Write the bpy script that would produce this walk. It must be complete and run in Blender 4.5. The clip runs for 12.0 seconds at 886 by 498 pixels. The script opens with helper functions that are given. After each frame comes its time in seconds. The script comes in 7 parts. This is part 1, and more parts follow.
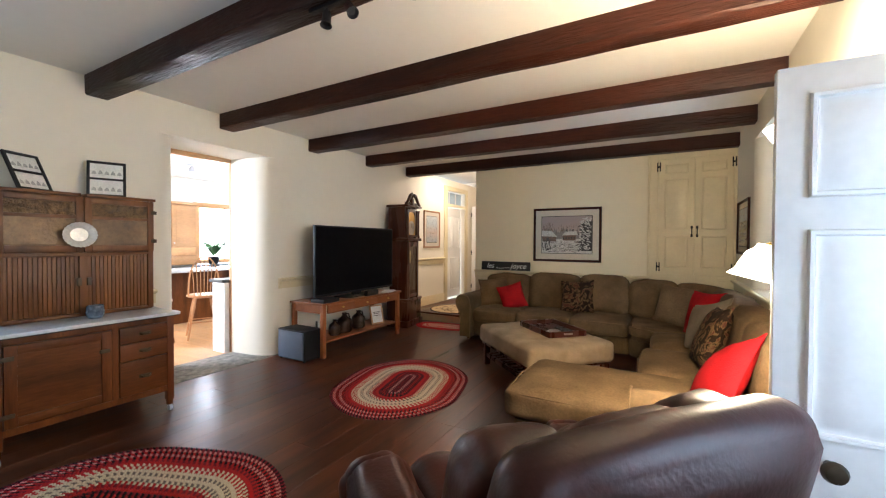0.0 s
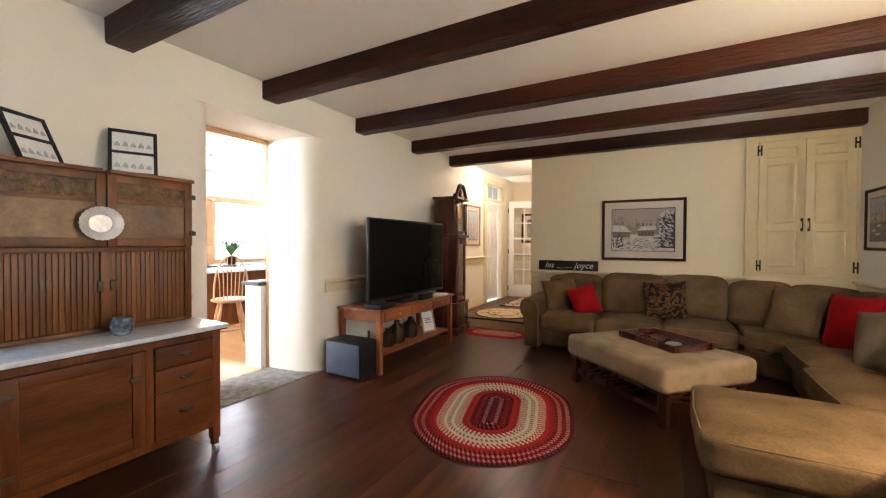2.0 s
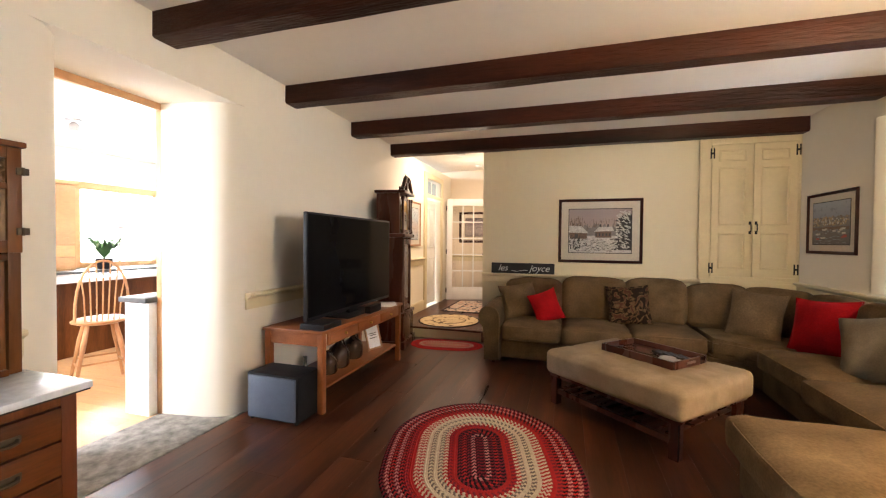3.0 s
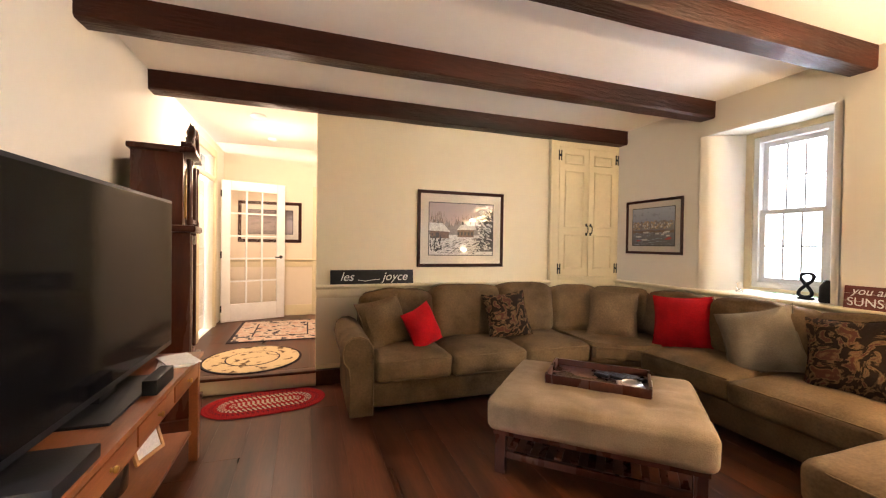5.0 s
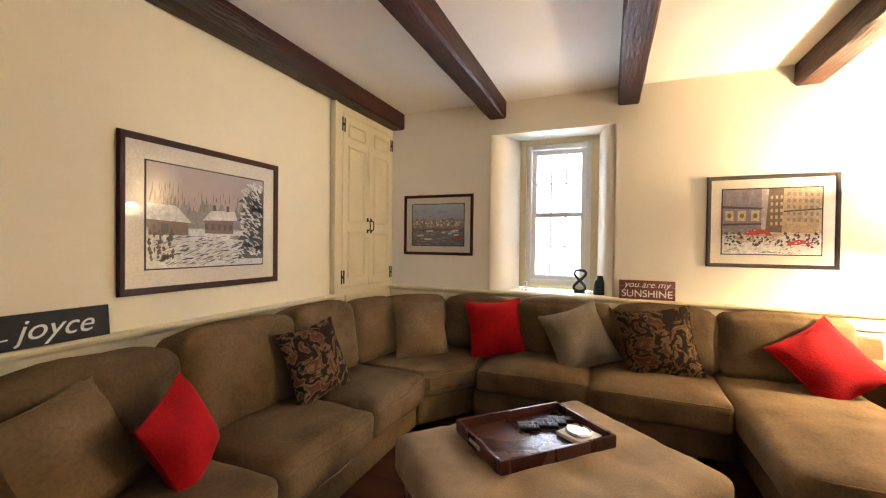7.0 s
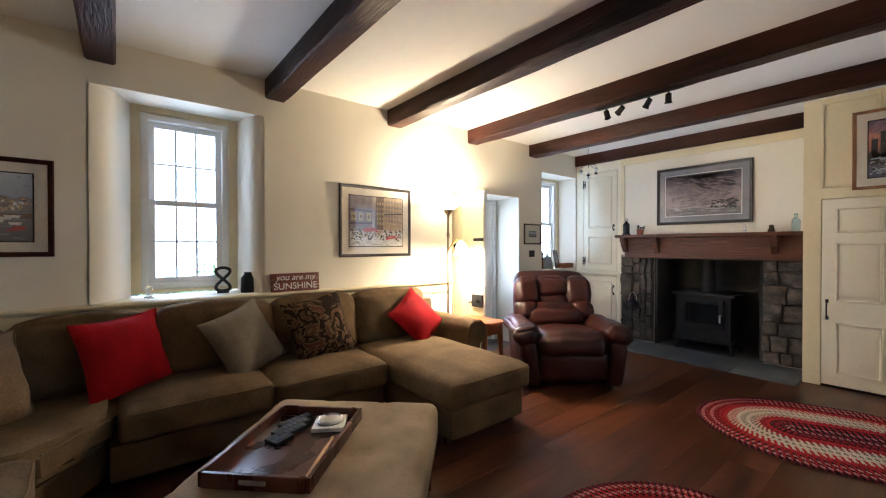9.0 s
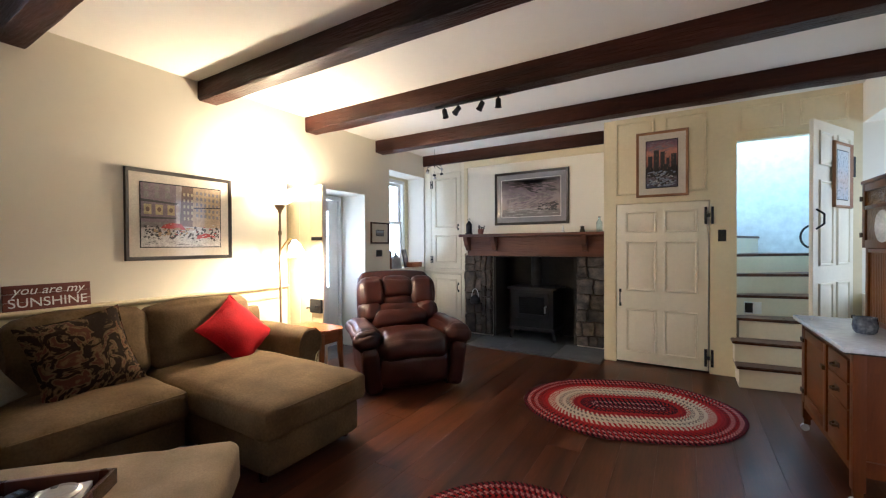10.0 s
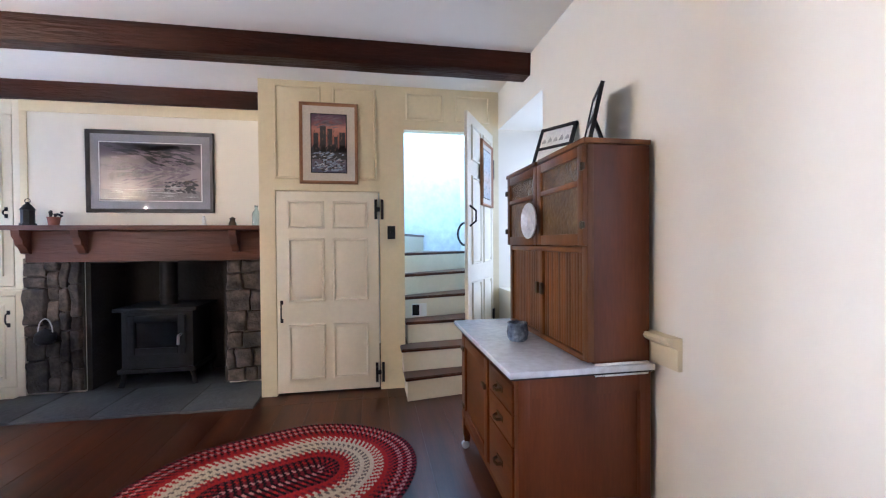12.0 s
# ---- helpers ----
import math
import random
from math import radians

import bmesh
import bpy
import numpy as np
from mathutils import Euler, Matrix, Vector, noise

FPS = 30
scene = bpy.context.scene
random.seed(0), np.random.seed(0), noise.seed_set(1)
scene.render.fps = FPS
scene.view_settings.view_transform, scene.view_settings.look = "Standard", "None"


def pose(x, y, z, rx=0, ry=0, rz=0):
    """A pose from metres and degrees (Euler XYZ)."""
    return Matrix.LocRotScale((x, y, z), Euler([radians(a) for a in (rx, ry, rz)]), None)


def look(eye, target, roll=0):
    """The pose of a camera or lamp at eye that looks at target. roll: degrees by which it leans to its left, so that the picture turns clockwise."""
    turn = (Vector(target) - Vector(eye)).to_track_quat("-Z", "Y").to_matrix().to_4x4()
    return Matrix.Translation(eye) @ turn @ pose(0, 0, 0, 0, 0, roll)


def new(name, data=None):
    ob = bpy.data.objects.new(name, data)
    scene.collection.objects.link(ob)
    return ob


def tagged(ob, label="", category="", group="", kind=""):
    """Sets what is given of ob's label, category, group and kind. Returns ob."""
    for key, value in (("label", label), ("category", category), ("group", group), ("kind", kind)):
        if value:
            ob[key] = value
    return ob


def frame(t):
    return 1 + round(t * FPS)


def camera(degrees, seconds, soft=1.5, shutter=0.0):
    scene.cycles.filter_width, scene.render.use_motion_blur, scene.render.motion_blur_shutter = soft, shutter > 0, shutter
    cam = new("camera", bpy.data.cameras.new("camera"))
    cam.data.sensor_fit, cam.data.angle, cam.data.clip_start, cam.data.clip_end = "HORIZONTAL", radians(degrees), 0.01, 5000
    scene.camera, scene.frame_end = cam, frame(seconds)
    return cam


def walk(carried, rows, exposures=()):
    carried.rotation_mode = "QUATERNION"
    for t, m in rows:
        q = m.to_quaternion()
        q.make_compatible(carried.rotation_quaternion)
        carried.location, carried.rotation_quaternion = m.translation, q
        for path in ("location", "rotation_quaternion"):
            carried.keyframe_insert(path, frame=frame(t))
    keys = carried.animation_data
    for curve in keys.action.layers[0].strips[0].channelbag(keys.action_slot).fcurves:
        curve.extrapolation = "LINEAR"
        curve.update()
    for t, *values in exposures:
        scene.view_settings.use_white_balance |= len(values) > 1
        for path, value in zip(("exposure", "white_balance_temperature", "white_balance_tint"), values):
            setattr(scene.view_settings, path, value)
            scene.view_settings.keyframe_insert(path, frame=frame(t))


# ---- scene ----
cam = camera(96.1, 12.0, 1.2)
PATH = [
    (0, (0.139, -0.283, 1.403), (-0.849, 1.456, 1.369), 0.3),
    (0.5, (-0.061, -0.315, 1.366), (-1.049, 1.423, 1.34), 0.2),
    (1, (-0.308, -0.285, 1.337), (-1.295, 1.454, 1.313), 0.2),
    (1.5, (-0.586, -0.177, 1.352), (-1.571, 1.563, 1.321), 0.2),
    (2, (-0.935, -0.045, 1.343), (-1.913, 1.699, 1.312), 0.2),
    (2.5, (-1.289, 0.162, 1.344), (-2.117, 1.983, 1.311), 0.3),
    (3, (-1.628, 0.431, 1.376), (-2.215, 2.342, 1.337), 0.5),
    (5, (-2.805, 1.824, 1.362), (-2.159, 3.717, 1.337), 0.8),
    (5.5, (-2.93, 2.32, 1.372), (-1.925, 4.05, 1.357), 0.8),
    (6, (-3.013, 2.806, 1.367), (-1.715, 4.327, 1.353), 0.7),
    (6.5, (-2.98, 3.248, 1.369), (-1.37, 4.434, 1.358), 0.7),
    (6.7, (-2.95, 3.418, 1.388), (-1.236, 4.449, 1.37), 0.8),
    (8.3, (-2.595, 4.552, 1.401), (-0.696, 3.927, 1.367), -0.2),
    (8.5, (-2.615, 4.585, 1.383), (-0.794, 3.757, 1.353), 0.1),
    (9, (-2.718, 4.587, 1.348), (-1.165, 3.327, 1.333), -0.0),
    (9.5, (-2.787, 4.504, 1.358), (-1.509, 2.966, 1.342), -0.2),
    (10, (-2.7, 4.266, 1.348), (-1.664, 2.556, 1.328), -0.3),
    (10.5, (-2.604, 3.974, 1.324), (-1.761, 2.161, 1.303), -0.4),
    (11, (-2.602, 3.65, 1.329), (-1.99, 1.746, 1.312), -0.4),
    (11.5, (-2.681, 3.288, 1.32), (-2.477, 1.298, 1.299), -0.3),
    (12, (-2.868, 2.982, 1.328), (-3.212, 1.012, 1.3), -0.4),
]
EXPOSE = [(0.0, -0.08, 5450, 11), (2.5, 0.14, 5950, 14), (5.0, 0.84, 6300, 20), (6.7, 0.72, 6300, 17), (8.5, 0.04, 5400, 12), (9.5, -0.18, 5250, 12), (10.5, -0.12, 5350, 15), (11.5, -0.18, 5050, 17), (12.0, 0.28, 4950, 20)]
walk(cam, [(t, look(eye, target, roll)) for t, eye, target, roll in PATH], EXPOSE)

# ---- light ----
world = bpy.data.worlds.new("sky")
scene.world = world
world.use_nodes = True
sky = world.node_tree.nodes.new("ShaderNodeTexSky")
sky.sky_type, sky.sun_disc, sky.sun_elevation, sky.sun_rotation = "NISHITA", False, radians(42), radians(200)
world.node_tree.links.new(sky.outputs[0], world.node_tree.nodes["Background"].inputs[0])
world.node_tree.nodes["Background"].inputs[1].default_value = 0.12


def lamp(name, kind, m, energy, colour, size=0.1, size_y=None):
    data = bpy.data.lights.new(name, kind)
    data.energy, data.color = energy, colour
    if kind == "AREA":
        data.shape, data.size, data.size_y = "RECTANGLE", size, size_y or size
    elif kind == "SUN":
        data.angle = size
    else:
        data.shadow_soft_size = size
    ob = new(name, data)
    ob.matrix_world = m
    return ob


DAY, WARM = (0.80, 0.90, 1.0), (1.0, 0.74, 0.42)
lamp("sun", "SUN", look((0, 0, 9), (-3.0, 1.5, 0)), 2.5, (1.0, 0.95, 0.86), radians(0.5))
lamp("window_daylight", "AREA", look((2.6, 4.15, 1.9), (0, 4.15, 1.70)), 330, DAY, 2.6, 2.8)
lamp("small_window_daylight", "AREA", look((1.36, -0.62, 1.75), (0, -0.62, 1.75)), 30, DAY, 0.8, 1.4)
lamp("entrance_daylight", "AREA", look((1.36, 0.72, 1.2), (0, 0.72, 1.2)), 36, DAY, 0.5, 1.6)
lamp("alcove_daylight", "AREA", look((-4.62, -0.15, 1.6), (-3.7, -0.15, 1.5)), 9, DAY, 0.8, 1.4)
lamp("kitchen_daylight", "AREA", look((-8.8, 5.0, 1.9), (-5, 5.0, 1.9)), 2000, (0.97, 0.98, 1.0), 4.2, 2.6)
# Fill lamp added out of view to brighten the doorway jamb; no window there.
lamp("kitchen_side_fill", "AREA", look((-6.3, 0.7, 1.8), (-4.5, 4.6, 1.0)), 210, (0.95, 0.97, 1.0), 1.6, 1.3)
lamp("stairwell_daylight", "AREA", look((-3.2, -1.9, 3.9), (-3.4, -1.5, 1.0)), 170, (0.50, 0.78, 1.0), 0.8, 0.8)
lamp("torchiere_bulb", "POINT", pose(0.64, 1.79, 1.88), 155, WARM, 0.05)
lamp("reading_bulb", "POINT", pose(0.445, 1.76, 1.262), 150, WARM, 0.055)
lamp("hall_downlight", "AREA", look((-3.41, 6.72, 2.875), (-3.41, 6.721, 0)), 30, (1.0, 0.77, 0.55), 0.14)
# Unseen fill in mid-air, added to brighten the far hall; no fitting holds it.
lamp("hall_fill", "POINT", pose(-3.2, 7.7, 2.35), 16, (1.0, 0.76, 0.52), 0.1)


# ---- materials ----
def noise_mat(name, a, b, scale=6.0, rough=0.6, bump=0.15, fine=60.0, metal=0.0, stretch=(1, 1, 1), spec=0.5, jitter=0.0, coat=0.0, grain=0.12):
    """Two colours mixed by coarse noise, fine grain in colour and relief, and a lighter or darker cast for each object."""
    m = bpy.data.materials.new(name)
    m.use_nodes = True
    n, k = m.node_tree.nodes, m.node_tree.links
    p = n["Principled BSDF"]
    tc, mp = n.new("ShaderNodeTexCoord"), n.new("ShaderNodeMapping")
    mp.inputs["Scale"].default_value = stretch
    k.new(tc.outputs["Object"], mp.inputs["Vector"])
    info = n.new("ShaderNodeObjectInfo")
    shift = n.new("ShaderNodeVectorMath")
    shift.operation = "ADD"
    scaled = n.new("ShaderNodeMath")
    scaled.operation, scaled.inputs[1].default_value = "MULTIPLY", 37.0 if jitter else 0.0
    k.new(info.outputs["Random"], scaled.inputs[0])
    k.new(mp.outputs[0], shift.inputs[0])
    k.new(scaled.outputs[0], shift.inputs[1])
    big, small = n.new("ShaderNodeTexNoise"), n.new("ShaderNodeTexNoise")
    big.inputs["Scale"].default_value, big.inputs["Detail"].default_value = scale, 5
    small.inputs["Scale"].default_value, small.inputs["Detail"].default_value = fine, 4
    for t in (big, small):
        k.new(shift.outputs[0], t.inputs["Vector"])
    ramp = n.new("ShaderNodeValToRGB")
    ramp.color_ramp.elements[0].position, ramp.color_ramp.elements[1].position = 0.32, 0.68
    ramp.color_ramp.elements[0].color, ramp.color_ramp.elements[1].color = (*a, 1), (*b, 1)
    k.new(big.outputs[0], ramp.inputs[0])
    hue = n.new("ShaderNodeHueSaturation")
    val = n.new("ShaderNodeMapRange")
    val.inputs["From Min"].default_value, val.inputs["From Max"].default_value = 0.25, 0.75
    val.inputs["To Min"].default_value, val.inputs["To Max"].default_value = 1 - grain, 1 + grain
    k.new(small.outputs[0], val.inputs["Value"])
    rnd = n.new("ShaderNodeMapRange")
    rnd.inputs["To Min"].default_value, rnd.inputs["To Max"].default_value = 1 - jitter, 1 + jitter
    k.new(info.outputs["Random"], rnd.inputs["Value"])
    mul = n.new("ShaderNodeMath")
    mul.operation = "MULTIPLY"
    k.new(val.outputs[0], mul.inputs[0])
    k.new(rnd.outputs[0], mul.inputs[1])
    k.new(mul.outputs[0], hue.inputs["Value"])
    k.new(ramp.outputs[0], hue.inputs["Color"])
    k.new(hue.outputs[0], p.inputs["Base Color"])
    rr = n.new("ShaderNodeMapRange")
    rr.inputs["To Min"].default_value, rr.inputs["To Max"].default_value = max(0.02, rough - 0.1), min(1, rough + 0.1)
    k.new(big.outputs[0], rr.inputs["Value"])
    k.new(rr.outputs[0], p.inputs["Roughness"])
    p.inputs["Metallic"].default_value, p.inputs["Specular IOR Level"].default_value = metal, spec
    p.inputs["Coat Weight"].default_value = coat
    if bump:
        mix = n.new("ShaderNodeMath")
        mix.operation = "ADD"
        k.new(big.outputs[0], mix.inputs[0])
        k.new(small.outputs[0], mix.inputs[1])
        bp = n.new("ShaderNodeBump")
        bp.inputs["Strength"].default_value, bp.inputs["Distance"].default_value = bump, 0.01
        k.new(mix.outputs[0], bp.inputs["Height"])
        k.new(bp.outputs[0], p.inputs["Normal"])
    return m


def glow_mat(name, colour, strength):
    m = bpy.data.materials.new(name)
    m.use_nodes = True
    p = m.node_tree.nodes["Principled BSDF"]
    p.inputs["Base Color"].default_value = (0.9, 0.88, 0.82, 1)
    p.inputs["Emission Color"].default_value, p.inputs["Emission Strength"].default_value = (*colour, 1), strength
    return m


def glass_mat(name, rough=0.0, colour=(1, 1, 1)):
    m = bpy.data.materials.new(name)
    m.use_nodes = True
    p = m.node_tree.nodes["Principled BSDF"]
    p.inputs["Base Color"].default_value = (*colour, 1)
    p.inputs["Transmission Weight"].default_value, p.inputs["Roughness"].default_value, p.inputs["IOR"].default_value = 1, rough, 1.45
    return m


PLASTER = noise_mat("plaster", (0.77, 0.72, 0.60), (0.785, 0.735, 0.615), 0.8, 0.85, 0.015, 12, grain=0.012)
CEIL = noise_mat("ceiling_paint", (0.78, 0.755, 0.70), (0.80, 0.775, 0.72), 0.7, 0.9, 0.012, 12, grain=0.012)
CREAM = noise_mat("cream_trim_paint", (0.66, 0.57, 0.36), (0.72, 0.63, 0.41), 2.5, 0.45, 0.05, 30, grain=0.03)
PALE = noise_mat("pale_cream_paint", (0.72, 0.66, 0.50), (0.78, 0.72, 0.57), 2.5, 0.42, 0.05, 30, grain=0.03)
WHITE = noise_mat("white_paint", (0.78, 0.78, 0.76), (0.84, 0.84, 0.82), 3, 0.4, 0.05, 30, grain=0.03)
BEAM = noise_mat("dark_beam_wood", (0.010, 0.0034, 0.0022), (0.050, 0.0130, 0.0066), 2.4, 0.45, 0.85, 26, stretch=(0.3, 2.4, 2.4), jitter=0.1, spec=0.18, grain=0.3)
FLOOR = noise_mat("dark_stained_boards", (0.030, 0.0088, 0.0038), (0.098, 0.0315, 0.0130), 2.6, 0.32, 0.015, 30, stretch=(3.4, 0.30, 1), jitter=0.14, spec=0.23, grain=0.2)
OAK = noise_mat("oak_boards", (0.42, 0.22, 0.09), (0.55, 0.31, 0.14), 3, 0.35, 0.1, 40, stretch=(3, 0.4, 1), jitter=0.15)
HOOSIER = noise_mat("golden_brown_oak", (0.056, 0.0155, 0.0036), (0.142, 0.0450, 0.0100), 3, 0.40, 0.08, 45, stretch=(2.5, 2.5, 0.3), jitter=0.12, spec=0.18, grain=0.24)
HOOSIER_H = noise_mat("golden_brown_oak_across", (0.056, 0.0155, 0.0036), (0.142, 0.0450, 0.0100), 3, 0.40, 0.08, 45, stretch=(2.5, 0.3, 2.5), jitter=0.12, spec=0.18, grain=0.24)
SIDEW = noise_mat("reddish_oak_side", (0.070, 0.0190, 0.0065), (0.125, 0.0360, 0.0115), 3, 0.34, 0.05, 50, stretch=(2.0, 2.0, 0.25), spec=0.2)
HOOSIER_UP = noise_mat("golden_oak_upper", (0.072, 0.0245, 0.0062), (0.180, 0.0690, 0.0180), 3, 0.36, 0.08, 45, stretch=(2.5, 2.5, 0.3), jitter=0.16, spec=0.22)
CHERRY = noise_mat("cherry_wood", (0.20, 0.060, 0.018), (0.29, 0.100, 0.034), 3, 0.36, 0.06, 45, stretch=(2.5, 0.3, 2.5), jitter=0.08, spec=0.35)
MAHOG = noise_mat("dark_mahogany", (0.035, 0.010, 0.006), (0.075, 0.022, 0.012), 3, 0.28, 0.1, 45, stretch=(2.5, 2.5, 0.4), jitter=0.08, spec=0.3)
MANTEL = noise_mat("mantel_beam_wood", (0.050, 0.014, 0.006), (0.12, 0.038, 0.016), 2.5, 0.55, 0.7, 18, stretch=(0.3, 2.5, 2.5))
SOFA = noise_mat("olive_tan_corduroy", (0.076, 0.048, 0.022), (0.142, 0.094, 0.048), 4.5, 0.95, 0.14, 70, spec=0.12, jitter=0.07, grain=0.2)
SOFA2 = noise_mat("taupe_microfibre", (0.104, 0.066, 0.033), (0.168, 0.113, 0.060), 4.5, 0.95, 0.14, 70, spec=0.12, jitter=0.07, grain=0.2)
OTTO = noise_mat("beige_microfibre", (0.205, 0.147, 0.087), (0.31, 0.23, 0.145), 5, 0.95, 0.3, 140, spec=0.15)
RED = noise_mat("red_velvet", (0.20, 0.003, 0.005), (0.33, 0.006, 0.008), 5, 0.9, 0.25, 90, spec=0.1)
TAUPE = noise_mat("taupe_pillow_cloth", (0.125, 0.100, 0.068), (0.190, 0.155, 0.110), 5, 0.95, 0.3, 110, spec=0.15)
LEATHER = noise_mat("burgundy_leather", (0.013, 0.0026, 0.0018), (0.042, 0.0070, 0.0042), 4, 0.38, 0.14, 60, spec=0.34)
BLACK = noise_mat("black_iron", (0.012, 0.012, 0.013), (0.022, 0.022, 0.024), 8, 0.55, 0.2, 60, spec=0.18)
PLASTER_FAR = noise_mat("yellow_cream_plaster", (0.74, 0.665, 0.475), (0.765, 0.69, 0.50), 0.8, 0.85, 0.015, 12, grain=0.012)
STOVE_GLASS = noise_mat("stove_glass", (0.010, 0.011, 0.012), (0.016, 0.017, 0.018), 2, 0.12, 0.02, 10, spec=0.6)
SCREEN = noise_mat("black_screen", (0.004, 0.004, 0.005), (0.006, 0.006, 0.007), 1, 0.08, 0, 10, spec=0.04)
PLASTIC = noise_mat("black_plastic", (0.008, 0.008, 0.009), (0.014, 0.014, 0.016), 6, 0.45, 0.05, 80, spec=0.2)
SILVER = noise_mat("grey_blue_grille", (0.085, 0.11, 0.16), (0.11, 0.14, 0.19), 6, 0.5, 0.1, 150)
SLATE = noise_mat("slate", (0.036, 0.037, 0.037), (0.085, 0.085, 0.080), 3, 0.6, 0.5, 20, jitter=0.15)
STONE = noise_mat("field_stone", (0.015, 0.012, 0.0105), (0.098, 0.075, 0.058), 9, 0.75, 0.9, 34, jitter=0.5, grain=0.35)
MORTAR = noise_mat("mortar", (0.030, 0.026, 0.022), (0.085, 0.074, 0.062), 6, 0.95, 0.6, 40)
SOOT = noise_mat("sooty_brick", (0.012, 0.011, 0.010), (0.03, 0.026, 0.022), 5, 0.9, 0.6, 30)
MARBLE = noise_mat("porcelain_enamel", (0.50, 0.54, 0.60), (0.60, 0.63, 0.68), 3, 0.16, 0.03, 30)
STEEL = noise_mat("steel", (0.5, 0.5, 0.5), (0.62, 0.62, 0.62), 6, 0.3, 0.03, 60, metal=1.0)
BRASS = noise_mat("brass", (0.55, 0.38, 0.12), (0.68, 0.48, 0.18), 6, 0.3, 0.03, 60, metal=1.0)
BRONZE = noise_mat("aged_bronze", (0.05, 0.038, 0.025), (0.09, 0.068, 0.042), 6, 0.5, 0.1, 60, metal=0.8)
PAPER = noise_mat("paper", (0.72, 0.72, 0.70), (0.80, 0.80, 0.78), 8, 0.8, 0.02, 90)
GLASS = glass_mat("window_glass")
FROST = glow_mat("lit_frosted_glass", (1.0, 0.80, 0.50), 14.0)


# ---- mesh helpers ----
def bx(bm, x0, x1, y0, y1, z0, z1, bev=0.0, m=None):
    """An upright box, its edges bevelled."""
    out = bmesh.ops.create_cube(bm, size=1.0)["verts"]
    at = Matrix.Translation(((x0 + x1) / 2, (y0 + y1) / 2, (z0 + z1) / 2)) @ Matrix.Diagonal((abs(x1 - x0), abs(y1 - y0), abs(z1 - z0), 1))
    bmesh.ops.transform(bm, matrix=(m @ at) if m else at, verts=out)
    if bev:
        edges = list({e for v in out for e in v.link_edges})
        bmesh.ops.bevel(bm, geom=edges, offset=bev, segments=2, profile=0.6, affect="EDGES")
    return bm


def cyl(bm, p0, p1, r0, r1=None, n=14):
    p0, p1 = Vector(p0), Vector(p1)
    d = p1 - p0
    out = bmesh.ops.create_cone(bm, cap_ends=True, segments=n, radius1=r0, radius2=r0 if r1 is None else r1, depth=d.length)["verts"]
    m = Matrix.Translation((p0 + p1) / 2) @ d.to_track_quat("Z", "Y").to_matrix().to_4x4()
    bmesh.ops.transform(bm, matrix=m, verts=out)
    return bm


def lathe(bm, profile, n=20, m=Matrix()):
    """A turned shape from (radius, height) rows."""
    rings = [[bm.verts.new(m @ Vector((r * math.cos(2 * math.pi * i / n), r * math.sin(2 * math.pi * i / n), z))) for i in range(n)] for r, z in profile]
    for a, b in zip(rings, rings[1:]):
        for i in range(n):
            bm.faces.new((a[i], a[(i + 1) % n], b[(i + 1) % n], b[i]))
    if profile[0][0] > 1e-4:
        bm.faces.new(rings[0][::-1])
    if profile[-1][0] > 1e-4:
        bm.faces.new(rings[-1])
    return bm


def tube(bm, pts, r, n=8):
    """A round bar along a polyline."""
    pts = [Vector(p) for p in pts]
    rings = []
    for i, p in enumerate(pts):
        d = (pts[min(i + 1, len(pts) - 1)] - pts[max(i - 1, 0)]).normalized()
        side = d.orthogonal().normalized() if not rings else (last - d * last.dot(d)).normalized()
        last = side
        up = d.cross(side)
        rr = r[i] if isinstance(r, (list, tuple)) else r
        rings.append([bm.verts.new(p + rr * (math.cos(2 * math.pi * k / n) * side + math.sin(2 * math.pi * k / n) * up)) for k in range(n)])
    for a, b in zip(rings, rings[1:]):
        for k in range(n):
            bm.faces.new((a[k], a[(k + 1) % n], b[(k + 1) % n], b[k]))
    bm.faces.new(rings[0][::-1])
    bm.faces.new(rings[-1])
    return bm


def prism(bm, pts, z0, z1, m=Matrix()):
    """A polygon drawn up from z0 to z1."""
    a = [bm.verts.new(m @ Vector((x, y, z0))) for x, y in pts]
    b = [bm.verts.new(m @ Vector((x, y, z1))) for x, y in pts]
    bm.faces.new(a[::-1])
    bm.faces.new(b)
    for i in range(len(pts)):
        j = (i + 1) % len(pts)
        bm.faces.new((a[i], a[j], b[j], b[i]))
    return bm


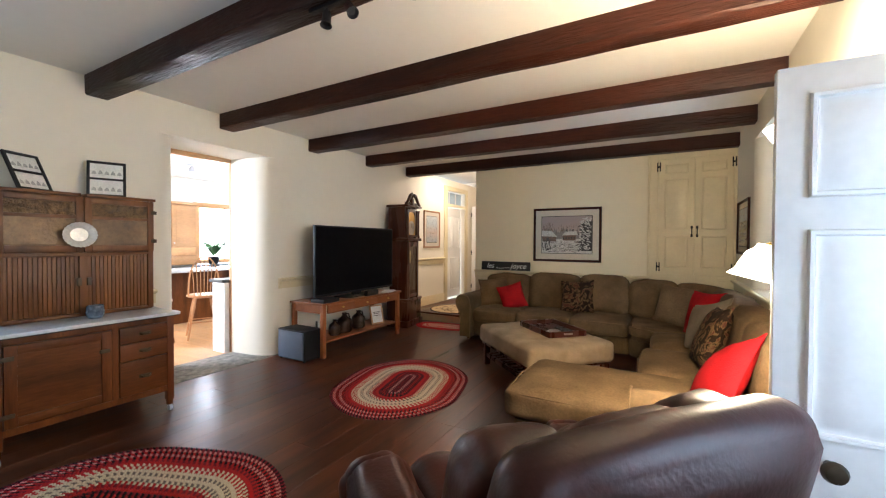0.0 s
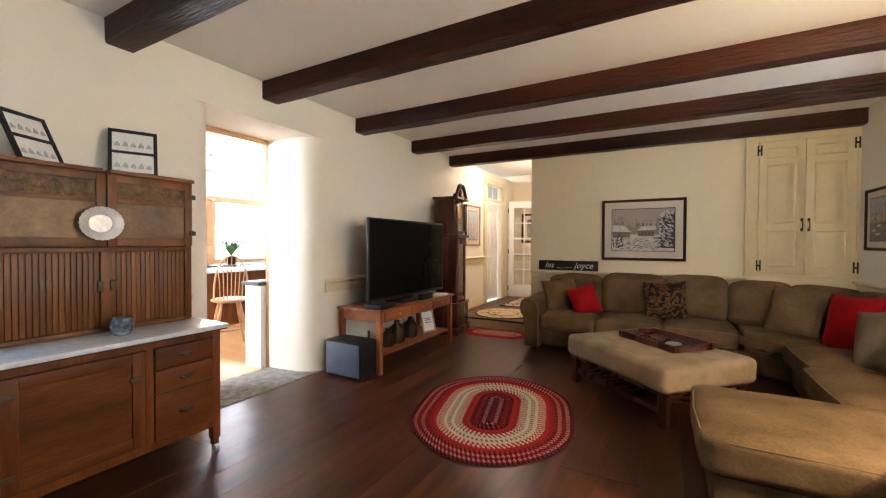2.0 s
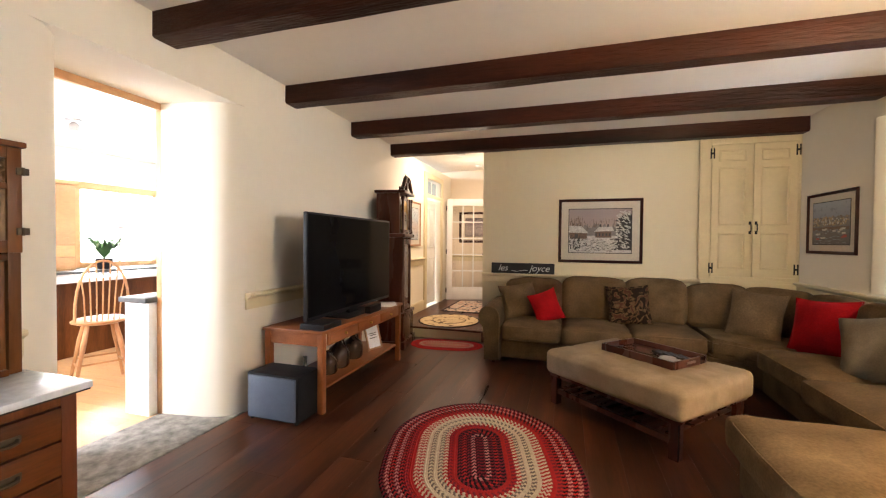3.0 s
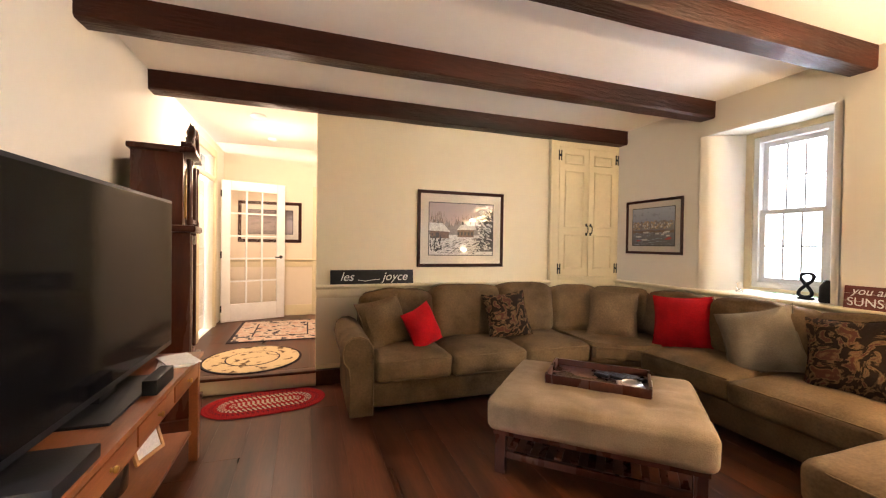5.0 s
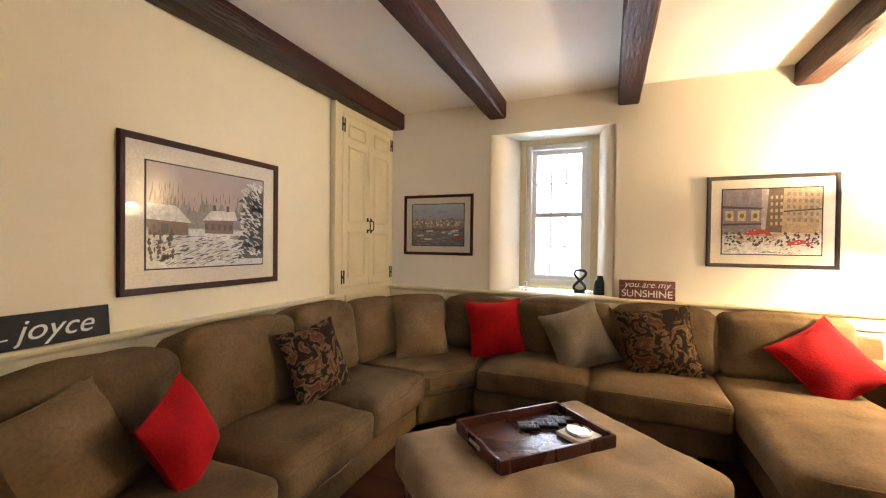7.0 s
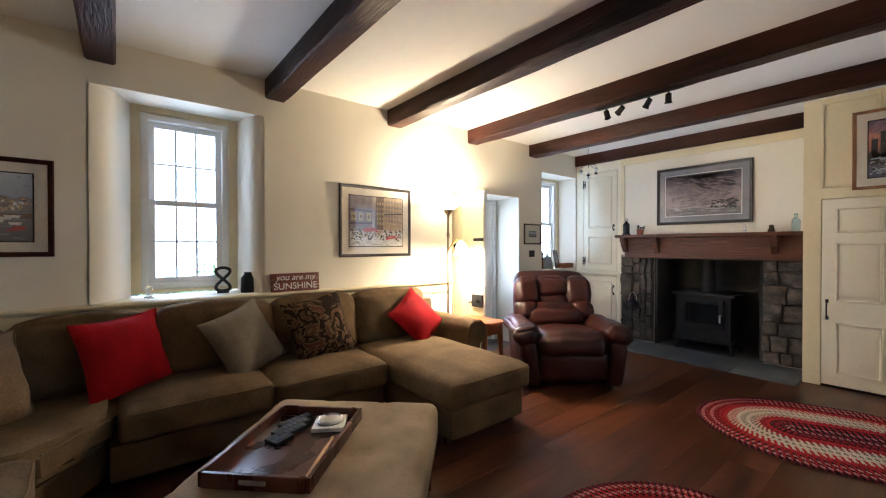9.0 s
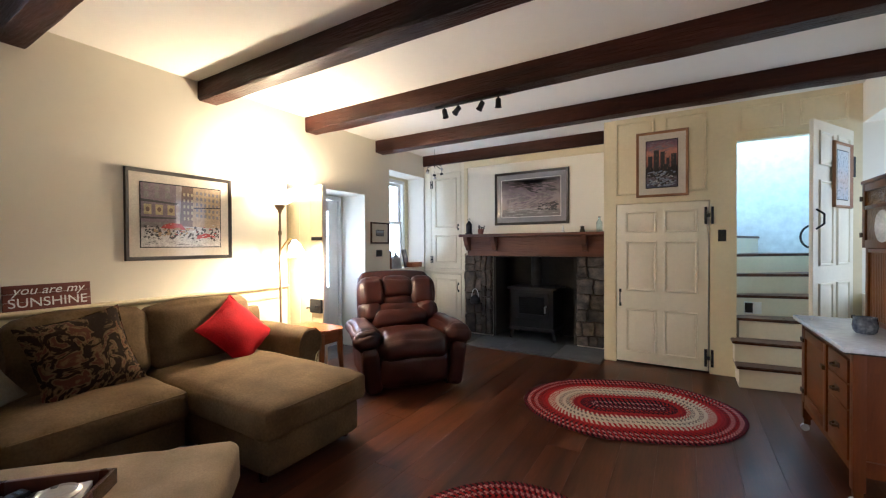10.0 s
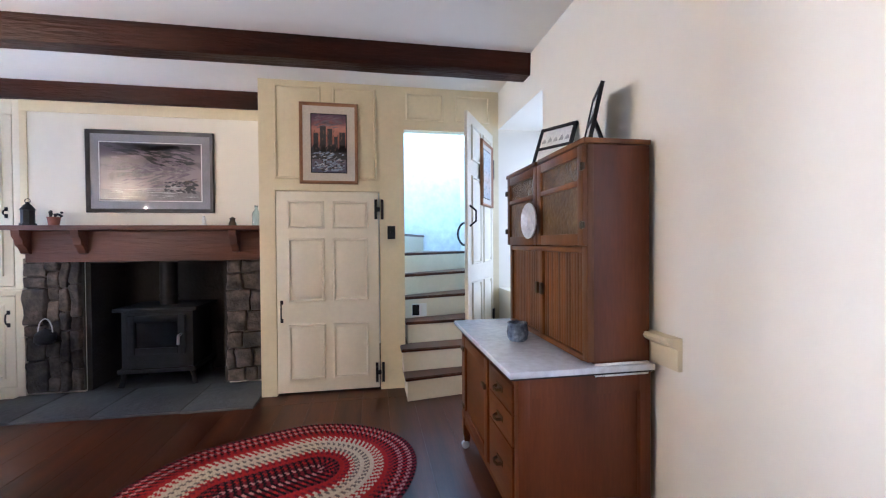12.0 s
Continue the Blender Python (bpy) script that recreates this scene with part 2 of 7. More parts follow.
def cushion(bm, sx, sy, sz, r=0.05, puff=0.03, m=Matrix(), cuts=7, wrinkle=0.0, taper=0.0):
    """A stuffed block centred on its own origin: rounded edges, swollen faces."""
    tmp = bmesh.new()
    bmesh.ops.create_cube(tmp, size=2.0)
    bmesh.ops.subdivide_edges(tmp, edges=list(tmp.edges), cuts=cuts, use_grid_fill=True)
    allv = list(tmp.verts)
    h = Vector((sx / 2, sy / 2, sz / 2))
    r = min(r, min(h) * 0.95)
    for v in allv:
        u = v.co.copy()
        w = Vector([math.sin(c * math.pi / 2) * 0.35 + c * 0.65 for c in u])
        p = Vector((w.x * h.x, w.y * h.y, w.z * h.z))
        core = Vector([max(-(hh - r), min(hh - r, c)) for hh, c in zip(h, p)])
        d = p - core
        if d.length > 1e-6:
            q = d.normalized() * r
            p = core + q
        bulge = (1 - u.x ** 2) * (1 - u.y ** 2)
        side = (1 - u.z ** 2)
        p.z += puff * bulge * (1 if u.z > 0 else -0.6 if u.z < 0 else 0) * abs(u.z)
        p.x += 0.5 * puff * side * (1 - u.y ** 2) * u.x
        p.y += 0.5 * puff * side * (1 - u.x ** 2) * u.y
        if taper:
            p.x *= 1 - taper * (u.z + 1) / 2
        if wrinkle:
            p += wrinkle * noise.noise_vector(m @ p * 6.0)
        v.co = m @ p
    me = bpy.data.meshes.new("cushion")
    tmp.to_mesh(me)
    tmp.free()
    bm.from_mesh(me)
    bpy.data.meshes.remove(me)
    return bm


def pillow_mesh(bm, s, t, m=Matrix(), n=12, sag=0.0):
    """A square throw pillow: pinched corners, full middle."""
    grid = {}
    for side in (1, -1):
        for i in range(n + 1):
            for j in range(n + 1):
                u, v = 2 * i / n - 1, 2 * j / n - 1
                rim = i in (0, n) or j in (0, n)
                if rim and side < 0:
                    grid[side, i, j] = grid[1, i, j]
                    continue
                swell = ((1 - u ** 2) * (1 - v ** 2)) ** 0.45
                pull = 1 - 0.10 * (1 - u ** 2 if abs(v) > abs(u) else 1 - v ** 2) * max(abs(u), abs(v)) ** 3
                p = Vector((u * s / 2 * pull, side * t / 2 * swell, v * s / 2 * pull))
                p += 0.012 * noise.noise_vector(p * 7 + Vector((s * 31, t * 17, sag)))
                grid[side, i, j] = bm.verts.new(m @ p)
    for side in (1, -1):
        for i in range(n):
            for j in range(n):
                q = [grid[side, a, b] for a, b in ((i, j), (i + 1, j), (i + 1, j + 1), (i, j + 1))]
                bm.faces.new(q if side < 0 else q[::-1])
    return bm


def mesh_ob(name, bm, material, sharp=40):
    me = bpy.data.meshes.new(name)
    bmesh.ops.recalc_face_normals(bm, faces=bm.faces)
    bm.to_mesh(me)
    bm.free()
    me.polygons.foreach_set("use_smooth", [True] * len(me.polygons))
    me.set_sharp_from_angle(angle=radians(sharp))
    for mm in material if isinstance(material, (list, tuple)) else (material,):
        me.materials.append(mm)
    return new(name, me)


def part(name, bm, material, parent, label="", m=None):
    ob = mesh_ob(name, bm, material)
    ob.parent = parent
    if m is not None:
        ob.matrix_basis = m
    return tagged(ob, label)


def thing(name, label, category, x, y, z, rz=0, group="", rx=0, ry=0):
    ob = new(name)
    ob.empty_display_size = 0.1
    ob.matrix_basis = pose(x, y, z, rx, ry, rz)
    return tagged(ob, label, category, group)


def setting(name, bm, material, label, category="", sharp=40):
    return tagged(mesh_ob(name, bm, material, sharp), label, category or name.split("_")[0], "", "structure")


def B():
    return bmesh.new()


# ---- structure ----
L, R, F, PAN, CH, TOP, BEAMZ = -4.05, 0.87, 5.87, -0.68, -1.06, 2.76, 2.60
OUT = 1.40


def wall_along_y(bm, x0, x1, y0, y1, z0, z1, holes):
    """A wall with rectangular holes (y0, y1, z0, z1)."""
    at = y0
    for a, b, c, d in sorted(holes):
        bx(bm, x0, x1, at, a, z0, z1)
        if c > z0:
            bx(bm, x0, x1, a, b, z0, c)
        bx(bm, x0, x1, a, b, d, z1)
        at = b
    bx(bm, x0, x1, at, y1, z0, z1)


bm = B()
wall_along_y(bm, L - 0.6, L, -3.2, 8.9, 0, TOP, [(-0.68, 0.33, 0.9, 2.41), (1.60, 3.04, 0, 2.42), (7.22, 8.12, 0.13, 2.55)])
jamb = [(L, 3.05), (L, 3.0), (L - 0.02, 2.93), (L - 0.07, 2.87), (L - 0.14, 2.83), (L - 0.24, 2.80), (L - 0.6, 2.745), (L - 0.6, 3.05)]
prism(bm, jamb, 0, 2.42)
prism(bm, [(L, 1.59), (L, 1.66), (L - 0.02, 1.72), (L - 0.06, 1.775), (L - 0.13, 1.83), (L - 0.27, 1.90), (L - 0.6, 2.05), (L - 0.6, 1.59)], 0, 2.42)
wall_left = setting("wall_left", bm, PLASTER, "cream plaster wall, thick, with rounded reveals")
bm = B()
wall_along_y(bm, R, OUT, -3.2, 5.87, 0, TOP, [(-1.04, -0.17, 1.0, 2.42), (0.34, 1.54, 0, 2.01), (3.64, 4.75, 0.93, 2.45)])
for pts in ([(R, 4.76), (R, 4.74), (R + 0.03, 4.68), (R + 0.09, 4.62), (R + 0.32, 4.52), (OUT, 4.52), (OUT, 4.76)],
            [(R, 3.63), (R, 3.655), (R + 0.03, 3.70), (R + 0.09, 3.735), (R + 0.32, 3.775), (OUT, 3.775), (OUT, 3.63)]):
    prism(bm, pts, 0.93, 2.45)
wall_right = setting("wall_right", bm, PLASTER, "cream plaster outer wall with deep window reveals")
bm = B()
bx(bm, -2.72, OUT, F, F + 0.14, 0, 2.9)
setting("wall_far", bm, PLASTER_FAR, "cream plaster wall above a painted chair rail")
bm = B()
bx(bm, L - 0.6, OUT, -3.4, -3.2, 0, 4.2)
bx(bm, L - 0.6, -2.2, -3.2, PAN - 0.1, 4.2, 4.3)
bx(bm, -2.95, -2.9, -2.4, PAN - 0.1, TOP + 0.1, 4.2)
bx(bm, L, -2.9, PAN - 0.1, PAN, TOP + 0.1, 4.2)
setting("wall_back", bm, PLASTER, "plain plaster wall behind the fireplace")
# chimney breast: plaster over the mantel, open firebox below
bm = B()
bx(bm, -1.90, 0.14, CH - 0.6, CH, 1.22, TOP)
bx(bm, -1.90, -1.50, CH - 0.6, CH - 0.05, 0, 1.22)
bx(bm, -0.30, 0.14, CH - 0.6, CH - 0.05, 0, 1.22)
setting("chimney_breast", bm, PLASTER, "white plaster chimney breast over a stone fireplace", "wall")
bm = B()
bx(bm, -1.50, -0.30, CH - 0.62, CH - 0.58, 0, 1.22)
bx(bm, -1.502, -1.46, CH - 0.58, CH - 0.06, 0.0, 1.215)
bx(bm, -0.34, -0.298, CH - 0.58, CH - 0.06, 0.0, 1.215)
bx(bm, -1.46, -0.34, CH - 0.58, CH - 0.06, 1.17, 1.215)
setting("firebox", bm, SOOT, "soot-blackened firebox lining", "fireplace")
# floor base
bm = B()
bx(bm, L - 0.01, R + 0.02, -1.7, F + 0.03, -0.12, -0.022)
floor = setting("floor", bm, noise_mat("subfloor", (0.012, 0.006, 0.004), (0.02, 0.01, 0.006), 4), "dark stained wide-plank wooden floor")
bm = B()
bx(bm, L - 0.6, OUT, PAN - 0.1, F, TOP, TOP + 0.1)
bx(bm, -2.95, OUT, -3.2, PAN - 0.1, TOP, TOP + 0.1)
setting("ceiling", bm, CEIL, "off-white plaster ceiling between dark beams")
bm = B()
bx(bm, R, OUT, -0.2, 1.7, -0.12, 0.0)
setting("floor_entrance", bm, SLATE, "grey stone sill in the entrance", "floor")
# speckled grey carpet across the kitchen threshold
bm = B()
bx(bm, L - 0.6, L - 0.005, 1.65, 3.04, -0.1, 0.006, 0.004)
setting("threshold", bm, noise_mat("speckled_grey_carpet", (0.13, 0.12, 0.105), (0.30, 0.28, 0.25), 14, 0.9, 0.5, 70), "speckled grey carpet on the threshold of the kitchen doorway", "floor")


def beam(y0, y1, x0, x1, z0=BEAMZ, seed=0):
    """A hand-hewn beam: slightly wavy faces and broken arrises."""
    bm = B()
    n = 40
    rings = []
    for i in range(n + 1):
        x = x0 + (x1 - x0) * i / n
        c = 0.014
        ring = [(y0, TOP + 0.01), (y0, z0 + c), (y0 + c, z0), (y1 - c, z0), (y1, z0 + c), (y1, TOP + 0.01)]
        rings.append([bm.verts.new(Vector((x, y, z)) + (0.006 if z < TOP else 0) * noise.noise_vector(Vector((x * 2.3, y * 3 + k * 5.1, z + seed)))) for k, (y, z) in enumerate(ring)])
    for a, b in zip(rings, rings[1:]):
        for k in range(6):
            bm.faces.new((a[k], a[(k + 1) % 6], b[(k + 1) % 6], b[k]))
    bm.faces.new(rings[0])
    bm.faces.new(rings[-1][::-1])
    ob = mesh_ob("ceiling_beam", bm, BEAM)
    return tagged(ob, "dark brown hand-hewn wooden ceiling beam", "beam", "ceiling beams", "structure")


for k, (y0, y1, x0, x1) in enumerate([(5.70, 5.868, L, R), (4.60, 4.77, L, R), (3.455, 3.625, L, R), (2.25, 2.42, L, R), (1.12, 1.29, L, R), (-0.05, 0.12, L, R), (-1.20, -1.015, -1.90, R)]):
    beam(y0, y1, x0, x1, seed=k * 7)


def raised_panel(bm, x0, x1, z0, z1, y, d=1, depth=0.012, lip=0.028):
    """A raised field with a sunk border, on a face that looks towards +y (d=1) or -y (d=-1)."""
    outer = [(x0, z0), (x1, z0), (x1, z1), (x0, z1)]

    def ring(inset, out):
        return [bm.verts.new((x + (inset if x == x0 else -inset) * (1 if x1 > x0 else -1), y + d * out, z + (inset if z == z0 else -inset))) for x, z in outer]

    rings = [ring(0, 0.001), ring(0.005, 0.014), ring(0.016, 0.014), ring(0.021, 0.0012), ring(0.028, 0.0012), ring(0.026 + lip, depth + 0.003)]
    for a, b in zip(rings, rings[1:]):
        for i in range(4):
            bm.faces.new((a[i], a[(i + 1) % 4], b[(i + 1) % 4], b[i]))
    bm.faces.new(rings[-1])


panels = []
# panelled wall beside the fireplace, with closet and stair openings
bm = B()
for x0, x1, z0, z1 in ((-2.03, -1.90, 0, 1.80), (-3.15, -2.925, 0, 1.80), (-4.05, -3.97, 0, 2.37), (-3.15, -1.90, 1.80, TOP), (-4.05, -3.15, 2.37, TOP)):
    bx(bm, x0, x1, PAN - 0.10, PAN, z0, z1)
bx(bm, -1.95, -1.90, CH - 0.1, PAN - 0.10, 0, TOP)
bx(bm, -2.03, -2.925, PAN - 0.9, PAN - 0.85, 0, 1.80)
for x0, x1, z0, z1 in ((-2.42, -2.03, 1.90, 2.72), (-2.90, -2.52, 1.90, 2.72), (-3.52, -3.17, 2.46, 2.71), (-3.96, -3.63, 2.46, 2.71)):
    panels.append((x0, x1, z0, z1))
wall_panelled = setting("wall_panelled", bm, CREAM, "cream painted raised-panel wall beside the fireplace", "wall")
for x0, x1, z0, z1 in panels:
    bm = B()
    raised_panel(bm, x0, x1, z0, z1, PAN)
    part("panel", bm, CREAM, wall_panelled)
# stairwell shell
bm = B()
bx(bm, L - 0.3, L, -3.2, PAN - 0.1, TOP, 4.2)
bx(bm, -3.10, -2.95, -2.4, PAN - 0.1, 0, 4.2)
bx(bm, L, -2.2, -2.5, -2.4, 0, 4.2)
setting("stairwell_wall", bm, noise_mat("stair_plaster", (0.70, 0.72, 0.72), (0.78, 0.80, 0.80), 1.5, 0.8, 0.3, 14), "pale painted stairwell plaster", "wall")

# far wall chair rail, wainscot and base
bm = B()
prof = [(0, 0), (0.018, 0), (0.022, 0.02), (0.022, 0.085), (0.035, 0.095), (0.055, 0.105), (0.06, 0.118), (0.052, 0.13), (0, 0.13)]


def rail(bm, p0, p1, z, out, prof):
    """A moulding from p0 to p1 at height z that stands out of the wall towards out."""
    p0, p1, out = Vector((*p0, z)), Vector((*p1, z)), Vector((*out, 0))
    a = [bm.verts.new(p0 + out * d + Vector((0, 0, h))) for d, h in prof]
    b = [bm.verts.new(p1 + out * d + Vector((0, 0, h))) for d, h in prof]
    for i in range(len(prof)):
        j = (i + 1) % len(prof)
        bm.faces.new((a[i], a[j], b[j], b[i]))
    bm.faces.new(a)
    bm.faces.new(b[::-1])


rail(bm, (-2.72, F), (-0.10, F), 0.82, (0, -1), prof)
tagged(mesh_ob("chair_rail", bm, CREAM), "cream painted chair rail on the far wall", "trim", "", "structure")
bm = B()
rail(bm, (R, 5.85), (R, 1.56), 0.82, (-1, 0), prof)
tagged(mesh_ob("chair_rail", bm, CREAM), "cream painted chair rail under the window", "trim", "", "structure")
for y0, y1 in ((2.98, 5.70), (1.40, 1.62), (0.33, 0.55)):
    bm = B()
    rail(bm, (L, y0), (L, y1), 0.82, (1, 0), prof)
    tagged(mesh_ob("chair_rail", bm, CREAM), "short cream painted chair rail on the plaster wall", "trim", "", "structure")
base = [(0, 0), (0.022, 0), (0.022, 0.15), (0.014, 0.17), (0, 0.17)]
bm = B()
rail(bm, (-2.72, F), (R, F), 0.0, (0, -1), base)
rail(bm, (R, 5.85), (R, 1.56), 0.0, (-1, 0), base)
tagged(mesh_ob("baseboard", bm, CREAM), "cream painted baseboard", "trim", "", "structure")
# window stool that carries on from the rail
bm = B()
bx(bm, R - 0.02, 1.24, 3.66, 4.73, 0.925, 0.955, 0.006)
tagged(mesh_ob("window_sill", bm, PALE), "cream painted deep window sill", "trim", "", "structure")


def sash_window(name, x, y0, y1, z0, z1, rows, cols, label):
    """A double-hung window in a wall that runs along y; parts hang under one root."""
    root = tagged(new(name), label, "window", "", "structure")
    w = 0.05
    bm = B()
    for a, b, c, d in ((y0, y0 + w, z0, z1), (y1 - w, y1, z0, z1), (y0 + w, y1 - w, z1 - w, z1), (y0 + w, y1 - w, z0, z0 + w)):
        bx(bm, x, x + 0.12, a, b, c, d, 0.004)
    part("window_frame", bm, WHITE, root)
    zm = (z0 + z1) / 2
    for k, (c, d, off) in enumerate(((z0 + w, zm + 0.02, 0.025), (zm - 0.02, z1 - w, 0.06))):
        bm = B()
        a, b, s = y0 + w, y1 - w, 0.045
        for p, q, u, v in ((a, a + s, c, d), (b - s, b, c, d), (a + s, b - s, d - s, d), (a + s, b - s, c, c + s)):
            bx(bm, x + off, x + off + 0.035, p, q, u, v, 0.004)
        for i in range(1, cols):
            yy = a + s + (b - a - 2 * s) * i / cols
            bx(bm, x + off + 0.008, x + off + 0.026, yy - 0.008, yy + 0.008, c + s, d - s)
        for i in range(1, rows):
            zz = c + s + (d - c - 2 * s) * i / rows
            bx(bm, x + off + 0.006, x + off + 0.028, a + s, b - s, zz - 0.007, zz + 0.007)
        sash = part("sash", bm, WHITE, root)
        bm = B()
        bx(bm, x + off + 0.015, x + off + 0.019, a + s, b - s, c + s, d - s)
        pane = part("pane", bm, GLASS, sash)
        pane.visible_shadow = False
    bm = B()
    for p, q, u, v in ((y0 - 0.07, y0, z0 - 0.03, z1 + 0.08), (y1, y1 + 0.07, z0 - 0.03, z1 + 0.08), (y0, y1, z1, z1 + 0.08), (y0, y1, z0 - 0.03, z0)):
        bx(bm, x - 0.015, x + 0.02, p, q, u, v, 0.004)
    part("casing", bm, CREAM, root)
    return root


sash_window("window_1", 1.20, 3.84, 4.46, 1.0, 2.40, 2, 3, "white double-hung window with thin muntins in a deep reveal")
sash_window("window_2", 1.20, -0.97, -0.24, 1.03, 2.38, 2, 1, "white double-hung window beside the chimney")


# ---- built-in cupboards and doors ----
def hl_hinge(parent, x, y, z, d=1):
    bm = B()
    for dx in (-0.022, 0.010):
        bx(bm, x + dx, x + dx + 0.014, y, y + d * 0.006, z - 0.06, z + 0.06, 0.001)
    bx(bm, x - 0.012, x + 0.014, y, y + d * 0.007, z - 0.011, z + 0.011, 0.001)
    part("hinge", bm, BLACK, parent, "black iron H hinge")


def pull(parent, x, y, z, d=1, h=0.11):
    bm = B()
    tube(bm, [(x, y, z + h / 2), (x, y + d * 0.03, z + h / 2 - 0.015), (x, y + d * 0.036, z), (x, y + d * 0.03, z - h / 2 + 0.015), (x, y, z - h / 2)], 0.006)
    for s in (1, -1):
        bx(bm, x - 0.012, x + 0.012, y, y + d * 0.006, z + s * h / 2 - 0.018, z + s * h / 2 + 0.018, 0.002)
    part("handle", bm, BLACK, parent, "black iron pull handle")


def panel_door(name, parent, x0, x1, z0, z1, y, d, panels, material, thick=0.03, label=""):
    """A framed door leaf on a face towards d, with raised panels (x0, x1, z0, z1)."""
    bm = B()
    bx(bm, x0, x1, y - d * thick, y, z0, z1, 0.003)
    for a, b, c, e in panels:
        raised_panel(bm, a, b, c, e, y, d)
    return part(name, bm, material, parent, label)


# wall cupboard in the far corner
cup = thing("wall_cupboard", "tall cream painted built-in cupboard with two panelled doors", "cupboard", 0, 0, 0)
bm = B()
for a, b, c, e in ((-0.10, 0.0, 0.955, 2.598), (0.84, R - 0.002, 0.955, 2.598), (0.0, 0.84, 2.53, 2.598), (0.0, 0.84, 0.955, 0.99)):
    bx(bm, a, b, F - 0.035, F - 0.002, c, e, 0.003)
bx(bm, -0.125, -0.10, F - 0.055, F - 0.002, 0.955, 2.598, 0.005)
part("frame", bm, CREAM, cup)
bm = B()
bx(bm, -0.10, R - 0.002, F - 0.03, F - 0.002, 0.80, 0.955, 0.003)
bx(bm, 0.05, 0.80, F - 0.045, F - 0.03, 0.83, 0.925, 0.003)
part("drawer_front", bm, CREAM, cup)
for x0, x1, hx, px in ((0.004, 0.418, 0.006, 0.39), (0.422, 0.836, 0.834, 0.45)):
    a, b = x0 + 0.07, x1 - 0.07
    leaf = panel_door("door", cup, x0, x1, 0.994, 2.526, F - 0.038, -1, [(a, b, 2.33, 2.46), (a, b, 1.58, 2.26), (a, b, 1.08, 1.50)], CREAM)
    for z in (2.43, 1.09):
        hl_hinge(leaf, hx, F - 0.038, z, -1)
    pull(leaf, px, F - 0.038, 1.56, -1)

# corner cupboard beside the chimney
cup = thing("corner_cupboard", "narrow pale cream corner cupboard beside the chimney", "cupboard", 0, 0, 0)
bm = B()
for a, b, c, e in ((0.14, 0.20, 0, 2.60), (0.74, R - 0.002, 0, 2.60), (0.20, 0.74, 2.47, 2.60), (0.20, 0.74, 0.90, 0.98), (0.20, 0.74, 0, 0.10)):
    bx(bm, a, b, CH - 0.10, CH, c, e, 0.003)
bx(bm, 0.12, R - 0.002, CH, CH + 0.03, 0.925, 0.955, 0.006)
part("frame", bm, PALE, cup)
up = panel_door("door", cup, 0.205, 0.735, 0.985, 2.465, CH + 0.004, 1, [(0.275, 0.665, 1.62, 2.38), (0.275, 0.665, 1.07, 1.50)], PALE)
lo = panel_door("door", cup, 0.205, 0.735, 0.105, 0.895, CH + 0.004, 1, [(0.275, 0.665, 0.18, 0.82)], PALE)
for z in (2.30, 1.12):
    hl_hinge(up, 0.728, CH + 0.004, z)
pull(lo, 0.25, CH + 0.004, 0.70)
pull(up, 0.25, CH + 0.004, 1.62, h=0.06)

# closet door
door = tagged(new("door_1"), "closed six-panel cream closet door with black strap hinges", "door", "", "structure")
px = [(-2.44, -2.13), (-2.82, -2.51)]
leaf = panel_door("leaf", door, -2.915, -2.035, 0.02, 1.795, PAN - 0.004, 1, [(a, b, c, e) for a, b in px for c, e in ((1.47, 1.71), (0.82, 1.38), (0.13, 0.62))], PALE)
for z in (1.64, 0.16):
    bm = B()
    for dx in (-0.045, 0.012):
        bx(bm, -2.915 + dx, -2.915 + dx + 0.024, PAN, PAN + 0.008, z - 0.09, z + 0.09, 0.002)
    bx(bm, -2.93, -2.90, PAN, PAN + 0.01, z - 0.02, z + 0.02, 0.002)
    part("hinge", bm, BLACK, door, "black iron H hinge")
pull(door, -2.075, PAN, 0.74, 1, 0.16)

# stair door, standing open into the room
door = tagged(new("door_2"), "open pale cream panelled stair door with an iron latch", "door", "", "structure")
door.matrix_basis = pose(-3.962, PAN + 0.012, 0, 0, 0, 59)
leaf = panel_door("leaf", door, 0.0, 0.79, 0.03, 2.34, 0.028, 1, [(a, b, c, e) for a, b in ((0.10, 0.36), (0.44, 0.70)) for c, e in ((1.98, 2.26), (1.16, 1.86), (0.42, 1.02))], PALE, 0.028)
for z in (2.02, 0.62):
    bm = B()
    bx(bm, -0.01, 0.05, 0.030, 0.040, z - 0.09, z + 0.09, 0.002)
    part("hinge", bm, BLACK, door)
bm = B()
tube(bm, [(0.745, 0.030, 1.62), (0.745, 0.08, 1.58), (0.745, 0.08, 1.50), (0.745, 0.030, 1.46)], 0.008)
part("latch", bm, BLACK, door, "black iron thumb latch")
bm = B()
tube(bm, [(0.74, -0.002 - 0.07 * math.sin(i * math.pi / 8), 1.40 + 0.09 * math.cos(i * math.pi / 8)) for i in range(9)], 0.008)
part("handle", bm, BLACK, door, "black iron ring handle")

# entrance: old plank door folded back into the room, and a white outer door
door = tagged(new("door_3"), "open cream plank-backed entrance door with a black box lock", "door", "", "structure")
door.matrix_basis = pose(1.295, 1.41, 0, 0, 0, 180)
leaf = panel_door("leaf", door, 0.0, 0.857, 0.015, 1.97, 0.022, 1, [(a, b, c, e) for a, b in ((0.09, 0.39), (0.475, 0.775)) for c, e in ((1.55, 1.88), (0.79, 1.45), (0.14, 0.60))], WHITE, 0.044)
bm = B()
for i in range(5):
    bx(bm, 0.002 + i * 0.171, 0.1695 + i * 0.171, -0.034, -0.022, 0.02, 1.965, 0.003)
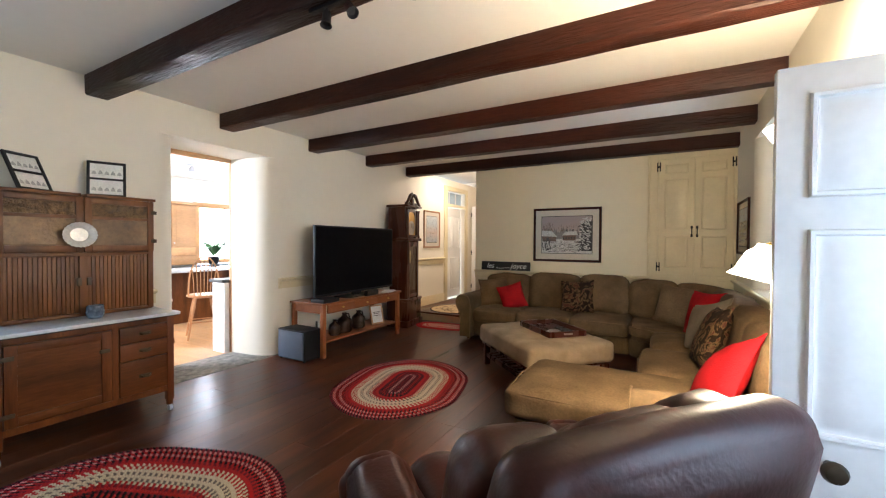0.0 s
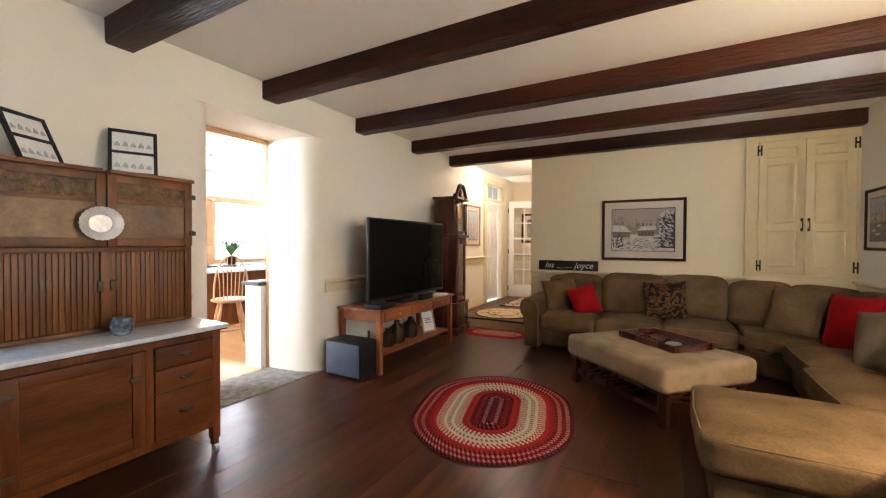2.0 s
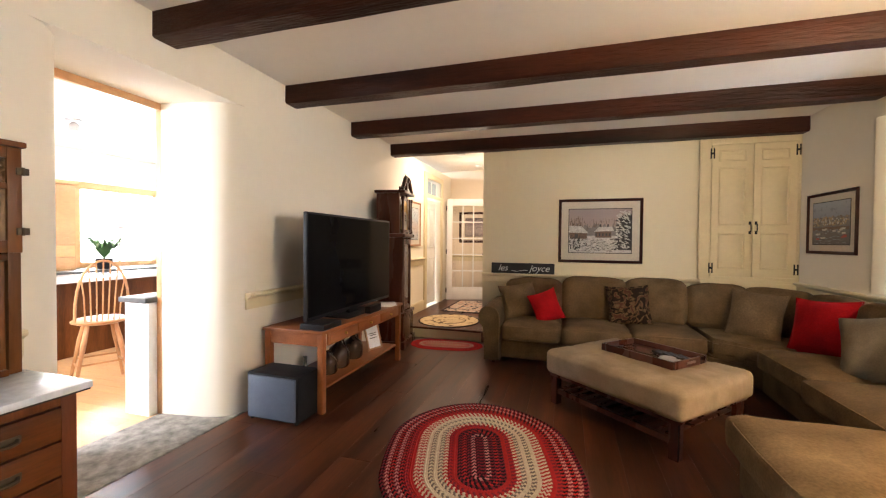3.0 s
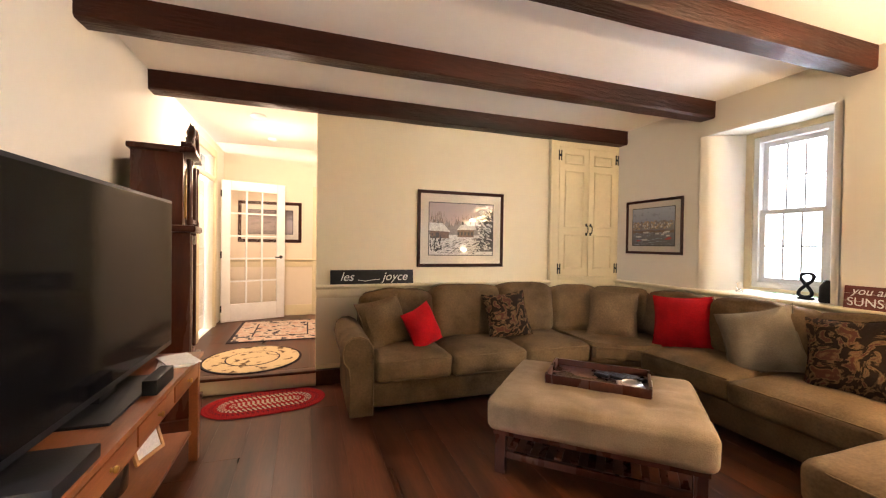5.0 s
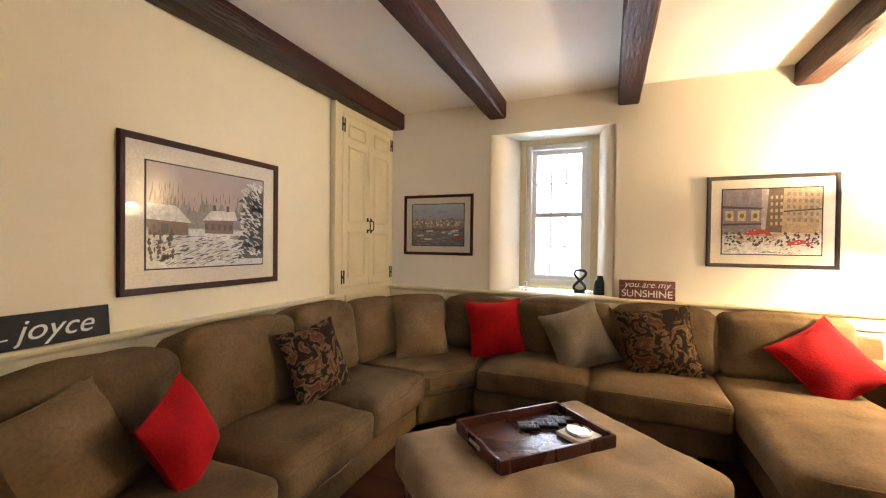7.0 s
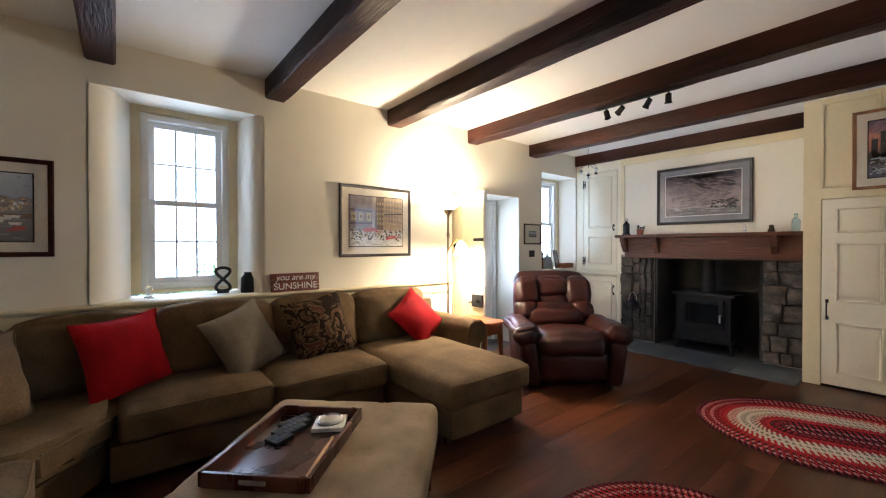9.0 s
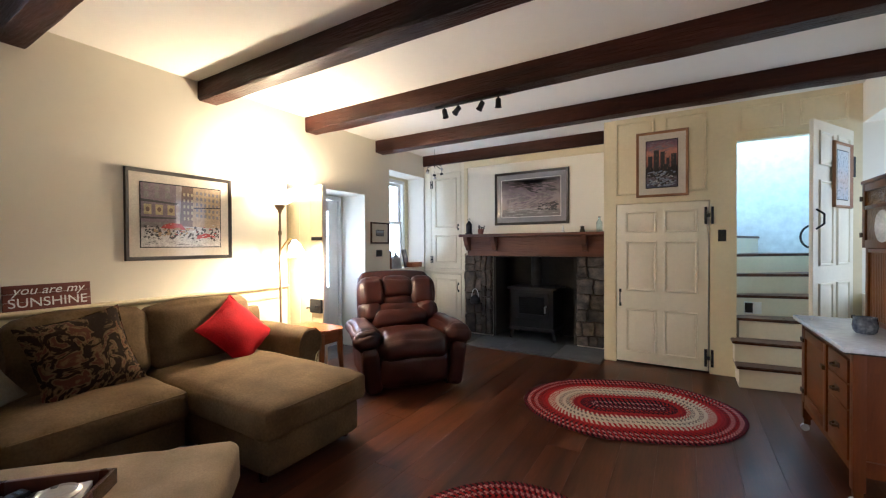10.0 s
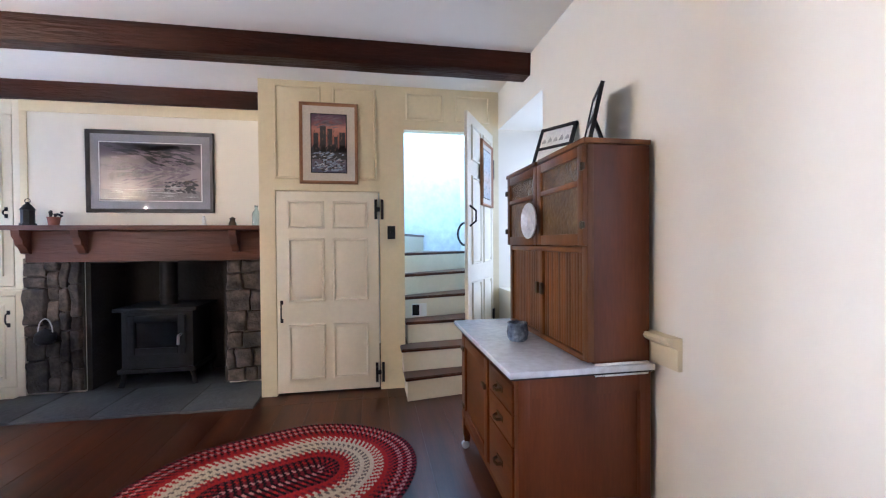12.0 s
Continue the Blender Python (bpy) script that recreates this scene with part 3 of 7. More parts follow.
part("plank", bm, CREAM, door, "cream painted backing boards")
bm = B()
bx(bm, 0.69, 0.853, -0.062, -0.034, 0.66, 0.80, 0.004)
cyl(bm, (0.81, -0.062, 0.73), (0.81, -0.11, 0.73), 0.012)
cyl(bm, (0.695, -0.05, 0.71), (0.63, -0.05, 0.70), 0.008)
part("box_lock", bm, BLACK, door, "black iron box lock")
bm = B()
lathe(bm, [(0.012, 0), (0.012, 0.03), (0.03, 0.045), (0.034, 0.06), (0.026, 0.078), (0.0, 0.082)], 16, pose(0.715, 0.022, 0.715, -90))
part("knob", bm, BRONZE, door, "dark bronze round knob")
for z in (1.42, 0.4):
    bm = B()
    bx(bm, 0.70, 0.853, -0.044, -0.034, z - 0.018, z + 0.018, 0.003)
    bx(bm, 0.36, 0.40, -0.05, -0.034, z - 0.09, z - 0.05, 0.003)
    part("bolt", bm, BLACK, door, "small iron bolt")

door = tagged(new("door_4"), "white outer door with a glazed panel and dark deadbolt", "door", "", "structure")
bm = B()
for a, b, c, e in ((0.36, 0.40, 0, 2.0), (1.50, 1.535, 0, 2.0), (0.40, 1.50, 1.95, 2.0)):
    bx(bm, 1.27, 1.38, a, b, c, e, 0.004)
part("door_frame", bm, WHITE, door)
bm = B()
for a, b, c, e in ((0.41, 0.56, 0.02, 1.94), (1.34, 1.49, 0.02, 1.94), (0.56, 1.34, 1.80, 1.94), (0.56, 1.34, 0.02, 0.80)):
    bx(bm, 1.30, 1.345, a, b, c, e, 0.003)
for i in (1, 2):
    bx(bm, 1.305, 1.34, 0.56, 1.34, 0.80 + i * 0.333 - 0.012, 0.80 + i * 0.333 + 0.012)
    bx(bm, 1.306, 1.339, 0.56 + i * 0.26 - 0.012, 0.56 + i * 0.26 + 0.012, 0.80, 1.80)
part("leaf", bm, WHITE, door)
bm = B()
bx(bm, 1.32, 1.325, 0.56, 1.34, 0.80, 1.80)
g = part("pane", bm, GLASS, door)
g.visible_shadow = False
bm = B()
for z in (1.10, 0.98):
    bx(bm, 1.285, 1.30, 1.26, 1.33, z - 0.03, z + 0.03, 0.006)
    cyl(bm, (1.285, 1.295, z), (1.24, 1.295, z), 0.016)
part("deadbolt", bm, BLACK, door, "black deadbolt and lever")

# ---- fireplace ----
mantel = thing("mantel", "rough reddish-brown wooden mantel beam with a shelf and brackets", "mantel", 0, 0, 0)
bm = B()
bx(bm, -1.895, 0.02, CH + 0.002, CH + 0.14, 1.19, 1.46, 0.008)
part("lintel_beam", bm, MANTEL, mantel)
bm = B()
bx(bm, -1.895, 0.10, CH + 0.002, CH + 0.27, 1.462, 1.50, 0.006)
part("shelf", bm, MANTEL, mantel)
for x in (0.0, -0.42, -1.64):
    bm = B()
    prism(bm, [(0, 0), (0.12, 0), (0.115, -0.05), (0.09, -0.08), (0.085, -0.12), (0.05, -0.15), (0.03, -0.19), (0, -0.20)], x - 0.03, x + 0.03,
          Matrix(((0, 0, 1, 0), (1, 0, 0, CH + 0.14), (0, 1, 0, 1.46), (0, 0, 0, 1))))
    part("bracket", bm, MANTEL, mantel)
bm = B()
bx(bm, -1.895, 0.14, CH, CH + 0.012, 2.50, 2.60, 0.003)
bx(bm, 0.085, 0.14, CH, CH + 0.012, 1.50, 2.50, 0.003)
tagged(mesh_ob("trim_board", bm, CREAM), "cream painted boards framing the chimney plaster", "trim", "", "structure")

random.seed(4)
pier_l = thing("stone_pier", "dark rough field-stone pier of the fireplace", "fireplace", 0, 0, 0, group="fireplace piers")
pier_r = thing("stone_pier", "dark rough field-stone pier of the fireplace", "fireplace", 0, 0, 0, group="fireplace piers")


def stone(parent, x, z, w, h):
    bm = B()
    out = random.uniform(0.0, 0.035)
    cushion(bm, w - 0.010, 0.07, h - 0.010, 0.014, 0.0, pose(x + w / 2, CH - 0.03 + out, z + h / 2, 0, random.uniform(-2, 2), 0), 6, 0.020)
    for v in bm.verts:
        v.co += 0.008 * noise.noise_vector(v.co * 17)
    part("stone", bm, STONE, parent)


def stones(parent, x0, x1, z1, tall):
    """Rough stones fitted into an upright field; tall ones stand in columns, others lie in broken courses."""
    bm = B()
    bx(bm, x0, x1, CH - 0.05, CH - 0.03, 0.03, z1)
    part("mortar", bm, MORTAR, parent)
    u0, u1, v0, v1 = (x0, x1, 0.035, z1) if tall else (0.035, z1, x0, x1)
    u = u0
    while u < u1 - 0.01:
        du = random.uniform(0.07, 0.15) if tall else random.uniform(0.09, 0.27)
        if u1 - u - du < 0.06:
            du = u1 - u
        v = v0
        while v < v1 - 0.01:
            dv = random.uniform(0.10, 0.34)
            if v1 - v - dv < 0.07:
                dv = v1 - v
            if tall:
                stone(parent, u, v, du, dv)
            else:
                stone(parent, v, u, dv, du)
            v += dv
        u += du


stones(pier_r, -1.895, -1.50, 1.19, False)
stones(pier_l, -0.30, 0.135, 1.19, True)
hearth = thing("hearth", "grey slate slab hearth, flush with the floor", "hearth", 0, 0, 0)
cuts = [-1.90, -1.35, -0.72, -0.18, 0.20]
for a, b in zip(cuts, cuts[1:]):
    bm = B()
    bx(bm, a + 0.004, b - 0.004, CH - 0.03, -0.46 + 0.02 * math.sin(a * 9), -0.02, 0.018, 0.006)
    part("slab", bm, SLATE, hearth)
bm = B()
bx(bm, -1.50, -0.30, CH - 0.58, CH - 0.034, -0.02, 0.016)
part("inner_slab", bm, SLATE, hearth)

stove = thing("wood_stove", "black cast-iron wood stove with a glass door and flue pipe", "stove", -0.88, CH - 0.30, 0.018)
bm = B()
prism(bm, [(-0.30, 0.24), (0.30, 0.24), (0.30, -0.20), (-0.30, -0.20)], 0.17, 0.70)
part("body", bm, BLACK, stove)
bm = B()
bx(bm, -0.35, 0.35, -0.24, 0.29, 0.70, 0.735, 0.01)
part("top_plate", bm, BLACK, stove)
bm = B()
bx(bm, -0.33, 0.33, -0.22, 0.27, 0.13, 0.17, 0.01)
part("bottom_plate", bm, BLACK, stove)
bm = B()
for a, b, c, e in ((-0.24, -0.18, 0.30, 0.66), (0.18, 0.24, 0.30, 0.66), (-0.18, 0.18, 0.60, 0.66), (-0.18, 0.18, 0.30, 0.36)):
    bx(bm, a, b, 0.24, 0.27, c, e, 0.006)
fd = part("fire_door", bm, BLACK, stove)
bm = B()
bx(bm, -0.18, 0.18, 0.245, 0.25, 0.36, 0.60)
part("fire_glass", bm, STOVE_GLASS, fd, "dark reflective stove glass")
bm = B()
tube(bm, [(-0.21, 0.27, 0.48), (-0.21, 0.32, 0.48), (-0.215, 0.34, 0.40)], 0.012)
part("handle", bm, STEEL, stove, "coiled steel handle")
for x in (-0.28, 0.28):
    for y in (-0.16, 0.22):
        bm = B()
        tube(bm, [(x, y, 0.15), (x * 1.06, y, 0.08), (x * 1.12, y + 0.01, 0.0)], [0.03, 0.022, 0.026])
        part("leg", bm, BLACK, stove)
bm = B()
cyl(bm, (0, 0.02, 0.735), (0, 0.02, 1.155), 0.075, n=20)
cyl(bm, (0, 0.02, 0.80), (0, 0.02, 0.83), 0.082, n=20)
part("flue_pipe", bm, BLACK, stove)

# ---- stairs ----
stairs = tagged(new("stairs"), "winding stairs with dark treads and pale painted risers", "stairs", "", "structure")
treads = [  # polygon of each tread and its height
    ([(-3.12, -0.33), (-3.12, PAN), (-3.155, PAN), (-3.155, -1.0), (-3.96, -1.0), (-3.96, -0.46)], 0.20),
    ([(-3.10, -0.50), (-3.10, PAN + 0.002), (-3.155, PAN + 0.002), (-3.155, -1.2), (-3.96, -1.2), (-3.96, -0.58)], 0.40),
    ([(-3.155, -0.70), (-3.155, -1.5), (-4.03, -1.5), (-4.03, -0.80), (-3.97, -0.79)], 0.60),
    ([(-3.10, -0.86), (-3.10, -1.8), (-4.04, -1.8), (-4.04, -1.12)], 0.81),
    ([(-3.10, -0.98), (-3.10, -2.0), (-4.04, -2.0), (-4.04, -1.46)], 1.02),
    ([(-3.10, -1.08), (-3.10, -2.2), (-4.04, -2.2), (-4.04, -1.9)], 1.23),
    ([(-3.10, -1.18), (-3.10, -2.38), (-3.55, -2.38)], 1.44),
]
for pts, z in treads:
    bm = B()
    prism(bm, pts, z - 0.028, z)
    bmesh.ops.bevel(bm, geom=list(bm.edges), offset=0.006, segments=2, affect="EDGES")
    part("tread", bm, FLOOR, stairs, "dark stained tread")
    cx, cy = sum(p[0] for p in pts) / len(pts), sum(p[1] for p in pts) / len(pts)
    bm = B()
    prism(bm, [(x + (0.02 if x < cx else -0.02), y - (0.022 if y > cy else -0.022)) for x, y in pts], max(0.0, z - 0.21), z - 0.028)
    part("riser", bm, PALE, stairs)
outlet = thing("wall_outlet", "white outlet plate with a dark insert on a stair riser", "outlet", -3.26, -0.772, 0.70)
bm = B()
bx(bm, -0.10, 0.04, 0, 0.006, -0.06, 0.06, 0.002)
part("plate", bm, WHITE, outlet)
bm = B()
bx(bm, -0.03, 0.035, 0.006, 0.011, -0.05, 0.05, 0.002)
part("insert", bm, PLASTIC, outlet)
for x, y, z in ((-3.03, PAN, 1.43),):
    sw = thing("light_switch", "dark bronze double switch plate on the panelled wall", "switch", x, y, z)
    bm = B()
    bx(bm, -0.035, 0.035, 0.0, 0.006, -0.06, 0.06, 0.002)
    part("plate", bm, BLACK, sw)
    bm = B()
    bx(bm, -0.008, 0.008, 0.006, 0.016, -0.014, 0.014, 0.002)
    part("toggle", bm, BLACK, sw)


# ---- sectional sofa ----
sofa = thing("sectional_sofa", "olive-tan corduroy corner sofa with a chaise and rolled arms", "sofa", 0, 0, 0)


def soft(name, x0, x1, y0, y1, z0, z1, r=0.05, puff=0.03, wr=0.006, mat=SOFA, tilt=None, cuts=7):
    bm = B()
    m = pose((x0 + x1) / 2, (y0 + y1) / 2, (z0 + z1) / 2, *(tilt or (0, 0, 0)))
    cushion(bm, x1 - x0, y1 - y0, z1 - z0, r, puff, m, cuts, wr)
    return part(name, bm, mat, sofa)


def piping(parent, pts, r=0.005):
    bm = B()
    tube(bm, pts, r, 6)
    part("piping", bm, SOFA2, parent)


# run along the far wall
soft("base", -2.32, -0.27, 4.95, 5.72, 0.05, 0.27, 0.03, 0.0, 0.0)
for x0, x1 in ((-2.30, -1.66), (-1.655, -0.96), (-0.955, -0.285)):
    s = soft("seat_cushion", x0, x1, 4.87, 5.60, 0.27, 0.455, 0.045, 0.035, 0.010, cuts=13)
    piping(s, [(x0 + 0.03, 4.876, 0.435), ((x0 + x1) / 2, 4.856, 0.443), (x1 - 0.03, 4.876, 0.435)])
    piping(s, [(x0 + 0.03, 4.876, 0.295), ((x0 + x1) / 2, 4.858, 0.29), (x1 - 0.03, 4.876, 0.295)])
for x0, x1, z in ((-2.33, -1.66, 0.89), (-1.65, -0.95, 0.925), (-0.94, -0.33, 0.93)):
    b = soft("back_cushion", x0, x1, 5.43, 5.70, 0.44, z, 0.055, 0.045, 0.014, tilt=(-9, 0, 0), cuts=12)
    piping(b, [(x0 + 0.02, 5.535, z - 0.20), (x0 + 0.03, 5.565, z - 0.02), (x0 + 0.10, 5.58, z - 0.004), (x1 - 0.10, 5.58, z - 0.004), (x1 - 0.03, 5.565, z - 0.02), (x1 - 0.02, 5.535, z - 0.20)])
soft("backrest", -2.34, -0.10, 5.64, 5.82, 0.05, 0.80, 0.06, 0.0, 0.0)
# corner wedge
bm = B()
prism(bm, [(-0.27, 4.96), (0.14, 4.66), (0.80, 4.62), (0.80, 5.72), (-0.27, 5.72)], 0.05, 0.27)
bmesh.ops.bevel(bm, geom=list(bm.edges), offset=0.02, segments=2, affect="EDGES")
part("base", bm, SOFA, sofa)
bm = B()
prism(bm, [(-0.28, 4.89), (-0.07, 4.74), (0.10, 4.60), (0.76, 4.60), (0.76, 5.62), (-0.28, 5.62)], 0.28, 0.455)
bmesh.ops.bevel(bm, geom=list(bm.edges), offset=0.045, segments=4, affect="EDGES")
for v in bm.verts:
    v.co += 0.008 * noise.noise_vector(v.co * 9)
seat = part("seat_cushion", bm, SOFA, sofa)
piping(seat, [(-0.25, 4.862, 0.425), (-0.075, 4.733, 0.43), (0.09, 4.60, 0.425)])
soft("back_cushion", -0.31, 0.26, 5.40, 5.68, 0.44, 0.89, 0.06, 0.045, 0.012, tilt=(-9, 0, -6), cuts=12)
soft("back_cushion", 0.16, 0.76, 5.22, 5.48, 0.44, 0.885, 0.07, 0.045, 0.012, tilt=(-8, 0, -46), cuts=12)
soft("back_cushion", 0.54, 0.80, 4.42, 5.10, 0.44, 0.88, 0.06, 0.045, 0.012, tilt=(0, 8, 0), cuts=12)
# run along the window wall
soft("base", 0.06, 0.80, 2.93, 4.64, 0.05, 0.27, 0.03, 0.0, 0.0)
for y0, y1, xf in ((3.79, 4.595, 0.0), (2.96, 3.785, -0.06)):
    s = soft("seat_cushion", xf, 0.74, y0, y1, 0.27, 0.455, 0.045, 0.035, 0.010, cuts=13)
    piping(s, [(xf + 0.005, y0 + 0.03, 0.435), (xf - 0.014, (y0 + y1) / 2, 0.443), (xf + 0.005, y1 - 0.03, 0.435)])
for y0, y1 in ((3.64, 4.40), (2.93, 3.63), (2.16, 2.92)):
    soft("back_cushion", 0.54, 0.80, y0, y1, 0.44, 0.90, 0.06, 0.045, 0.016, tilt=(0, 9, 0), cuts=12)
soft("backrest", 0.70, 0.85, 1.95, 5.30, 0.05, 0.80, 0.05, 0.0, 0.0)
# chaise
soft("base", -0.735, 0.64, 2.18, 2.90, 0.05, 0.27, 0.03, 0.0, 0.0)
s = soft("chaise_cushion", -0.785, 0.70, 2.145, 2.95, 0.27, 0.46, 0.045, 0.03, 0.008, SOFA, cuts=15)
piping(s, [(0.3, 2.15, 0.438), (-0.66, 2.148, 0.438), (-0.755, 2.17, 0.438), (-0.782, 2.27, 0.438), (-0.795, 2.54, 0.443), (-0.782, 2.83, 0.438), (-0.755, 2.925, 0.438), (-0.66, 2.947, 0.438)])


def rolled_arm(x, y, length, rz, flip=1):
    """A flared arm with a rolled top; its scroll faces local -y."""
    m = pose(x, y, 0, 0, 0, rz)
    prof = [(-0.10, 0.05), (-0.10, 0.30), (-0.115, 0.42), (-0.16, 0.47), (-0.175, 0.54), (-0.15, 0.61), (-0.09, 0.65), (-0.01, 0.655), (0.06, 0.63), (0.10, 0.58), (0.115, 0.50), (0.11, 0.40), (0.11, 0.05)]
    prof = [(px * flip, pz) for px, pz in prof]
    bm = B()
    rings = []
    for i in range(9):
        t = i / 8
        yy = -length / 2 + length * t
        k = 1.0 if 0 < i < 8 else 0.93
        rings.append([bm.verts.new(m @ (Vector((px * k * 0.86, yy + (0.02 * math.sin(pz * 6) if i == 0 else 0), 0.05 + (pz - 0.05) * (1 - 0.02 * (1 - k) * 10))) + 0.006 * noise.noise_vector(Vector((px * 5, yy * 5, pz * 5))))) for px, pz in prof])
    for a, b in zip(rings, rings[1:]):
        for j in range(len(prof)):
            q = (j + 1) % len(prof)
            bm.faces.new((a[j], a[q], b[q], b[j]))
    bm.faces.new(rings[0])
    bm.faces.new(rings[-1][::-1])
    arm = part("arm", bm, SOFA, sofa)
    bm = B()
    tube(bm, [m @ Vector((px * 0.80, -length / 2 - 0.006, pz)) for px, pz in prof[1:]], 0.006, 6)
    part("piping", bm, SOFA2, arm)


rolled_arm(-2.41, 5.32, 0.96, 0)
rolled_arm(0.37, 2.02, 0.78, -90, -1)
for x, y in ((-2.4, 4.95), (-2.4, 5.7), (-0.7, 5.02), (0.1, 3.1), (-0.64, 2.22), (-0.64, 2.86), (0.7, 2.1)):
    bm = B()
    lathe(bm, [(0.02, 0.0), (0.03, 0.06)], 10, pose(x, y, 0))
    part("foot", bm, MAHOG, sofa)

PAISLEY = noise_mat("paisley_brocade", (0.016, 0.009, 0.006), (0.125, 0.080, 0.036), 9, 0.9, 0.15, 60, spec=0.1)
ramp = [n for n in PAISLEY.node_tree.nodes if n.type == "VALTORGB"][0].color_ramp
ramp.elements[0].position, ramp.elements[1].position = 0.47, 0.53
ramp.elements.new(0.60).color = (0.07, 0.025, 0.016, 1)
[n for n in PAISLEY.node_tree.nodes if n.type == "TEX_NOISE"][0].inputs["Distortion"].default_value = 2.5


def throw_pillow(label, x, y, z, s, t, rz, lean, roll, material):
    """A pillow leaning back, given by its middle; its face looks towards local -y."""
    ob = thing("throw_pillow", label, "pillow", x, y, z, group="sofa pillows")
    ob.matrix_basis = pose(x, y, z, 0, 0, rz) @ pose(0, 0, 0, -lean, roll)
    bm = B()
    pillow_mesh(bm, s, t, sag=x)
    part("cover", bm, material, ob)
    bm = B()
    n = 20
    rim = []
    for side in range(4):
        for i in range(n):
            u = 2 * i / n - 1
            e = (s / 2) * (1 - 0.10 * (1 - u * u))
            p = [(u * s / 2, -e), (e, u * s / 2), (-u * s / 2, e), (-e, -u * s / 2)][side]
            rim.append((p[0], 0, p[1]))
    tube(bm, rim + rim[:1], 0.005, 6)
    part("welt", bm, material, ob)


OL, RD, PA, TP = "olive throw pillow on the sofa", "bright red velvet throw pillow on the sofa", "brown and gold paisley throw pillow on the sofa", "taupe throw pillow on the sofa"
throw_pillow(OL, -2.15, 5.33, 0.655, 0.45, 0.18, 20, 24, -8, SOFA2)
throw_pillow(RD, -1.83, 5.22, 0.622, 0.37, 0.16, 36, 20, -14, RED)
throw_pillow(PA, -0.94, 5.31, 0.675, 0.45, 0.16, -4, 20, -5, PAISLEY)
throw_pillow(OL, 0.20, 5.15, 0.665, 0.49, 0.18, -42, 18, 2, SOFA2)
throw_pillow(RD, 0.45, 4.56, 0.675, 0.49, 0.17, -60, 18, -4, RED)
throw_pillow(TP, 0.43, 3.88, 0.665, 0.50, 0.18, -60, 24, -16, TAUPE)
throw_pillow(PA, 0.42, 3.33, 0.69, 0.51, 0.17, -84, 22, -8, PAISLEY)
throw_pillow(RD, 0.40, 2.38, 0.665, 0.47, 0.16, -124, 50, 45, RED)

# ---- ottoman and tray ----
ott = thing("ottoman", "beige tufted microfibre ottoman on dark wooden legs with a slatted shelf", "ottoman", -1.04, 3.91, 0, -43)
bm = B()
cushion(bm, 1.18, 0.93, 0.20, 0.05, 0.012, pose(0, 0, 0.355), 31, 0.003)
for v in bm.verts:
    if v.co.z > 0.40:
        seam = max(math.exp(-(v.co.x - sx) ** 2 / 0.0004) for sx in (-0.29, 0.0, 0.29))
        seam = max(seam, max(math.exp(-(v.co.y - sy) ** 2 / 0.0004) for sy in (-0.155, 0.155)))
        v.co.z -= 0.009 * seam
        for tx in (-0.29, 0, 0.29):
            for ty in (-0.155, 0.155):
                d2 = (v.co.x - tx) ** 2 + (v.co.y - ty) ** 2
                v.co.z -= 0.022 * math.exp(-d2 / 0.004)
part("cushion", bm, OTTO, ott)
bm = B()
bx(bm, -0.55, 0.55, -0.44, 0.44, 0.235, 0.265, 0.004)
part("apron", bm, MAHOG, ott)
for x in (-0.51, 0.51):
    for y in (-0.40, 0.40):
        bm = B()
        prism(bm, [(x - 0.03, y - 0.03), (x + 0.03, y - 0.03), (x + 0.03, y + 0.03), (x - 0.03, y + 0.03)], 0.0, 0.24)
        part("leg", bm, MAHOG, ott)
for y in (-0.40, 0.40):
    bm = B()
    bx(bm, -0.48, 0.48, y - 0.015, y + 0.015, 0.09, 0.13, 0.003)
    part("stretcher", bm, MAHOG, ott)
for i in range(11):
    bm = B()
    x = -0.45 + 0.09 * i
    bx(bm, x - 0.02, x + 0.02, -0.385, 0.385, 0.13, 0.143, 0.002)
    part("slat", bm, MAHOG, ott)
tray = thing("serving_tray", "reddish-brown wooden tray on the ottoman", "tray", -0.95, 4.0, 0.462, -44.5)
bm = B()
bx(bm, -0.30, 0.30, -0.20, 0.20, 0.0, 0.012, 0.003)
part("bottom", bm, MAHOG, tray)
for a, b, c, e in ((-0.31, 0.31, -0.215, -0.198), (-0.31, 0.31, 0.198, 0.215), (-0.315, -0.298, -0.198, 0.198), (0.298, 0.315, -0.198, 0.198)):
    bm = B()
    bx(bm, a, b, c, e, 0.0, 0.058, 0.004)
    part("side", bm, MAHOG, tray)
for x in (-0.317, 0.317):
    bm = B()
    bx(bm, x - 0.004, x + 0.004, -0.05, 0.05, 0.024, 0.04, 0.002)
    part("grip", bm, STEEL, tray, "small metal grip plate")


def remote(u, v, rz, l, w):
    p = tray.matrix_basis @ pose(u, v, 0.013, 0, 0, rz)
    ob = thing("remote_control", "black remote control lying in the tray", "remote", 0, 0, 0, group="remote controls")
    ob.matrix_basis = p
    bm = B()
    bx(bm, -w / 2, w / 2, -l / 2, l / 2, 0, 0.02, 0.006)
    part("case", bm, PLASTIC, ob)
    bm = B()
    for i in range(5):
        for j in range(3):
            bx(bm, -w / 2 + 0.010 + j * (w - 0.02) / 3, -w / 2 + 0.004 + (j + 1) * (w - 0.02) / 3, -l * 0.4 + i * l * 0.14, -l * 0.4 + i * l * 0.14 + l * 0.08, 0.02, 0.023)
    part("button", bm, SILVER, ob)


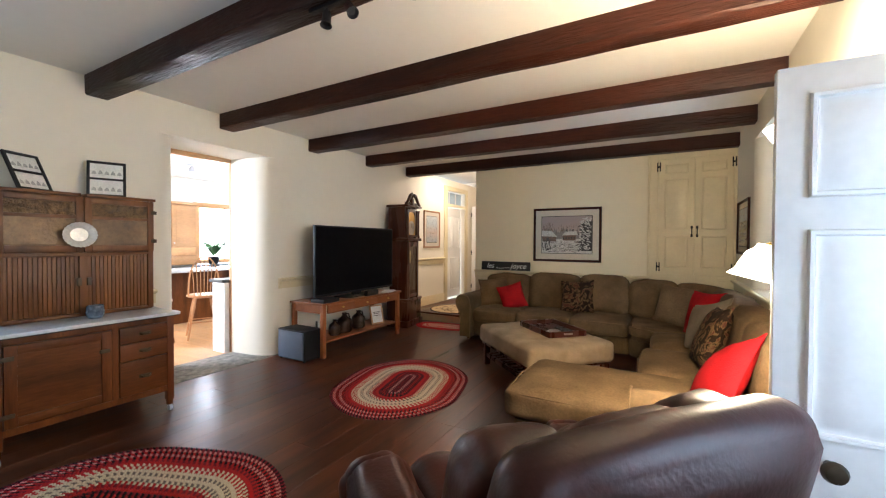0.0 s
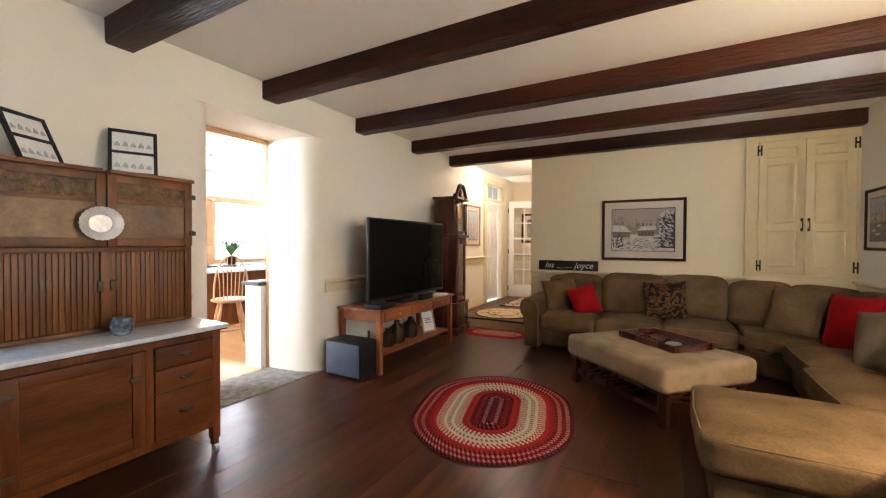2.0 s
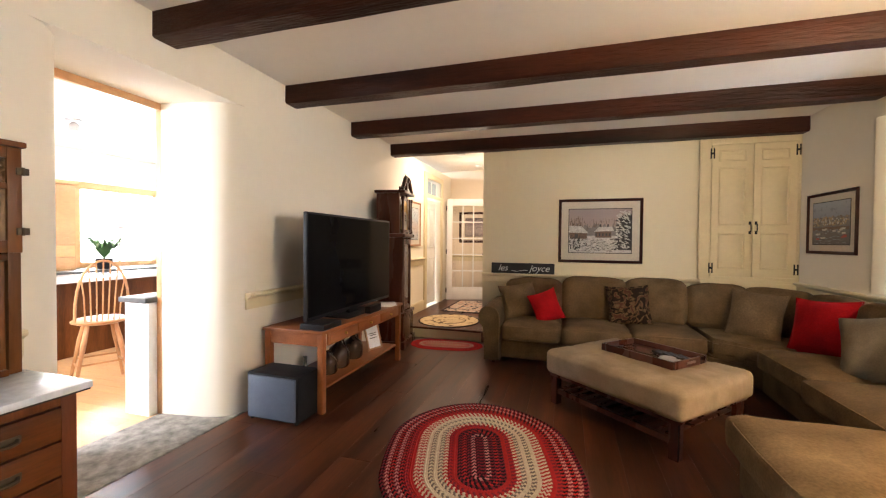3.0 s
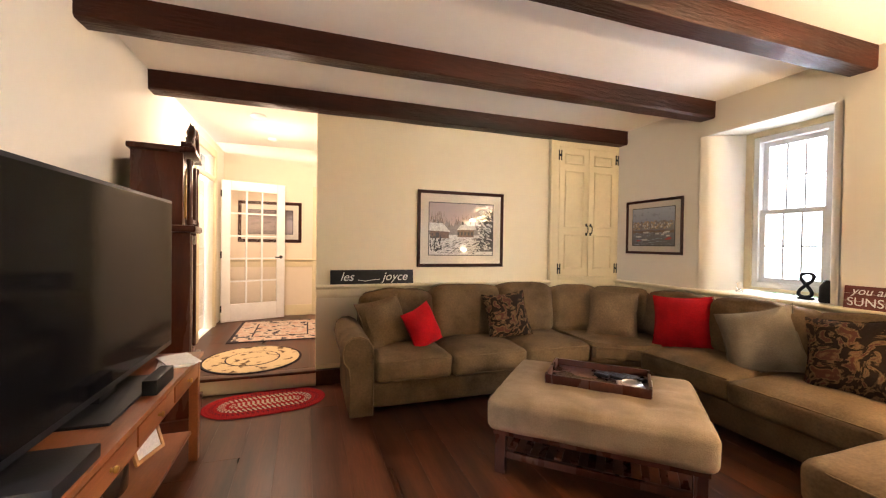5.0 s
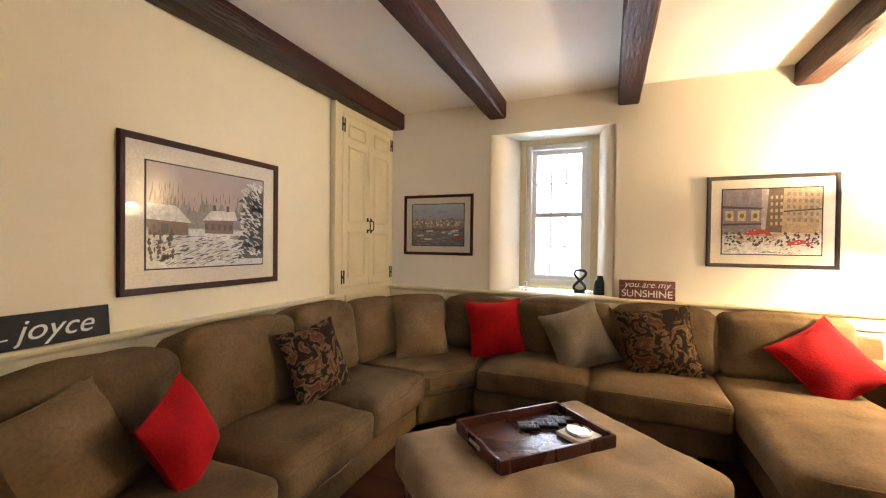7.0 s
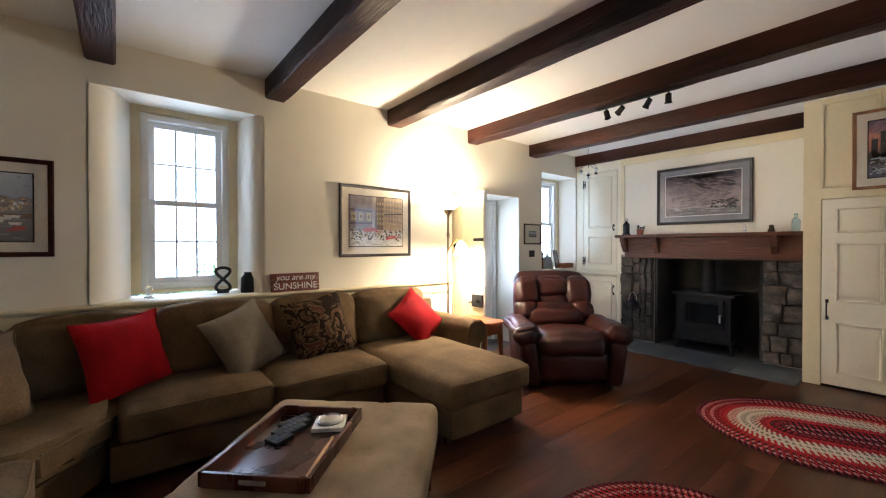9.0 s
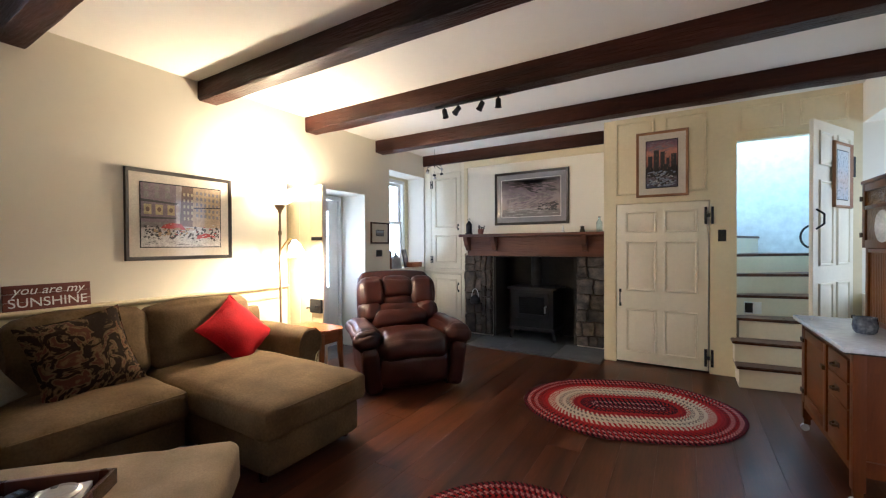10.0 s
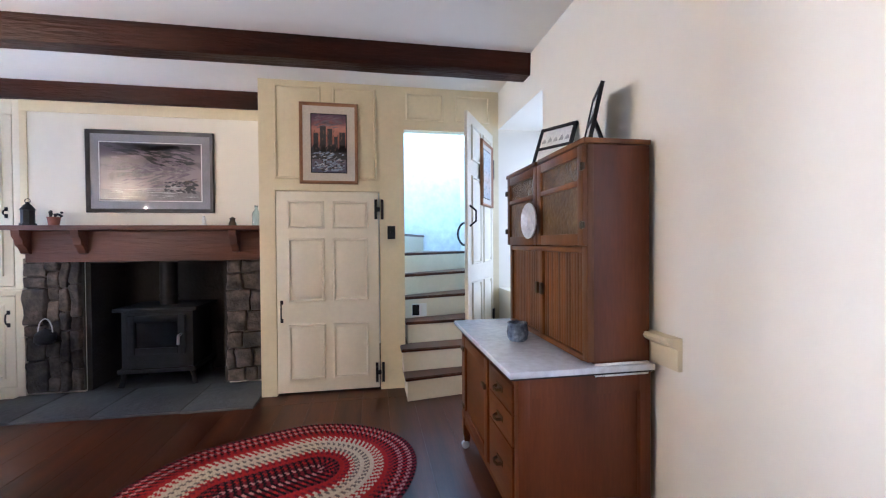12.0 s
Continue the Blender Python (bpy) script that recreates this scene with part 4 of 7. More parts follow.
remote(0.02, 0.06, 70, 0.10, 0.045)
remote(0.08, 0.07, 62, 0.20, 0.045)
remote(0.145, 0.08, 64, 0.19, 0.05)
remote(0.21, 0.09, 60, 0.17, 0.05)
pen = thing("drumstick", "pale wooden drumstick lying in the tray", "stick", 0, 0, 0)
pen.matrix_basis = tray.matrix_basis @ pose(-0.10, -0.165, 0.022, 0, 90, 4)
bm = B()
lathe(bm, [(0.005, -0.16), (0.009, -0.155), (0.009, 0.08), (0.005, 0.14), (0.008, 0.15), (0.006, 0.165), (0, 0.167)], 12)
part("shaft", bm, OAK, pen)
coast = thing("coaster_stack", "white square coaster with a round glass lid in the tray", "coaster", 0, 0, 0)
coast.matrix_basis = tray.matrix_basis @ pose(0.20, -0.09, 0.013, 0, 0, 12)
bm = B()
bx(bm, -0.075, 0.075, -0.075, 0.075, 0, 0.02, 0.004)
part("base", bm, PAPER, coast)
bm = B()
lathe(bm, [(0.06, 0.021), (0.065, 0.03), (0.055, 0.038), (0.05, 0.032), (0.0, 0.032)], 20)
part("lid", bm, STEEL, coast)

# ---- recliner ----
rec = thing("recliner", "worn burgundy leather recliner with tufted back", "armchair", -0.215, 0.96, 0, 50.5)


def lea(name, sx, sy, sz, x, y, z, r=0.08, puff=0.03, tilt=(0, 0, 0), wr=0.014, cuts=11, frame_m=None, taper=0.0, crease=0.005):
    """A leather cushion with creases that run in towards its edges."""
    bm = B()
    m = (frame_m or Matrix()) @ pose(x, y, z, *tilt)
    cushion(bm, sx, sy, sz, r, puff, m, cuts, wr, taper)
    for v in bm.verts:
        q = v.co
        v.co = q + crease * noise.noise_vector(Vector((q.x * 26, q.y * 26, q.z * 9)))
    return part(name, bm, LEATHER, rec)


lea("base", 0.66, 0.78, 0.26, 0, 0.02, 0.20, 0.05, 0.0, wr=0.004)
lea("footrest", 0.66, 0.15, 0.30, 0, 0.44, 0.21, 0.07, 0.03, (-4, 0, 0))
lea("seat_cushion", 0.66, 0.70, 0.24, 0, 0.20, 0.38, 0.11, 0.05, (4, 0, 0), 0.018, 13)
BACK = pose(0, -0.20, 0.40, 15)
lea("outer_back", 0.84, 0.18, 0.92, 0, -0.12, 0.225, 0.085, 0.03, wr=0.006, frame_m=BACK, taper=0.03, crease=0.0)
lea("head_cushion", 0.38, 0.17, 0.24, 0, -0.015, 0.485, 0.08, 0.03, wr=0.010, frame_m=BACK)
lea("back_cushion", 0.36, 0.15, 0.20, 0, -0.005, 0.315, 0.07, 0.04, wr=0.016, frame_m=BACK)
lea("lumbar_cushion", 0.64, 0.20, 0.24, 0, 0.045, 0.155, 0.105, 0.05, wr=0.02, frame_m=BACK)
for s in (1, -1):
    lea("wing", 0.28, 0.23, 0.34, s * 0.285, -0.005, 0.435, 0.09, 0.02, (0, s * 2, s * 6), 0.014, frame_m=BACK)
    lea("wing_roll", 0.25, 0.23, 0.26, s * 0.30, 0.015, 0.225, 0.10, 0.03, (0, 0, s * 6), 0.014, frame_m=BACK)
    lea("arm", 0.17, 0.84, 0.44, s * 0.40, 0.05, 0.27, 0.06, 0.0, (0, s * 6, 0), 0.008)
    lea("arm_pad", 0.23, 0.86, 0.15, s * 0.43, 0.04, 0.50, 0.072, 0.03, (1, s * 6, 0), 0.014, 13)
    lea("arm_scroll", 0.24, 0.16, 0.17, s * 0.44, 0.43, 0.485, 0.078, 0.02, (0, s * 8, 0), 0.012)
    lea("arm_front", 0.15, 0.09, 0.40, s * 0.405, 0.475, 0.225, 0.042, 0.01, (-3, s * 7, 0), 0.006)
    bm = B()
    bx(bm, s * 0.36 - 0.03, s * 0.36 + 0.03, -0.35, 0.38, 0.0, 0.075, 0.006)
    part("runner", bm, BLACK, rec)

# ---- side table and lamp ----
st = thing("end_table", "small reddish wooden end table with clipped corners", "table", 0.245, 1.70, 0)
bm = B()
prism(bm, [(-0.26, -0.08), (-0.19, -0.15), (0.19, -0.15), (0.26, -0.08), (0.26, 0.08), (0.19, 0.15), (-0.19, 0.15), (-0.26, 0.08)], 0.565, 0.592)
bmesh.ops.bevel(bm, geom=list(bm.edges), offset=0.006, segments=2, affect="EDGES")
part("tabletop", bm, CHERRY, st)
bm = B()
bx(bm, -0.20, 0.20, -0.12, 0.12, 0.46, 0.565, 0.004)
part("apron", bm, CHERRY, st)
for x in (-0.19, 0.19):
    for y in (-0.11, 0.11):
        bm = B()
        tube(bm, [(x, y, 0.56), (x, y, 0.40), (x * 1.05, y * 1.1, 0.2), (x * 1.08, y * 1.15, 0)], [0.026, 0.028, 0.02, 0.014], 8)
        part("leg", bm, CHERRY, st)
bm = B()
bx(bm, -0.19, 0.19, -0.11, 0.11, 0.16, 0.175, 0.003)
part("shelf", bm, CHERRY, st)

fl = thing("floor_lamp", "bronze floor lamp, lit, with a torchiere bowl and a reading shade", "lamp", 0.64, 1.79, 0)
bm = B()
lathe(bm, [(0.14, 0), (0.14, 0.015), (0.11, 0.03), (0.03, 0.05), (0.014, 0.08)], 24)
part("base", bm, BRONZE, fl)
bm = B()
cyl(bm, (0, 0, 0.06), (0, 0, 1.70), 0.011)
for z in (0.5, 1.15, 1.45):
    cyl(bm, (0, 0, z), (0, 0, z + 0.04), 0.018)
lathe(bm, [(0.011, 1.66), (0.02, 1.69), (0.045, 1.72), (0.05, 1.74), (0.03, 1.76)], 16)
part("pole", bm, noise_mat("satin_bronze", (0.20, 0.15, 0.09), (0.30, 0.23, 0.14), 6, 0.4, 0.05, 60, metal=0.9), fl)
bm = B()
lathe(bm, [(0.03, 1.745), (0.08, 1.76), (0.13, 1.80), (0.165, 1.86), (0.172, 1.87), (0.16, 1.865), (0.12, 1.81), (0.07, 1.775), (0.0, 1.765)], 28)
g = part("bowl", bm, FROST, fl, "lit frosted glass bowl")
bm = B()
tube(bm, [(0, 0, 1.30), (-0.06, -0.01, 1.37), (-0.12, -0.02, 1.415), (-0.165, -0.03, 1.395)], 0.008)
part("swing_arm", bm, BRASS, fl)
bm = B()
sm = pose(-0.17, -0.03, 1.385, 0, 14, 0) @ Matrix.Scale(0.85, 4)
lathe(bm, [(0.025, 0.02), (0.03, 0.0), (0.06, -0.03), (0.075, -0.08), (0.085, -0.12), (0.11, -0.15), (0.105, -0.15), (0.08, -0.118), (0.07, -0.08), (0.05, -0.03), (0.0, -0.01)], 24, sm)
part("shade", bm, FROST, fl, "lit white glass bell shade")


# ---- hoosier cabinet ----
hc = thing("hoosier_cabinet", "antique brown oak kitchen cabinet with tambour doors and enamel worktop", "cabinet", 0, 0, 0)
Y0, Y1, XF, XB = 0.45, 1.48, -3.43, -4.02
YU0, YU1, XU = 0.53, 1.47, -3.735
for a, b in ((Y0, Y0 + 0.05), (Y1 - 0.05, Y1)):
    for c, e in ((XF - 0.05, XF), (XB, XB + 0.05)):
        bm = B()
        bx(bm, c, e, a, b, 0.09, 0.79, 0.003)
        part("post", bm, SIDEW if a > 1 else HOOSIER, hc)
for nm, box, mt in (("rail", (XF - 0.03, XF - 0.004, Y0 + 0.05, Y1 - 0.05, 0.745, 0.79), HOOSIER), ("rail", (XF - 0.03, XF - 0.004, Y0 + 0.05, Y1 - 0.05, 0.17, 0.215), HOOSIER), ("stile", (XF - 0.03, XF - 0.004, 1.06, 1.10, 0.215, 0.745), HOOSIER),
                    ("side_rail", (XB + 0.05, XF - 0.05, Y1 - 0.024, Y1 - 0.004, 0.70, 0.79), SIDEW), ("side_rail", (XB + 0.05, XF - 0.05, Y1 - 0.024, Y1 - 0.004, 0.17, 0.25), SIDEW)):
    bm = B()
    bx(bm, *box)
    part(nm, bm, mt, hc)
bm = B()
bx(bm, XB + 0.05, XF - 0.05, Y1 - 0.034, Y1 - 0.022, 0.25, 0.70)
part("side_panel", bm, SIDEW, hc, "reddish brown side panel")
for nm, box in (("side_panel", (XB + 0.05, XF - 0.05, Y0 + 0.012, Y0 + 0.022, 0.17, 0.79)), ("back_panel", (XB + 0.01, XB + 0.02, Y0 + 0.05, Y1 - 0.05, 0.17, 0.79)), ("bottom", (XB + 0.02, XF - 0.03, Y0 + 0.03, Y1 - 0.03, 0.17, 0.18))):
    bm = B()
    bx(bm, *box)
    part(nm, bm, HOOSIER, hc)
# cupboard door with a sunk panel
a, b, c, e = Y0 + 0.055, 1.055, 0.22, 0.74
bm = B()
bx(bm, XF - 0.016, XF - 0.006, a + 0.05, b - 0.05, c + 0.05, e - 0.05)
d = part("cupboard_door", bm, HOOSIER_H, hc)
for nm, p, q, u, v in (("door_stile", a, a + 0.06, c, e), ("door_stile", b - 0.06, b, c, e), ("door_rail", a + 0.06, b - 0.06, e - 0.06, e), ("door_rail", a + 0.06, b - 0.06, c, c + 0.06)):
    bm = B()
    bx(bm, XF - 0.02, XF + 0.006, p, q, u, v, 0.003)
    part(nm, bm, HOOSIER if nm == "door_stile" else HOOSIER_H, d)
bm = B()
bx(bm, XF + 0.006, XF + 0.02, b - 0.075, b - 0.015, 0.585, 0.61, 0.003)
part("latch", bm, BRONZE, d, "dark metal latch")
for z in (0.30, 0.66):
    bm = B()
    bx(bm, XF + 0.006, XF + 0.014, a - 0.03, a + 0.045, z - 0.014, z + 0.014, 0.002)
    part("hinge", bm, BRONZE, d)
for c, e in ((0.62, 0.74), (0.485, 0.612), (0.22, 0.478)):
    bm = B()
    bx(bm, XF - 0.02, XF + 0.008, 1.104, Y1 - 0.054, c, e, 0.004)
    dr = part("drawer", bm, HOOSIER_H, hc)
    bm = B()
    zz = (c + e) / 2
    tube(bm, [(XF + 0.008, 1.235, zz), (XF + 0.03, 1.245, zz - 0.004), (XF + 0.034, 1.268, zz - 0.006), (XF + 0.03, 1.29, zz - 0.004), (XF + 0.008, 1.30, zz)], 0.007)
    bx(bm, XF + 0.008, XF + 0.012, 1.225, 1.31, zz - 0.012, zz + 0.014, 0.002)
    part("handle", bm, BRONZE, dr, "dark metal bin pull")
for y in (Y0 + 0.025, Y1 - 0.025):
    for x in (XF - 0.025, XB + 0.025):
        bm = B()
        bx(bm, x - 0.018, x + 0.018, y - 0.018, y + 0.018, 0.05, 0.09, 0.002)
        leg = part("leg", bm, HOOSIER, hc)
        bm = B()
        cyl(bm, (x + 0.01, y - 0.012, 0.024), (x + 0.01, y + 0.012, 0.024), 0.024, n=16)
        part("caster", bm, MARBLE, leg, "white porcelain caster")
bm = B()
bx(bm, XB, XF + 0.045, Y0 - 0.03, Y1 + 0.03, 0.795, 0.822, 0.006)
part("worktop", bm, MARBLE, hc, "pale grey-white enamel worktop")
bm = B()
bx(bm, XB, XF + 0.038, Y0 - 0.024, Y1 + 0.024, 0.788, 0.796)
part("worktop_edge", bm, BLACK, hc, "dark worn underside edge")
# upper case
bm = B()
bx(bm, XB, XU - 0.03, YU0, YU0 + 0.022, 0.822, 1.735)
part("upper_side", bm, SIDEW, hc)
bm = B()
bx(bm, XB, XU - 0.03, YU1 - 0.022, YU1, 0.822, 1.735)
part("upper_side", bm, SIDEW, hc)
bm = B()
bx(bm, XB, XB + 0.012, YU0 + 0.022, YU1 - 0.022, 0.822, 1.735)
part("upper_back", bm, HOOSIER, hc)
for a, b in ((YU0 - 0.012, (YU0 + YU1) / 2 - 0.016), ((YU0 + YU1) / 2 + 0.016, YU1 + 0.012)):
    bm = B()
    bx(bm, XB, XU + 0.022, a, b, 1.735, 1.758, 0.005)
    part("top_board", bm, HOOSIER_UP, hc)
bm = B()
ym = (YU0 + YU1) / 2
for p, q, u, v in ((YU0, YU0 + 0.04, 0.83, 1.735), (YU1 - 0.04, YU1, 0.83, 1.735), (ym - 0.025, ym + 0.025, 0.83, 1.30), (YU0 + 0.04, YU1 - 0.04, 1.285, 1.31), (YU0 + 0.04, YU1 - 0.04, 0.825, 0.85)):
    bx(bm, XU - 0.03, XU, p, q, u, v, 0.002)
part("face_frame", bm, HOOSIER_UP, hc)
for k, (p, q) in enumerate(((YU0 + 0.042, ym - 0.027), (ym + 0.027, YU1 - 0.042))):
    n = 16
    w = (q - p) / n
    for i in range(n):
        bm = B()
        bx(bm, XU - 0.024, XU - 0.012, p + i * w + 0.001, p + (i + 1) * w - 0.001, 0.852, 1.283, 0.003)
        part("tambour_slat", bm, HOOSIER_UP, hc)
    bm = B()
    yy = ym + (-0.03 if k == 0 else 0.03)
    bx(bm, XU, XU + 0.014, yy - 0.014, yy + 0.014, 1.06, 1.12, 0.003)
    part("tambour_pull", bm, BRONZE, hc)
    a, b, c, e = (YU0 + 0.003, ym - 0.003, 1.315, 1.732) if k == 0 else (ym + 0.003, YU1 - 0.003, 1.315, 1.732)
    bm = B()
    for s, t, u, v in ((a, a + 0.045, c, e), (b - 0.045, b, c, e), (a + 0.045, b - 0.045, e - 0.045, e), (a + 0.045, b - 0.045, c, c + 0.05), (a + 0.045, b - 0.045, 1.565, 1.59)):
        bx(bm, XU - 0.004, XU + 0.018, s, t, u, v, 0.003)
    dd = part("upper_door", bm, HOOSIER_UP, hc)
    bm = B()
    bx(bm, XU - 0.002, XU + 0.006, a + 0.045, b - 0.045, c + 0.05, 1.565)
    part("metal_panel", bm, noise_mat("painted_tin_panel", (0.065, 0.034, 0.012), (0.17, 0.100, 0.042), 9, 0.38, 0.4, 40, metal=0.15, spec=0.4, grain=0.25), dd, "brown hammered metal panel")
    bm = B()
    bx(bm, XU - 0.002, XU + 0.006, a + 0.045, b - 0.045, 1.59, e - 0.045)
    part("glass_panel", bm, noise_mat("patterned_glass", (0.050, 0.026, 0.010), (0.17, 0.100, 0.042), 26, 0.2, 0.9, 70, spec=0.4, grain=0.3), dd, "rippled amber glass panel")
    for z in (1.40, 1.64):
        bm = B()
        yy = a if k == 0 else b
        bx(bm, XU + 0.018, XU + 0.026, yy - 0.02, yy + 0.02, z - 0.014, z + 0.014, 0.003)
        cyl(bm, (XU + 0.024, yy, z - 0.016), (XU + 0.024, yy, z + 0.016), 0.006)
        part("hinge", bm, BRONZE, dd, "tarnished metal hinge")
bm = B()
bx(bm, XB + 0.02, XU - 0.02, Y1 + 0.004, Y1 + 0.012, 0.775, 0.83, 0.002)
part("slide_bracket", bm, STEEL, hc, "worn steel slide bracket")

jar = thing("candle_jar", "small blue-grey pierced pottery candle jar on the worktop", "jar", -3.60, 1.02, 0.822)
bm = B()
lathe(bm, [(0.038, 0), (0.05, 0.012), (0.056, 0.045), (0.05, 0.085), (0.052, 0.095), (0.046, 0.095), (0.044, 0.08), (0.048, 0.045), (0.04, 0.012), (0, 0.01)], 24)
part("body", bm, noise_mat("blue_glaze", (0.04, 0.055, 0.09), (0.20, 0.25, 0.33), 30, 0.25, 0.4, 50), jar)
plate = thing("decorative_plate", "round silver platter with a scalloped rim hung on the cabinet doors", "plate", XU + 0.024, 0.965, 1.445)
bm = B()
n = 96
rows = [(0.0, 0.012), (0.055, 0.010), (0.065, 0.018), (0.09, 0.024), (0.105, 0.030), (0.102, 0.022), (0.06, 0.008), (0.0, 0.004)]
rings = [[bm.verts.new((z, r * 0.98 * math.cos(i * math.tau / n) * (1 + (0.022 * math.cos(24 * i * math.tau / n) if r > 0.08 else 0)), r * 0.90 * math.sin(i * math.tau / n) * (1 + (0.022 * math.cos(24 * i * math.tau / n) if r > 0.08 else 0)))) for i in range(n)] for r, z in rows]
for a, b in zip(rings, rings[1:]):
    for i in range(n):
        bm.faces.new((a[i], a[(i + 1) % n], b[(i + 1) % n], b[i]))
bmesh.ops.remove_doubles(bm, verts=bm.verts, dist=1e-5)
bmesh.ops.recalc_face_normals(bm, faces=bm.faces)
part("dish", bm, noise_mat("pewter", (0.55, 0.55, 0.55), (0.70, 0.69, 0.66), 14, 0.42, 0.02, 60, metal=0.45), plate)


def window_frame_picture(y, rz, lean):
    """A black frame of two panes with small ink drawings, propped on an easel back."""
    ob = thing("desk_frame", "black double photo frame with small drawings, propped on the cabinet", "frame", 0, 0, 0, group="frames on the cabinet")
    ob.matrix_basis = pose(-3.88, y, 1.759, 0, 0, rz) @ pose(0, 0, 0, -lean)
    bm = B()
    w, h = 0.25, 0.30
    for a, b, c, e in ((-w / 2, -w / 2 + 0.02, 0, h), (w / 2 - 0.02, w / 2, 0, h), (-w / 2 + 0.02, w / 2 - 0.02, h - 0.02, h), (-w / 2 + 0.02, w / 2 - 0.02, 0, 0.02), (-w / 2 + 0.02, w / 2 - 0.02, 0.142, 0.158)):
        bx(bm, a, b, -0.012, 0.006, c, e, 0.002)
    part("frame", bm, BLACK, ob)
    bm = B()
    bx(bm, -w / 2 + 0.018, w / 2 - 0.018, -0.004, 0.002, 0.018, h - 0.018)
    pp = part("paper", bm, PAPER, ob)
    for z in (0.05, 0.19):
        bm = B()
        for i in range(5):
            x = -0.08 + i * 0.04
            prism(bm, [(x - 0.016, 0), (x + 0.016, 0), (x + 0.012, 0.018), (x, 0.03 + 0.008 * (i % 2)), (x - 0.012, 0.016)], 0, 0.001, Matrix(((1, 0, 0, 0), (0, 0, -1, -0.0045), (0, 1, 0, z), (0, 0, 0, 1))))
        part("drawing", bm, noise_mat("ink", (0.28, 0.29, 0.29), (0.52, 0.53, 0.52), 40, 0.9, 0, 60), pp, "small grey ink drawing of trees")
    bm = B()
    bx(bm, -0.03, 0.03, 0.0, 0.16, 0.0, 0.006, 0.001, pose(0, 0.006, 0.16, -58, 0, 0))
    part("easel_back", bm, BLACK, ob)


window_frame_picture(0.78, 120, 24)
window_frame_picture(1.20, 68, 12)

# ---- television and stand ----
ts = thing("console_table", "cherry wood console table with three drawers and a low shelf", "table", 0, 0, 0)
bm = B()
bx(bm, -3.99, -3.42, 3.10, 4.70, 0.635, 0.66, 0.005)
part("tabletop", bm, CHERRY, ts)
bm = B()
for a, b, c, e in ((-3.45, -3.43, 3.20, 4.60), (-3.98, -3.96, 3.20, 4.60), (-3.96, -3.45, 3.14, 3.16), (-3.96, -3.45, 4.64, 4.66)):
    bx(bm, a, b, c, e, 0.53, 0.635)
part("apron", bm, CHERRY, ts)
for i in range(3):
    bm = B()
    y = 3.22 + i * 0.46
    bx(bm, -3.432, -3.424, y, y + 0.44, 0.545, 0.625, 0.002)
    dr = part("drawer", bm, CHERRY, ts)
    bm = B()
    lathe(bm, [(0.008, 0), (0.006, 0.008), (0.013, 0.014), (0.011, 0.022), (0, 0.024)], 12, pose(-3.424, y + 0.22, 0.585, 0, 90))
    part("knob", bm, BRASS, dr)
for x in (-3.96, -3.46):
    for y in (3.15, 4.65):
        bm = B()
        bx(bm, x - 0.025, x + 0.025, y - 0.025, y + 0.025, 0, 0.635, 0.004)
        part("leg", bm, CHERRY, ts)
bm = B()
bx(bm, -3.95, -3.47, 3.17, 4.63, 0.17, 0.19, 0.003)
part("shelf", bm, CHERRY, ts)
tv = thing("television", "large black flat television on a swivel foot, switched off", "television", -3.60, 3.93, 0.66, 0)
bm = B()
bx(bm, -0.035, 0.0, -0.78, 0.78, 0.055, 0.945, 0.006)
bx(bm, -0.07, -0.035, -0.55, 0.55, 0.15, 0.75, 0.02)
part("case", bm, PLASTIC, tv)
bm = B()
bx(bm, 0.0, 0.002, -0.762, 0.762, 0.085, 0.927)
part("screen", bm, SCREEN, tv, "dark glossy screen")
bm = B()
bx(bm, -0.06, -0.02, -0.08, 0.08, 0.012, 0.16, 0.006)
bx(bm, -0.16, 0.10, -0.30, 0.30, 0.0, 0.014, 0.006)
part("stand", bm, PLASTIC, tv)
sb = thing("speaker", "small black centre speaker under the television", "speaker", -3.47, 4.05, 0.66)
bm = B()
bx(bm, -0.03, 0.03, -0.12, 0.12, 0, 0.07, 0.006)
part("cabinet", bm, PLASTIC, sb)
sb = thing("cable_box", "flat black cable box on the table", "box", -3.55, 3.26, 0.66)
bm = B()
bx(bm, -0.10, 0.12, -0.13, 0.13, 0, 0.045, 0.004)
part("case", bm, PLASTIC, sb)
pl = thing("paper_stack", "loose papers lying on the console table", "papers", -3.52, 4.48, 0.66, 12)
for k in range(4):
    bm = B()
    bx(bm, -0.08, 0.08, -0.13, 0.13, 0.004 * k, 0.004 * k + 0.0035, 0, pose(0.006 * k, 0, 0, 0, 0, 6 * k))
    part("sheet", bm, PAPER, pl)
sw = thing("subwoofer", "black subwoofer with a grey-blue front grille on the floor", "speaker", -3.72, 3.00, 0)
bm = B()
bx(bm, -0.23, 0.23, -0.10, 0.16, 0.015, 0.36, 0.006)
part("cabinet", bm, PLASTIC, sw)
bm = B()
bx(bm, -0.21, 0.21, -0.118, -0.10, 0.03, 0.345, 0.005)
part("grille", bm, SILVER, sw)
for x in (-0.2, 0.2):
    for y in (-0.08, 0.13):
        bm = B()
        cyl(bm, (x, y, 0), (x, y, 0.016), 0.015)
        part("foot", bm, PLASTIC, sw)
card = thing("framed_card", "small cream framed card leaning on the console shelf", "frame", -3.60, 4.36, 0.19, 74, rx=0)
card.matrix_basis = pose(-3.60, 4.36, 0.19, 0, 0, 74) @ pose(0, 0, 0, -16)
bm = B()
